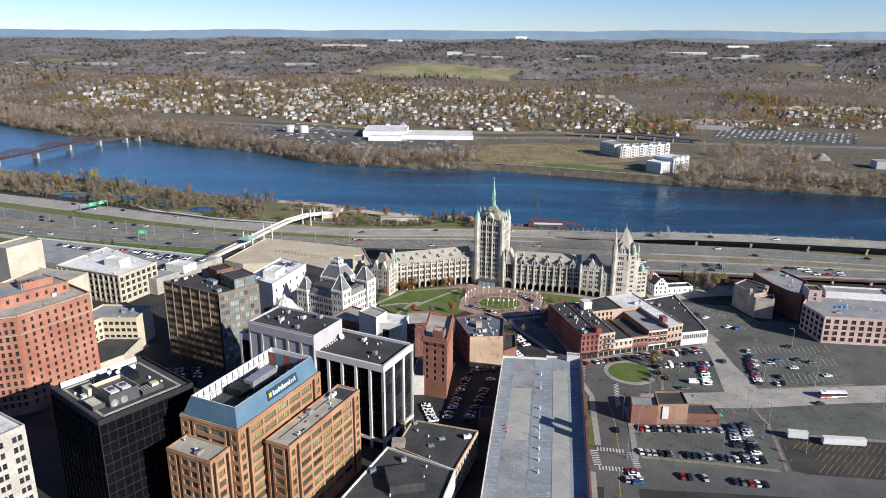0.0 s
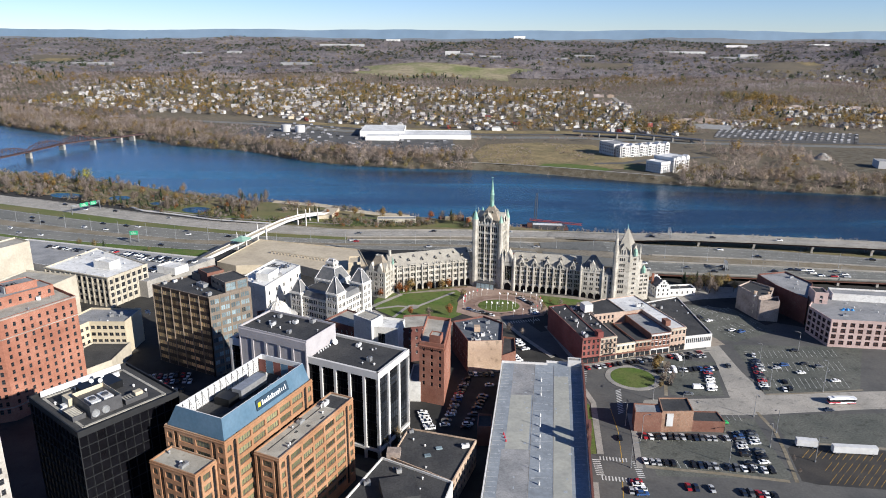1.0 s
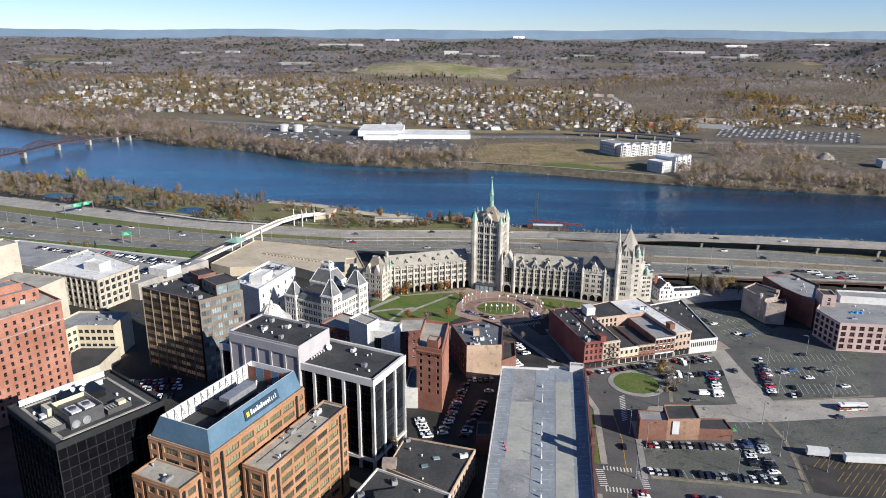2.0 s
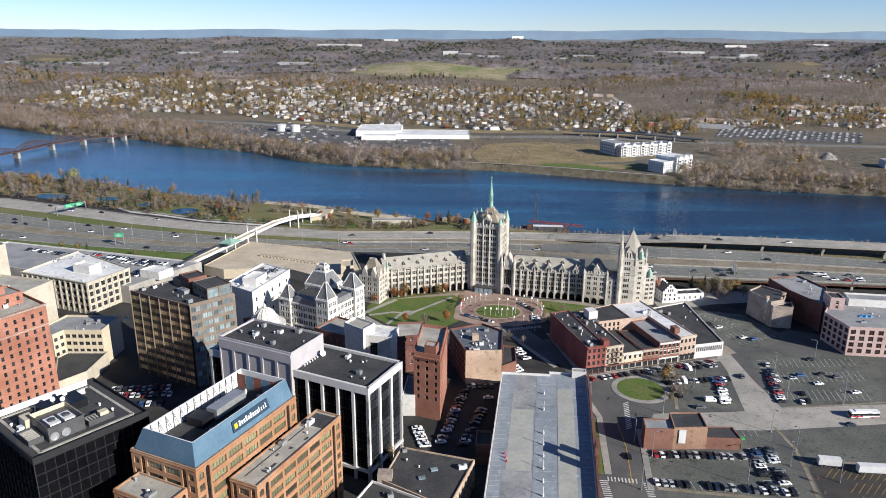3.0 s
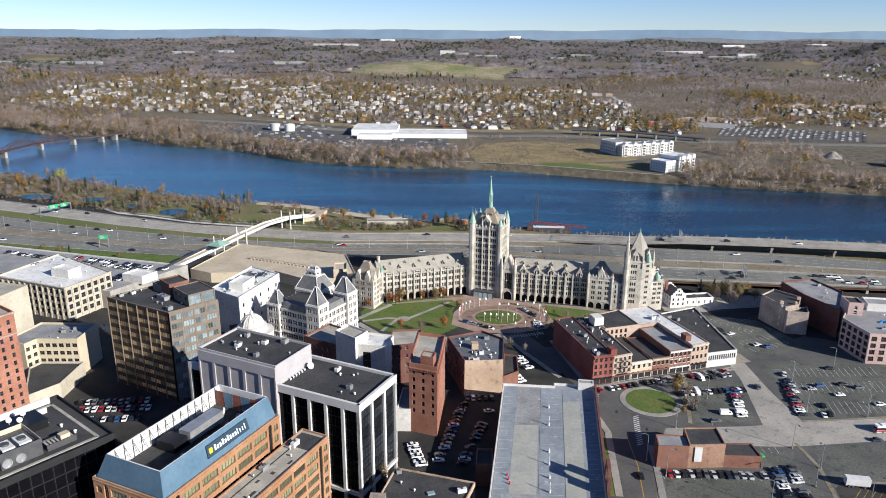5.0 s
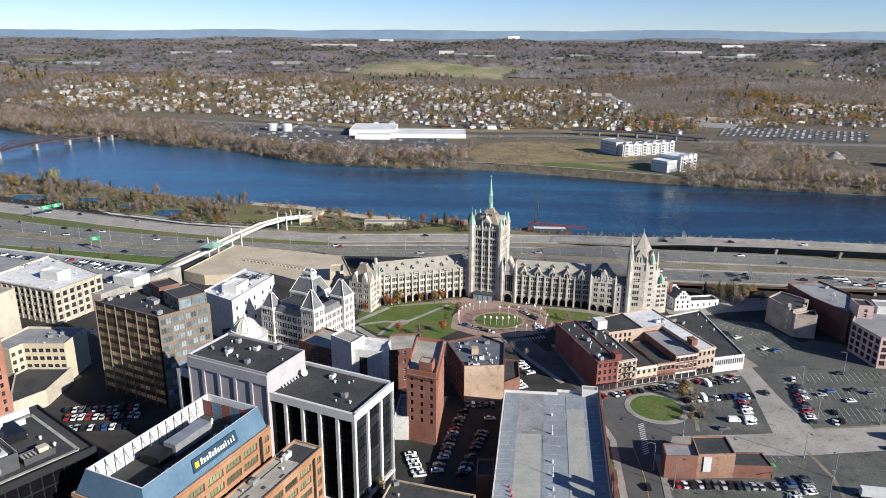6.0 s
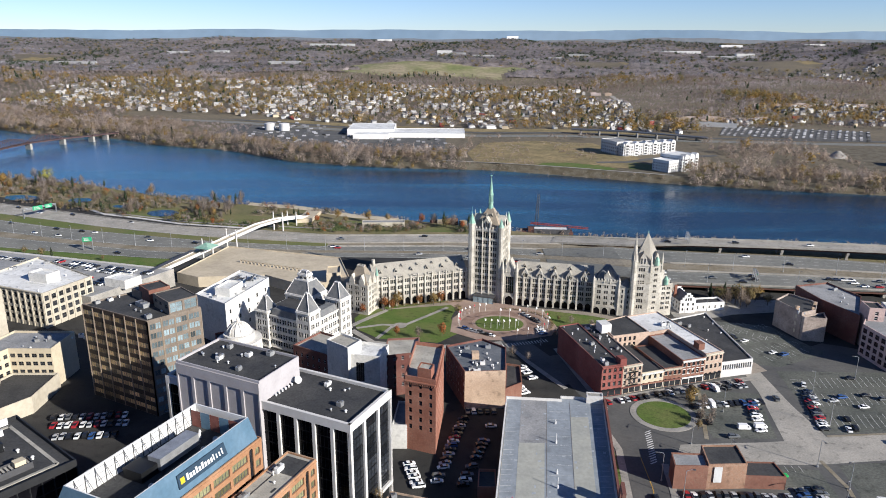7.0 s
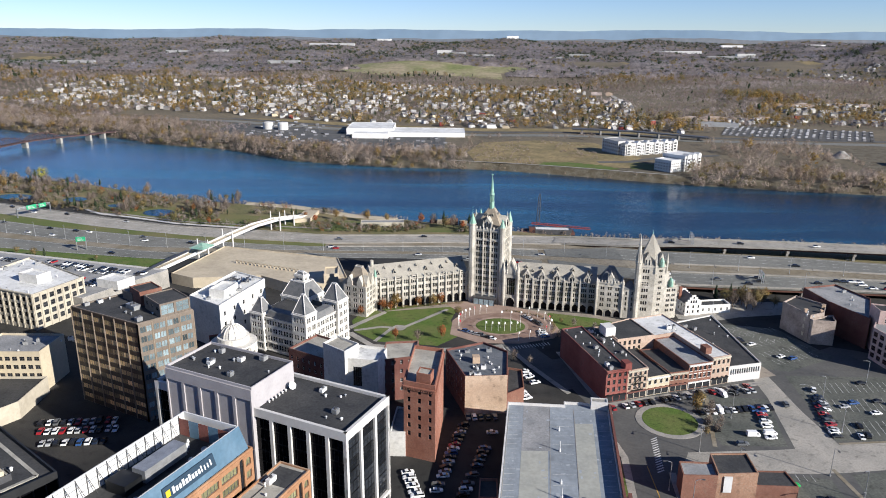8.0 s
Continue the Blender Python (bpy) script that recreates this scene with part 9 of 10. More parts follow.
for x, y, k, s in ((-418, 772, 6, 1.25), (-330, 668, 4, 1.5), (-322, 664, 4, 1.3), (-338, 672, 4, 1.4), (-312, 668, 4, 1.2), (-344, 662, 1, 1.3), (-300, 660, 4, 1.1), (-222, 648, 4, 1.1), (-215, 642, 4, 1.0), (-208, 645, 4, 1.2), (-285, 690, 3, 1.1), (-100, 640, 3, 1.0), (-74, 634, 3, 1.2), (-58, 632, 3, 0.9),
                   (-115, 628, 2, 1.2), (-92, 628, 1, 1.0), (-12, 622, 4, 1.7), (-4, 618, 5, 2.0), (-20, 626, 5, 1.8), (-30, 628, 2, 1.5), (8, 618, 4, 1.6), (15, 614, 1, 1.3), (20, 618, 4, 1.4), (12, 622, 3, 1.2), (28, 616, 1, 1.2), (-10, 616, 1, 1.4), (3, 613, 2, 1.2),
                   (-135, 650, 4, 1.0), (-140, 655, 4, 0.9), (-146, 650, 1, 0.9), (-126, 645, 2, 0.9),
                   (-41, 441, 2, 0.75), (-34, 445, 3, 0.6), (-37, 440, 2, 0.6), (-22, 449, 2, 0.6), (-10, 452, 2, 0.7), (-14, 449, 3, 0.5), (-52, 434, 2, 0.6), (-31, 404, 2, 0.6), (-8, 406, 2, 0.7),
                   (-20, 402, 5, 0.7), (0, 436, 1, 0.5), (60, 424, 5, 0.9), (70, 419, 5, 0.9), (80, 414, 5, 1.0), (87, 410, 5, 1.0), (54, 428, 1, 0.5), (26, 384, 5, 1.0), (33, 378, 5, 0.9),
                   (98, 342, 3, 0.8), (100, 334, 5, 1.1), (97, 326, 5, 1.0), (101, 346, 1, 0.7), (94, 320, 1, 0.6), (-26, 268, 1, 1.0), (-31, 262, 1, 1.2), (-49, 246, 4, 1.2), (-46, 250, 1, 1.0),
                   (150, 459, 1, 1.5), (146, 463, 4, 1.4), (154, 463, 4, 1.5), (159, 458, 1, 1.7), (163, 465, 4, 1.3), (168, 460, 1, 1.5), (153, 455, 0, 1.2), (160, 453, 0, 1.3), (174, 464, 3, 1.0), (158, 462, 4, 1.3), (166, 456, 1, 1.4), (172, 462, 1, 1.1), (163, 452, 5, 1.2), (176, 455, 1, 1.1), (215, 445, 1, 1.3), (222, 452, 1, 1.2), (232, 446, 1, 1.0),
                   (99, 323, 5, 1.0), (102, 328, 5, 0.9), (96, 338, 3, 0.7), (103, 341, 5, 0.8), (131, 262, 5, 0.5), (130, 254, 5, 0.4), (140, 274.5, 5, 0.4), (-285, 530, 1, 1.0), (-277, 528, 4, 1.0), (-240, 524, 1, 0.6), (-300, 535, 1, 0.9), (55, 300, 1, 0.5)):
    plant(k, x, y, s * (1.75 if -56 < x < 5 and y < 460 and y > 400 else 1.0))
bm_pts = rng.uniform(0, 1, (110, 2))
pos = np.array([(98 + 32 * a, 462 + 24 * b, 0.1) for a, b in bm_pts])
stuff("scrub", leaves(pos, rng.uniform(2, 4, 110), 60, 0.7, 0.12, 0.0), RUST, "russet scrub on the motorway bank", "scrub")
pts = [(float(x), along(NEAR_BANK, x) - float(rng.uniform(2, 16))) for x in rng.uniform(-620, 330, 700)]
pos = np.array([(x, y, land_z(x, y)) for x, y in pts])
stuff("scrub", np.concatenate([twigs(pos, rng.uniform(1.5, 4.5, 700), 24, 0.6, 0.06, 0.0)]), TWIG, "brown scrub along the near bank", "scrub")
pts = []
while len(pts) < 2300:
    x = float(rng.uniform(-640, 10))
    lo, hi = along(A_FAR, x) + 7, along(NEAR_BANK, x) - 8
    y = lo + (hi - lo) * float(rng.random())
    if noise.noise((x / 45, y / 30, 8)) > (-0.2 if x < -215 else 0.12) and not in_pond(x, y):
        pts.append((x, y, 0.0))
pos = np.array(pts)
hts = rng.uniform(2, 6.0, 2300)
for a_, b_, mat, lab in ((0, 1250, TWIG_PARK, "brown leafless thicket in the river park"), (1250, 1650, OLIVE, "olive bushes in the river park"), (1650, 1780, RUST, "russet bushes in the river park"), (1780, 2300, FIR, "dark green shrubs in the river park")):
    stuff("thicket", crowns(pos[a_:b_], hts[a_:b_], 70, 0.6, 0.09, 0.0), mat, lab, "scrub")
# ponds and paths in the river park
POND = WATER
for x, y, rx, ry in PONDS:
    sheet("pond", disc(x, y, 1.0, 28, rx, ry, -0.35), POND, "still blue pond in the park", 0.1, "pond")
ribbon("path", [(-318, 664), (-300, 650), (-270, 640), (-225, 622), (-170, 611)], 2.6, WHITE_STONE, "pale railed walk beside the motorway", 0.5, "path", thick=0.4)
ribbon("path", [(-310, 655), (-280, 650), (-220, 628), (-150, 618), (-100, 612)], 3, CONCRETE, "pale cycle path through the river park", 0.08, "path")
band("lawn", ((-300, 700), (-200, 655), (-110, 640), (20, 625)), ((-300, 655), (-200, 620), (-110, 606), (20, 606)), GRASS, "grass of the river park", 0.03, category="lawn")
band("pavement", ((-190, 700), (-140, 688), (-90, 660), (-50, 648)), ((-190, 690), (-140, 676), (-95, 650), (-55, 640)), CONC_PALE, "pale stone terrace on the river", 0.12, category="pavement", thick=0.3)
hall("boathouse", "low grey-roofed pavilion in the river park", -60, 618, 34, 9, 3.6, 4, BEIGE_WALL, GREY_ROOF, "pavilion", 9, 1)
hall("shed", "long low white-roofed shed beside the quay", 72, 606, 27, 9, 2.6, -3, DARK_STEEL, WHITE_ROOF, "shed")
# quay crane: a red lattice boom lowered over the water, a slim dark mast, a barge and litter
RED_STEEL = material("red_crane_paint", (0.33, 0.06, 0.045), 0.6, 0.3, 0.5, 2.0)
cr = thing("barge_crane", "red lattice crane boom on a barge", "crane")
a_, b_ = Vector((58, 632, 1.4)), Vector((104, 626, -1.2))
bm = bmesh.new()
for off in ((0, 0.8), (0.8, -0.5), (-0.8, -0.5)):
    beam(bm, a_ + Vector((0, off[0], off[1])), b_ + Vector((0, off[0], off[1])), 0.32)
for k in range(20):
    p, q = a_.lerp(b_, k / 20), a_.lerp(b_, (k + 1) / 20)
    beam(bm, p + Vector((0, 0.8, -0.5)), q + Vector((0, 0, 0.8)), 0.14)
    beam(bm, p + Vector((0, 0, 0.8)), q + Vector((0, -0.8, -0.5)), 0.14)
part("boom", bm, RED_STEEL, cr)
bm = bmesh.new()
for dx, dy in ((-1, -1), (1, -1), (1, 1), (-1, 1)):
    beam(bm, (63 + dx * 1.2, 634 + dy, -5), (64 + dx * 0.7, 634 + dy * 0.7, 25), 0.3)
for k in range(10):
    beam(bm, (62.0 + 0.07 * k, 633, -4 + 2.9 * k), (64.4, 633, -1 + 2.9 * k), 0.25)
part("mast", bm, DARK_STEEL, cr, "dark lattice mast")
bm = bmesh.new()
box(bm, 50, 624, -6.5, 92, 638, -4.6)
box(bm, 56, 628, -4.6, 64, 634, -1.8)
part("barge", bm, RUST_STEEL, cr)
for x, y, w, mat, lab in ((72, 628, 5, RED_STEEL, "red machine housing on the barge"), (82, 630, 6, WHITE_METAL, "white cabin on the barge"), (88, 627, 3, DARK_STEEL, "dark winch on the barge")):
    bm = bmesh.new()
    box(bm, x - w / 2, y - 1.4, -4.6, x + w / 2, y + 1.4, -2.4)
    cone(bm, x, y, -2.4, -1.8, 0.9, 0.7, 10)
    part("deckhouse", bm, mat, cr, lab)
for k, (x, y, w, h) in enumerate(((-14, 632, 7, 2.4), (-5, 634, 9, 3.0), (4, 631, 6, 2.2), (-20, 634, 5, 1.8))):
    hall("container", "rust-orange works container on the quay" if k % 2 else "pale works container on the quay", x, y, w, 3, h, 4 + 9 * k, RUST_STEEL if k % 2 else VERGE, RUST_STEEL if k % 2 else GREY_ROOF, "container")

# ---- small white gabled house at the motorway ----
DUTCH = material("white_painted_brick", (0.76, 0.74, 0.7), 0.85, 0.1, 0.2, 1.0)
hs = thing("gabled_house", "white house with stepped gables and a dark roof", "house")
hp = [(122.5, 442.0), (131.5, 443.6), (129.4, 455.4), (120.4, 453.8)]
bm = bmesh.new()
for i in range(4):
    W = (Vector(hp[(i + 1) % 4]) - Vector(hp[i])).length
    facade(bm, hp[i], hp[(i + 1) % 4], 0, 6.5, window_grid(W, 3 if i % 2 == 0 else 4, 2, 1.0, 1.6, 0.8, 6.3), hs, GLASS, DARKS)
for i in (0, 2):
    p, q = Vector(hp[i]), Vector(hp[(i + 1) % 4])
    for k in range(4):
        a_, b_ = p.lerp(q, k * 0.125), p.lerp(q, 1 - k * 0.125)
        m = Matrix.Translation((a_.x, a_.y, 0)) @ Matrix.Rotation(math.atan2(q.y - p.y, q.x - p.x), 4, "Z")
        box(bm, 0, 0, 6.5 + k * 1.25, (b_ - a_).length, 0.5, 7.75 + k * 1.25, m)
part("wall", bm, DUTCH, hs)
p, q = Vector(hp[0]), Vector(hp[1])
m = Matrix.Translation((p.x, p.y, 0)) @ Matrix.Rotation(math.atan2(q.y - p.y, q.x - p.x), 4, "Z")
for x, z, w, h in ((3.2, 7.1, 0.9, 1.5), (4.6, 7.1, 0.9, 1.5), (6.0, 7.1, 0.9, 1.5), (4.6, 9.4, 0.8, 1.2)):
    bm = bmesh.new()
    box(bm, x - w / 2, -0.05, z, x + w / 2, 0.02, z + h, m)
    part("window", bm, GLASS, hs)
bm = bmesh.new()
gable_roof(bm, [hp[1], hp[2], hp[3], hp[0]], 6.5, 10.8, -0.3)
part("roof", bm, GREY_SLATE, hs, "dark brown tiled roof")
bm = bmesh.new()
box(bm, 121.2, 450, 6, 122.6, 451.4, 13.5)
part("chimney", bm, TOWER_BRICK, hs)
building("house_wing", "", [(131.6, 445), (149, 448), (148, 456), (130.4, 453)], 4.0, DUTCH, BLACK_ROOF, {0: (lambda W: window_grid(W, 5, 1, 1.0, 1.7, 0.8, 3.6), GLASS, SASH)}, parent=hs)

# ---- rooftop machinery and roof furniture ----


def local(corner, angle):
    """A frame at a corner: x along the building's right side, y to the left of it."""
    return Matrix.Translation((corner[0], corner[1], 0)) @ Matrix.Rotation(radians(angle), 4, "Z")


def mech(name, label, m, x0, y0, z0, x1, y1, z1, mat, category="rooftop unit", fans=0):
    t = thing(name, label, category, group="rooftop units")
    bm = bmesh.new()
    box(bm, x0, y0, z0, x1, y1, z1, m)
    part("casing", bm, mat, t)
    for k in range(fans):
        bm = bmesh.new()
        c = m @ Vector((x0 + (k + 0.5) * (x1 - x0) / fans, (y0 + y1) / 2, z1))
        r = min((x1 - x0) / fans, y1 - y0) * 0.36
        cone(bm, c.x, c.y, c.z, c.z + 0.5, r, r * 0.9, 12)
        part("fan", bm, DARK_STEEL, t)
    return t


def dish(x, y, z, r=1.0):
    t = thing("satellite_dish", "round white satellite dish on a post", "satellite dish", group="satellite dishes")
    bm = bmesh.new()
    cone(bm, x, y, z, z + 1.0, 0.15, 0.12, 6)
    part("post", bm, STEEL, t)
    bm = bmesh.new()
    ax = Vector((0.6, -0.6, 0.5)).normalized()
    q = ax.to_track_quat("Z", "Y").to_matrix()
    prev = None
    for k in range(4):
        rr, h = r * k / 3, 0.35 * r * (k / 3) ** 2
        ring = [bm.verts.new(Vector((x, y, z + 1.2)) + q @ Vector((rr * math.cos(a), rr * math.sin(a), h))) for a in (i * math.tau / 12 for i in range(12))] if k else [bm.verts.new((x, y, z + 1.2))]
        if prev:
            for i in range(12):
                if len(prev) == 1:
                    bm.faces.new((prev[0], ring[i], ring[(i + 1) % 12]))
                else:
                    bm.faces.new((prev[i], ring[i], ring[(i + 1) % 12], prev[(i + 1) % 12]))
        prev = ring
    part("reflector", bm, WHITE_METAL, t)


def inside(p, poly):
    k = False
    for i in range(len(poly)):
        (x0, y0), (x1, y1) = poly[i - 1], poly[i]
        if (y0 > p[1]) != (y1 > p[1]) and p[0] < (x1 - x0) * (p[1] - y0) / (y1 - y0) + x0:
            k = not k
    return k


def clutter(poly, z, units, vents, turn=0.0):
    """Loose machines and vents over a flat roof."""
    ins = inset(poly, 1.6)
    xs_, ys_ = [p[0] for p in poly], [p[1] for p in poly]
    n = 0
    while n < units + vents:
        p = (float(rng.uniform(min(xs_), max(xs_))), float(rng.uniform(min(ys_), max(ys_))))
        if not inside(p, ins):
            continue
        if n < units:
            roof_unit(*p, z, float(rng.uniform(1.6, 3.2)), float(rng.uniform(1.2, 2.0)), float(rng.uniform(1.0, 1.7)), turn, [STEEL, WHITE_METAL, GREY_ROOF][n % 3])
        else:
            vent(*p, z, float(rng.uniform(0.35, 0.6)), float(rng.uniform(0.7, 1.3)), [WHITE_METAL, STEEL][n % 2])
        n += 1


# black tower: plant enclosure, cooling fans, white ducts and hatches
m = local(BT[0], 53)
mech("plant_room", "dark rooftop plant enclosure with two round fans", m, 7, 6, 46, 17, 18, 49.2, DARK_STEEL)
for k in (8.4, 11.6):
    bm = bmesh.new()
    c0 = m @ Vector((k, 5.9, 47.6))
    ring = [[m @ Vector((k + r * math.cos(a), yy, 47.6 + r * math.sin(a))) for a in (i * math.tau / 16 for i in range(16))] for r, yy in ((1.25, 6.0), (1.25, 5.6), (1.0, 5.6), (1.0, 5.9))]
    vs = [[bm.verts.new(p) for p in r_] for r_ in ring]
    for a, b in zip(vs, vs[1:]):
        for i in range(16):
            bm.faces.new((a[i], a[(i + 1) % 16], b[(i + 1) % 16], b[i]))
    bm.faces.new(vs[3])
    single("roof_fan", bm, STEEL, "round louvred fan outlet on plant wall", "fan", group="roof fans")
mech("cooling_unit", "white rooftop cooling unit", m, 8.5, 8, 49.2, 11.5, 13, 50.2, WHITE_METAL, fans=1)
mech("cooling_unit", "white rooftop cooling unit", m, 12.5, 8, 49.2, 15.5, 13, 50.2, WHITE_METAL, fans=1)
mech("stair_house", "small tan rooftop stair house", m, 5.5, 17.5, 46, 8.5, 22, 49.4, CREAM_WALL)
mech("stair_house", "small tan rooftop stair house", m, 22, 7, 46, 24.5, 9, 48.5, CREAM_WALL)
mech("plant_room", "low dark rooftop plant room", m, 12, 19, 46, 24, 27, 48.4, BLACK_FRAME)
mech("duct", "long white rooftop duct", m, 12, 27.2, 46, 27, 28.0, 47.6, WHITE_METAL)


def slat_rack(x0, y0, x1, y1, z0, n, along_x):
    """A dark tray of pale condenser slats."""
    t = thing("cooling_rack", "dark rooftop tray with rows of pale condenser slats", "rooftop unit", group="rooftop units")
    bm = bmesh.new()
    box(bm, x0, y0, z0, x1, y1, z0 + 1.0, m)
    for a in ((x0 - 0.12, y0 - 0.12, x1 + 0.12, y0), (x0 - 0.12, y1, x1 + 0.12, y1 + 0.12), (x0 - 0.12, y0, x0, y1), (x1, y0, x1 + 0.12, y1)):
        box(bm, a[0], a[1], z0, a[2], a[3], z0 + 1.7, m)
    part("tray", bm, DARK_STEEL, t)
    for k in range(n):
        bm = bmesh.new()
        if along_x:
            x = x0 + (x1 - x0) * (k + 0.2) / n
            box(bm, x, y0 + 0.2, z0 + 1.05, x + (x1 - x0) / n * 0.55, y1 - 0.2, z0 + 1.4, m)
        else:
            y = y0 + (y1 - y0) * (k + 0.2) / n
            box(bm, x0 + 0.2, y, z0 + 1.05, x1 - 0.2, y + (y1 - y0) / n * 0.55, z0 + 1.4, m)
        part("slat", bm, GRAVEL_ROOF, t)


slat_rack(2.6, 8.5, 6.4, 15.5, 46, 7, False)
slat_rack(18.2, 6.2, 25.5, 9.6, 46, 8, True)
enclosure = thing("plant_screen", "open rooftop screen of dark and tan panels round the cooling units", "screen")
for x0, y0, x1, y1, mat in ((7, 5.96, 17, 6.1, DARK_STEEL), (7, 17.9, 17, 18.04, CREAM_WALL), (6.94, 6.1, 7.08, 17.9, DARK_STEEL), (16.92, 6.1, 17.06, 17.9, CREAM_WALL)):
    bm = bmesh.new()
    box(bm, x0, y0, 49.2, x1, y1, 50.6, m)
    part("panel", bm, mat, enclosure)
screen = thing("roof_screen", "long white parapet screen along the tower's edge", "screen")
bm = bmesh.new()
box(bm, 3.0, 32.2, 46, 30.0, 32.5, 48.0, m)
part("panel", bm, WHITE_METAL, screen)
for x, y in ((18, 22), (16, 24), (20, 25)):
    p = m @ Vector((x, y, 48.4))
    dish(p.x, p.y, p.z, 0.75)
for x, y in ((3.5, 18), (27, 10), (26, 16), (24, 20), (4, 24)):
    p = m @ Vector((x, y, 46))
    vent(p.x, p.y, 46, 0.5, 1.0)
mech("hatch", "white box on the roof edge", m, 4, 18.5, 46, 5.6, 20.5, 47.3, WHITE_METAL)

# orange building: machine, ducts and dishes inside the mansard; sign; pilasters
m = local(OB[0], 67)
mech("air_handler", "long grey rooftop air handling unit", m, 20, 10, 45.4, 33, 14, 48.6, STEEL)
for k in range(5):
    mech("duct", "grey duct leg under the air handler", m, 20.5 + 2.8 * k, 10.5, 44.6, 21.1 + 2.8 * k, 13.5, 45.4, DARK_STEEL)
mech("plant_room", "dark rooftop plant room", m, 15, 11, 44.6, 20, 17, 47.4, BLACK_FRAME)
for x, y in ((14, 7), (36, 7.5), (31, 7), (25, 6)):
    p = m @ Vector((x, y, 44.6))
    dish(p.x, p.y, p.z, 0.8)
for x, y in ((35, 12), (36.5, 13), (38, 6)):
    p = m @ Vector((x, y, 44.6))
    vent(p.x, p.y, 44.6, 0.4, 2.4)
for k in range(14):     # steel frames behind the white screen
    x = 4 + 2.8 * k
    bm = bmesh.new()
    beam(bm, m @ Vector((x, 19.5, 44.6)), m @ Vector((x, 19.5, 49.9)), 0.14)
    beam(bm, m @ Vector((x, 19.4, 49.5)), m @ Vector((x + 1.2, 18.2, 44.7)), 0.1)
    part("brace", bm, DARK_STEEL, ob_, "steel brace behind the mansard")
for z in (46.2, 47.8, 49.3):
    bm = bmesh.new()
    beam(bm, m @ Vector((3, 19.55, z)), m @ Vector((42, 19.55, z)), 0.1)
    part("rail", bm, STEEL, ob_)
PANEL_RED = material("oxide_panel", (0.2, 0.075, 0.06), 0.7, 0.25, 0.3, 2.0)
for k in range(5):
    bm = bmesh.new()
    box(bm, 40.2, 3.4 + 3.2 * k, 44.7, 40.35, 6.4 + 3.2 * k, 49.4, m)
    part("panel", bm, PANEL_RED if k % 2 == 0 else BLUE_METAL, ob_, "rusty red panel" if k % 2 == 0 else "")
# the sign on the mansard's sunny slope: dark panel with a pale name bar and a yellow mark
lo0, lo1 = Vector((*low[0], 43.2)), Vector((*low[1], 43.2))
hi0, hi1 = Vector((*high[0], 50.0)), Vector((*high[1], 50.0))
SIGN = material("dark_sign_panel", (0.03, 0.055, 0.085), 0.4, 0.1, 0.5, 4.0)
YELLOW = material("yellow_mark", (0.6, 0.42, 0.03), 0.5, 0.1, 0.5, 4.0)


def on_slope(s, h, lift):
    a, b = lo0.lerp(lo1, s), hi0.lerp(hi1, s)
    nrm = (lo1 - lo0).cross(hi0 - lo0).normalized()
    return a.lerp(b, h) + nrm * lift


sg = thing("roof_sign", "dark roof sign with pale name bar and yellow mark", "sign")
marks = [("panel", 0.36, 0.74, 0.28, 0.78, 0.45, SIGN), ("mark", 0.375, 0.405, 0.42, 0.64, 0.52, YELLOW)]
for k in range(13):     # pale strokes for the name: nine broad, four slim
    s0 = 0.42 + 0.0235 * k
    marks.append(("name_bar", s0, s0 + (0.0165 if k < 9 else 0.009), 0.42, 0.66 if k in (0, 3, 5, 9, 12) else 0.59, 0.52, WHITE_METAL))
for nm, s0, s1, h0, h1, lift, mat in marks:
    bm = bmesh.new()
    c = [on_slope(s, h, 0.05) for s, h in ((s0, h0), (s1, h0), (s1, h1), (s0, h1))]
    d = [on_slope(s, h, lift) for s, h in ((s0, h0), (s1, h0), (s1, h1), (s0, h1))]
    v, w_ = [bm.verts.new(p) for p in c], [bm.verts.new(p) for p in d]
    bm.faces.new(w_)
    for i in range(4):
        bm.faces.new((v[i], v[(i + 1) % 4], w_[(i + 1) % 4], w_[i]))
    part(nm, bm, mat, sg)
m = local(OW[0], 67)
for x0, y0, x1, y1 in ((34, 1.2, 41.5, 8.6), (3, 6.5, 33, 6.9), (9, 2.2, 12, 3.1), (20, 3.0, 21.2, 4.2), (26, 2.0, 28, 2.7), (15, 4.6, 16.4, 5.4)):
    bm = bmesh.new()
    box(bm, x0, y0, 34.0, x1, y1, 34.06, m)
    part("tar_patch", bm, BLACK_ROOF, ob_, "dark tar patch on the pale roof")
clutter(OW, 34, 2, 5, 67)
clutter(OF, 36, 1, 2, 67)

# white-framed block
m = local(WB[0], 65.8)
clutter(quad_plan(WB[0], 65.8, 21, 28, 1.5, 2), 37.2, 2, 5, 66)
clutter(PH, 44.2, 6, 8, 66)
p = m @ Vector((16, 30.5, 37.2))
dish(p.x, p.y, 37.2, 1.3)
for k in range(6):
    p = m @ Vector((6 + 1.6 * k, 31.4, 37.2))
    vent(p.x, p.y, 37.2, 0.4, 0.8)
# bronze block
m = local(GB[0], 54)
mech("plant_room", "dark rooftop plant room with louvres", m, 12, 24, 40.5, 19, 31, 44, GOLD_FRAME, fans=2)
mech("cooling_rack", "grey rooftop condenser rack", m, 7, 14, 40.5, 10, 20, 42.3, STEEL, fans=2)
clutter(GB, 40.5, 3, 8, 54)
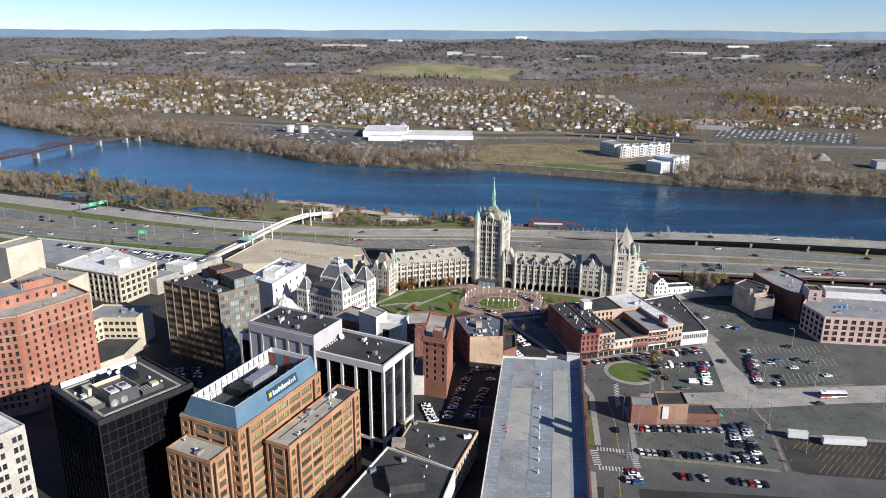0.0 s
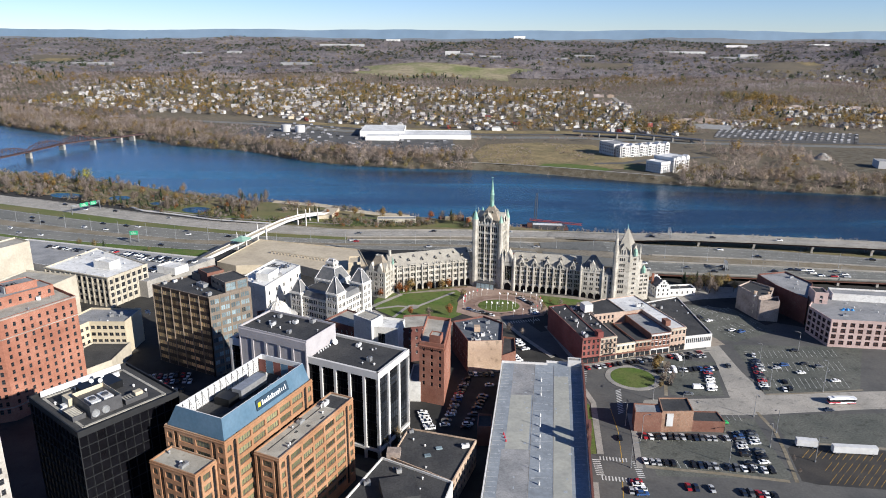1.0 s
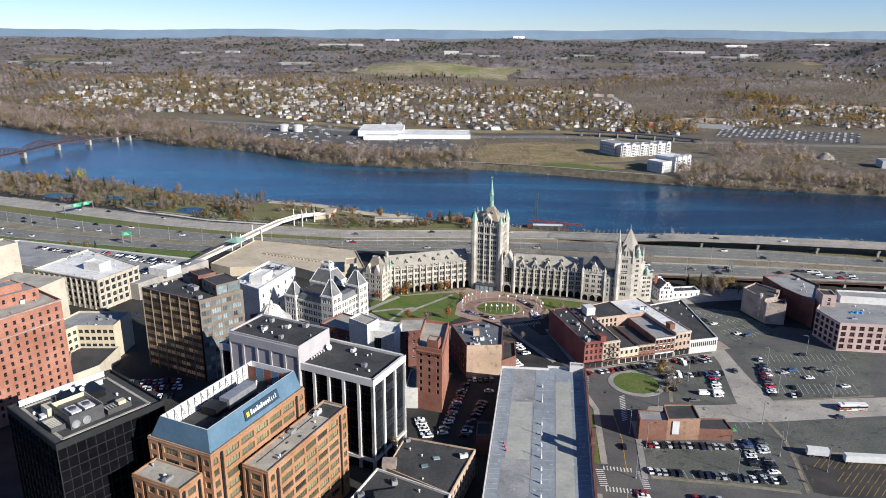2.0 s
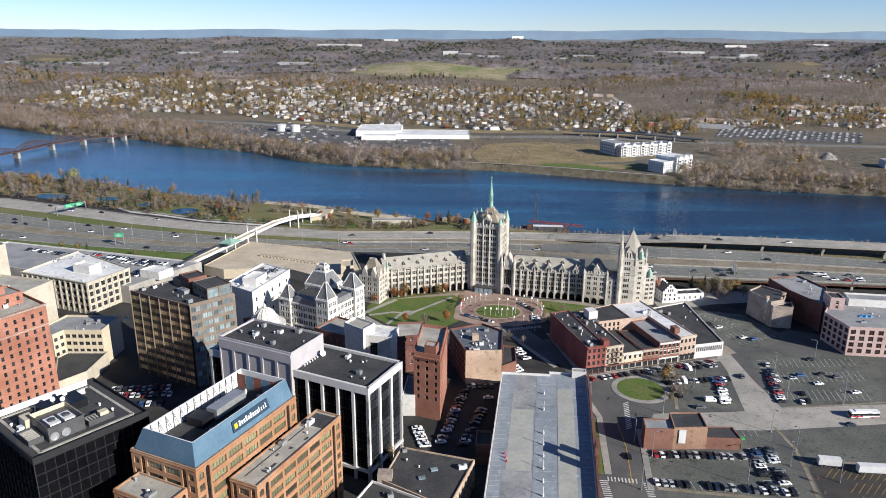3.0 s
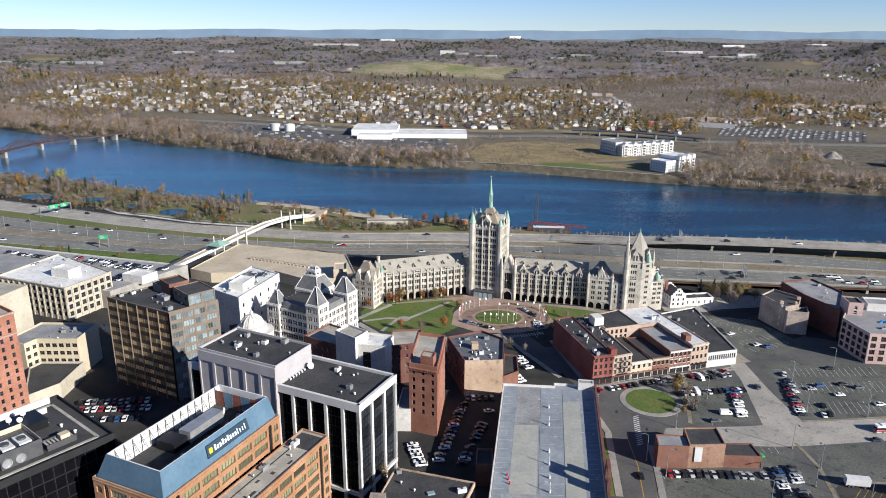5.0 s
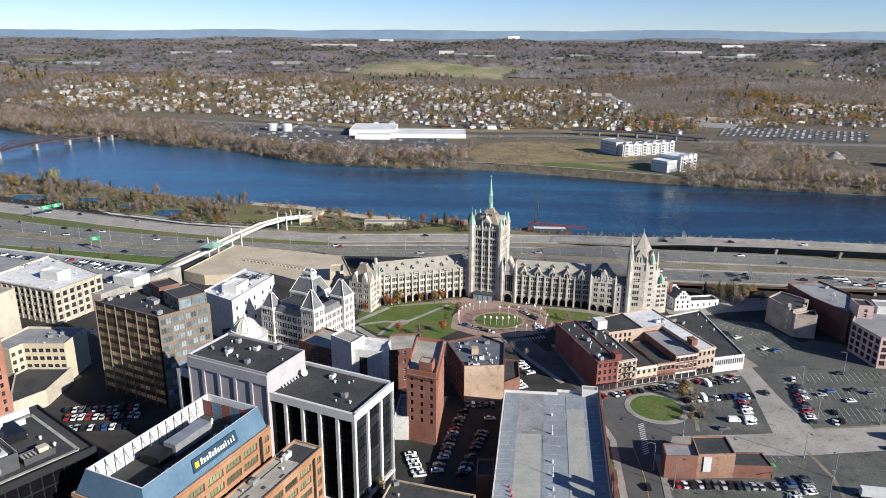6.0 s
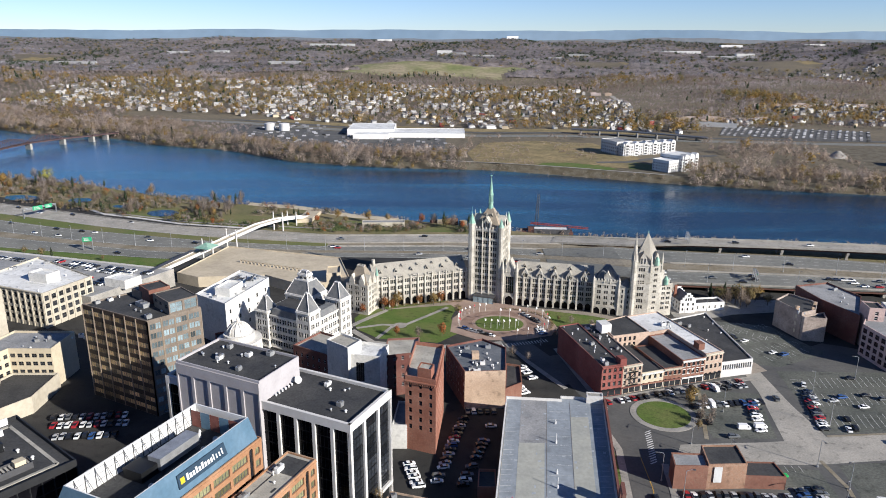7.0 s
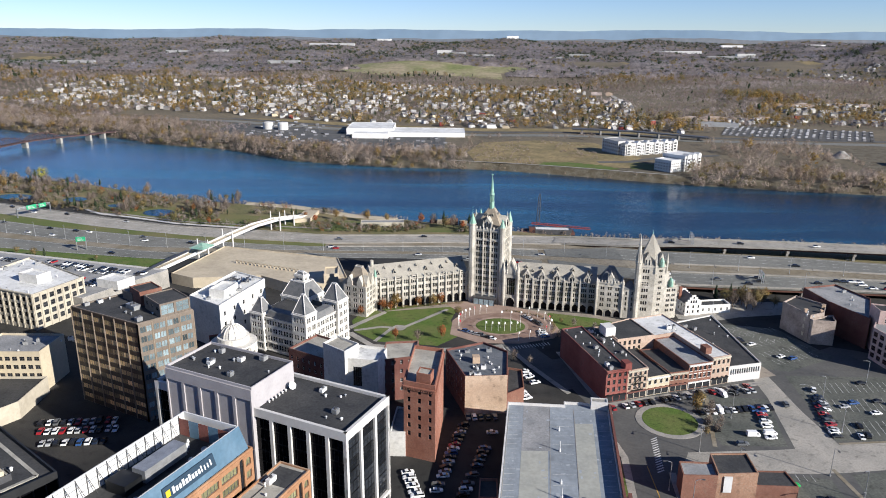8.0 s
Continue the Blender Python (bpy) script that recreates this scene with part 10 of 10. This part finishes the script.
# hotel: upper storey, roof sheds and cornice
building("upper_storey", "", [(-205, 285), (-186, 312), (-196, 318), (-226, 299)], 50, HOTEL_BRICK, GREY_ROOF, {0: (lambda W: window_grid(W, 8, 1, 1.2, 1.9, 0.8, 4), GLASS, DARKS)}, z0=45.5, parapet=0.6, parent=rh)
building("lift_house", "", [(-200, 300), (-192, 310), (-199, 314), (-207, 305)], 53, HOTEL_BRICK, GREY_ROOF, {}, z0=50, parapet=0.4, parent=rh)
for i in (0, 4):
    p, q = Vector(RH[i]), Vector(RH[(i + 1) % 5])
    d = (q - p).normalized()
    nn = Vector((d.y, -d.x)) * 0.35
    for lift, z, w, h in ((1.0, 46.3, 0.8, 0.6), (0.4, 37.6, 0.4, 0.4), (0.3, 6.4, 0.3, 0.5)):
        bm = bmesh.new()
        beam(bm, (*(p + nn * lift), z), (*(q + nn * lift), z), w, h)
        part("cornice", bm, RUIN_WALL, rh, "grey stone cornice")
m = local((-200, 290), 58)
mech("cooling_tower", "pale blue-grey rooftop cooling tower", m, 8, 6, 50, 14, 9, 53, STEEL, fans=3)
clutter(RH, 45.5, 2, 4, 30)
# beige blocks behind the hotel
building("office_block", "tan stepped block with blind arched panels", [(-262, 372), (-228, 366), (-222, 392), (-256, 400)], 26, BEIGE_WALL, GRAVEL_ROOF)
building("stair_tower", "tan stair tower beside the stepped block", [(-245, 360), (-234, 358), (-231, 370), (-242, 372)], 31, BEIGE_WALL, GRAVEL_ROOF)
bm = bmesh.new()
clutter([(-262, 427), (-213, 409), (-201.5, 437), (-250, 470)], 18.5, 3, 6, 20)
building("lift_house", "white lift house on the beige block", [(-232, 430), (-220, 426), (-217, 434), (-229, 438)], 22.5, WHITE_WALL, WHITE_ROOF, z0=18.5)
clutter([(-187, 338.5), (-170, 342.7), (-154.5, 359), (-172, 372), (-200, 360)], 17.5, 3, 6, 20)
building("stair_house", "white stair house on the parking deck", [(-200, 447), (-186, 442), (-181, 452), (-195, 457)], 14, WHITE_WALL, WHITE_ROOF, z0=9.8)
clutter([(-112, 389), (-101, 428), (-120, 440), (-131, 402)], 22, 6, 8, 15)
building("lift_house", "white lift house on the white block", [(-121, 402), (-113, 400), (-110, 412), (-118, 414)], 25.5, WHITE_WALL, WHITE_ROOF, z0=22)
# pipes on that roof
bm = bmesh.new()
for k in range(12):
    a, b = Vector((-122 + 1.2 * k, 420 + 0.8 * k, 22.8 + 0.6 * (k % 3))), Vector((-118 + 0.9 * k, 428 - 0.9 * k, 23.4 + 0.4 * (k % 4)))
    beam(bm, a, b, 0.5)
single("pipework", bm, DARK_STEEL, "tangled grey rooftop pipework", "pipes")
# tan warehouse, low roofs, terrace
TANP = [(2.8, 333), (19.5, 334.5), (21, 357), (11, 366), (-5.2, 358)]
clutter(TANP, 16, 6, 14, 5)
mech("stair_house", "small tan brick rooftop stair house", local((6, 346), 5), 0, 0, 16, 3, 3, 18.8, TAN_BRICK)
clutter([(-25.5, 241), (-2.5, 227), (6.2, 254), (-20.5, 261.5)], 11, 2, 3, 17)
for x, y in ((-8, 248), (-12, 243)):
    bm = bmesh.new()
    box(bm, -1.2, -0.8, 11, 1.2, 0.8, 11.5, local((x, y), 17) )
    single("skylight", bm, SKY_GLASS, "low grey glazed rooflight on a flat roof", "skylight", group="rooflights")
mech("penthouse", "black roof box with white edges", local((-24, 208), 15), 0, 0, 14, 12, 12, 17.2, BLACK_ROOF)
clutter([(-40, 205), (-8, 196), (-2.3, 222.5), (-28, 236)], 14, 3, 6, 15)
mech("stair_house", "tan roof room beside the black roof", local((-27, 241), 0), 0, 0, 9, 5, 4, 13.2, RUIN_WALL)
for poly, z in (([(60.5, 344.5), (70, 347.5), (58, 392), (48, 388)], 14), ([(70, 347.5), (79, 351), (67, 394), (58, 392)], 13)):
    clutter(poly, z, 3, 9, 107)
clutter([(118, 364.5), (133.5, 369), (130.5, 425), (104, 412)], 7, 4, 6, 20)
clutter([(102, 375), (115, 366), (103, 404), (92, 402)], 13, 2, 5, 20)
mech("chimney_block", "brick roof block on the terrace", local((70, 347.6), 107), 0, -1.5, 13, 4, 1.5, 16.5, RED_PAINT)
mech("stair_house", "white roof house on the terrace", local((72, 383), 107), 0, 0, 13.3, 6, 5, 17.5, WHITE_WALL)
mech("stair_house", "brick roof house on the terrace", local((110, 366), 107), 0, 0, 13, 4, 3, 16, BROWN_BRICK)
clutter([(161.5, 416), (167, 396), (177.5, 403), (183, 417), (174, 430)], 16.5, 0, 3, 0)
# factory: corner tower, upper hall and roof litter
building("tower", "pink painted brick stair tower with a dark hipped roof", [(199, 398), (206, 397), (207, 406), (200, 408)], 21, PINK_WALL, BLACK_ROOF, {0: (lambda W: window_grid(W, 1, 2, 1.6, 1.9, 15, 20), GLASS, SASH)}, parapet=0.6)
building("roof_hall", "white hall on the factory roof", [(212, 404), (246, 399), (248, 410), (214, 414)], 18, WHITE_WALL, GREY_ROOF, z0=14.4)
clutter([(198, 374), (260, 368), (264, 396), (210, 400)], 14.5, 3, 8, 0)
TARP = material("blue_tarpaulin", (0.03, 0.25, 0.6), 0.6, 0.2, 0.5, 3.0)
bm = bmesh.new()
for k in range(5):
    cone(bm, 210 + 1.4 * k, 388 + (k % 2), 14.5, 15.3 + 0.3 * (k % 3), 1.3, 0.5, 7)
single("tarpaulin", bm, TARP, "crumpled bright blue tarpaulin on the roof", "tarpaulin")
clutter([(191, 426), (198, 406), (211, 430), (204, 449)], 15, 1, 4, 20)
# brick hall in the car park: pale panel and thin coping
bm = bmesh.new()
box(bm, 86.2, 281.2, 3.0, 88.9, 281.6, 8.8, None)
single("wall_panel", bm, WHITE_METAL, "pale boarded-up panel on the brick wall", "panel")

# ---- the parking garage roof ----
DECK_GREY = material("garage_deck", (0.27, 0.3, 0.33), 0.85, 0.2, 0.05, 1.0, tint=(0.21, 0.235, 0.26), stain=0.22)
DECK_PALE = material("garage_pale_deck", (0.36, 0.36, 0.32), 0.85, 0.15, 0.1, 1.0, tint=(0.31, 0.315, 0.285), stain=0.15)
DECK_LIGHT = material("garage_patch", (0.36, 0.39, 0.42), 0.85, 0.15, 0.3, 1.0, stain=0.2)
for o in pg.children:
    if o.name.startswith("roof"):
        o.data.materials[0] = DECK_GREY
    if o.name.startswith("parapet"):
        o.data.materials[0] = WHITE_STONE
edge = lambda y: (18.9 - (321 - y) * 0.1128, 56.0 - (318 - y) * 0.1196)    # left and right side of the deck


def deck_at(s, y):
    a, b = edge(y)
    return (a + (b - a) * s, y)


def deck_strip(name, s0, s1, y0, y1, z, mat, label):
    bm = bmesh.new()
    prism(bm, [deck_at(s0, y0), deck_at(s1, y0), deck_at(s1, y1), deck_at(s0, y1)], z - 0.02, z)
    part(name, bm, mat, pg, label)


deck_strip("ramp_slab", 0.655, 0.83, 182, 308, 11.53, DECK_PALE, "pale sloping ramp strip")
deck_strip("ramp_slab", 0.16, 0.40, 248, 290, 11.53, DECK_PALE, "pale sloping ramp strip")
deck_strip("dark_strip", 0.13, 0.42, 182, 248, 11.52, GREY_ROOF, "")
deck_strip("dark_strip", 0.16, 0.42, 290, 320, 11.52, GREY_ROOF, "")
for k in range(90):
    s, y = float(rng.uniform(0.05, 0.95)), float(rng.uniform(185, 317))
    w, h = float(rng.uniform(0.012, 0.035)), float(rng.uniform(0.4, 1.6))
    deck_strip("patch", s, min(0.97, s + w), y, y + h, 11.545, DECK_LIGHT, "")
bm = bmesh.new()
for k in range(46):
    y = 184 + 2.9 * k
    for s0, s1 in ((0.02, 0.12), (0.87, 0.97)):
        a, b = deck_at(s0, y), deck_at(s1, y)
        ribbon_bm(bm, [a, b], 0.12, 11.56)
    if k % 2 == 0:
        a, b = deck_at(0.44, y), deck_at(0.64, y)
        ribbon_bm(bm, [a, b], 0.1, 11.56)
part("bay_marking", bm, WHITE_LINE, pg)
bm = bmesh.new()
for s in (0.02, 0.42, 0.655):
    ribbon_bm(bm, [deck_at(s, 182), deck_at(s, 318)], 0.16, 11.565)
part("joint", bm, CONCRETE, pg)
# lamp posts and white cone barriers along the middle
for k in range(9):
    p = deck_at(0.505 + 0.002 * k, 303 - 13 * k if k < 2 else 272 - 7.6 * (k - 2))
    bm = bmesh.new()
    cone(bm, *p, 11.5, 12.6, 0.35, 0.3, 8)
    cone(bm, *p, 12.6, 15.4 if k % 2 else 13.2, 0.12, 0.1, 6)
    single("deck_post", bm, WHITE_METAL, "short white lamp post on the garage deck", "post", group="deck posts")
for k in range(3):
    bm = bmesh.new()
    p = deck_at(0.135 + 0.015 * k, 258 - 2.4 * k)
    cone(bm, *p, 11.5, 12.7, 0.35, 0.1, 8)
    single("traffic_cone", bm, BUS_RED, "red traffic cone on the deck", "cone", group="traffic cones")
# raised facade with the arched stair tower on the street side, and the stair head at the back
bm = bmesh.new()
p, q = Vector((39.9, 180)), Vector((56.4, 318))
ang = math.atan2(q.y - p.y, q.x - p.x)
m = Matrix.Translation((p.x, p.y, 0)) @ Matrix.Rotation(ang, 4, "Z")
L_ = (q - p).length
box(bm, 0, -0.35, 0, L_, 0.45, 14.0, m)
part("street_facade", bm, DARK_BRICK, pg, "tall brick street facade")
u0 = 73.0
bm = bmesh.new()
for a, b, h in ((u0 - 5.5, u0 - 3.0, 17.5), (u0 - 3.0, u0 - 1.6, 20.5), (u0 + 1.6, u0 + 3.0, 20.5), (u0 + 3.0, u0 + 5.5, 17.5)):
    box(bm, a, -0.6, 14.0, b, 0.5, h, m)
box(bm, u0 - 1.6, -0.6, 18.6, u0 + 1.6, 0.5, 20.5, m)
for k in range(6):
    a0 = k / 6 * math.pi
    c0 = (u0 + 1.6 * math.cos(a0), 17.0 + 1.6 * math.sin(a0))
    c1 = (u0 + 1.6 * math.cos(a0 + math.pi / 6), 17.0 + 1.6 * math.sin(a0 + math.pi / 6))
    v = [bm.verts.new(m @ Vector((x, yy, z))) for yy in (-0.6, 0.5) for x, z in ((c0[0], c0[1]), (c0[0], 18.65), (c1[0], 18.65), (c1[0], c1[1]))]
    for f in ((0, 1, 2, 3), (4, 5, 6, 7), (0, 3, 7, 4)):
        bm.faces.new([v[i] for i in f])
part("arched_gable", bm, DARK_BRICK, pg, "stepped brick gable with an arch")
building("stair_head", "", [(49.5, 318.4), (55.6, 317.6), (56.0, 321.0), (49.9, 321.8)], 14.4, WHITE_STONE, CONCRETE, z0=11.5, parapet=0.3, parent=pg)

# ---- flagpoles, flags and hedges on the plaza ----
FLAG = {n: material("flag_" + n, c, 0.9, 0.1, 1.0, 6.0) for n, c in (("white", (0.78, 0.78, 0.77)), ("red", (0.5, 0.05, 0.07)), ("blue", (0.05, 0.1, 0.35)))}


def flagpole(x, y, h, colour, turn):
    t = thing("flagpole", f"slim white flagpole with a {colour} flag", "flagpole", group="flagpoles")
    bm = bmesh.new()
    cone(bm, x, y, 0.1, h, 0.09, 0.05, 6)
    part("pole", bm, WHITE_METAL, t)
    bm = bmesh.new()
    d = Vector((math.cos(turn), math.sin(turn), 0))
    prev = None
    for k in range(5):
        c = Vector((x, y, 0)) + d * (0.24 * k) + Vector((-d.y, d.x, 0)) * 0.12 * math.sin(k * 1.7)
        cur = (bm.verts.new((c.x, c.y, h - 0.2 - 0.14 * k)), bm.verts.new((c.x, c.y, h - 1.25 - 0.16 * k)))
        if prev:
            bm.faces.new((prev[1], cur[1], cur[0], prev[0]))
        prev = cur
    part("flag", bm, FLAG[colour], t)


for k in range(20):
    a = math.pi * (0.62 + 0.95 * k / 19) if k < 10 else math.pi * (-0.42 + 0.72 * (k - 10) / 9)
    flagpole(24 + 24 * math.cos(a), 424 + 19 * math.sin(a), 5.2, ("white", "white", "red", "white", "white", "white", "red")[k % 7], 0.4 + 0.3 * (k % 3))
for k in range(6):
    flagpole(14 + 3.2 * k, 416.5 + 0.5 * abs(k - 2.5), 5.5, "white", 0.6)
for x in (24, 29, 34):
    flagpole(x - 2, 421, 10, "white", 0.6)
row((4, 415), (2.6, -1.6), 6, -30, 0.9)
row((42, 419), (0.6, -2.9), 4, 20, 0.9)
pts = []
for k in range(26):
    a = -0.4 + k * 0.075
    pts.append((24 + 26 * math.cos(a) * 1.0, 424 + 20 * math.sin(a), 0.1))
for k in range(40):
    p = Vector((-44, 446.5)).lerp(Vector((2, 456.5)), k / 39)
    pts.append((p.x, p.y - 1.5, 0.1))
pos = np.array(pts)
stuff("hedge", leaves(pos, rng.uniform(0.9, 1.8, len(pts)), 60, 0.8, 0.16, 0.0), OLIVE, "low clipped hedges round the plaza", "hedge")
pts = np.array([(float(rng.uniform(44, 90)), float(rng.uniform(409, 413)), 0.1) for k in range(40)])
stuff("shrubs", twigs(pts, rng.uniform(1.5, 3.5, 40), 40, 0.6, 0.05, 0.0), TWIG, "brown leafless shrubs along the pavement", "shrubs")
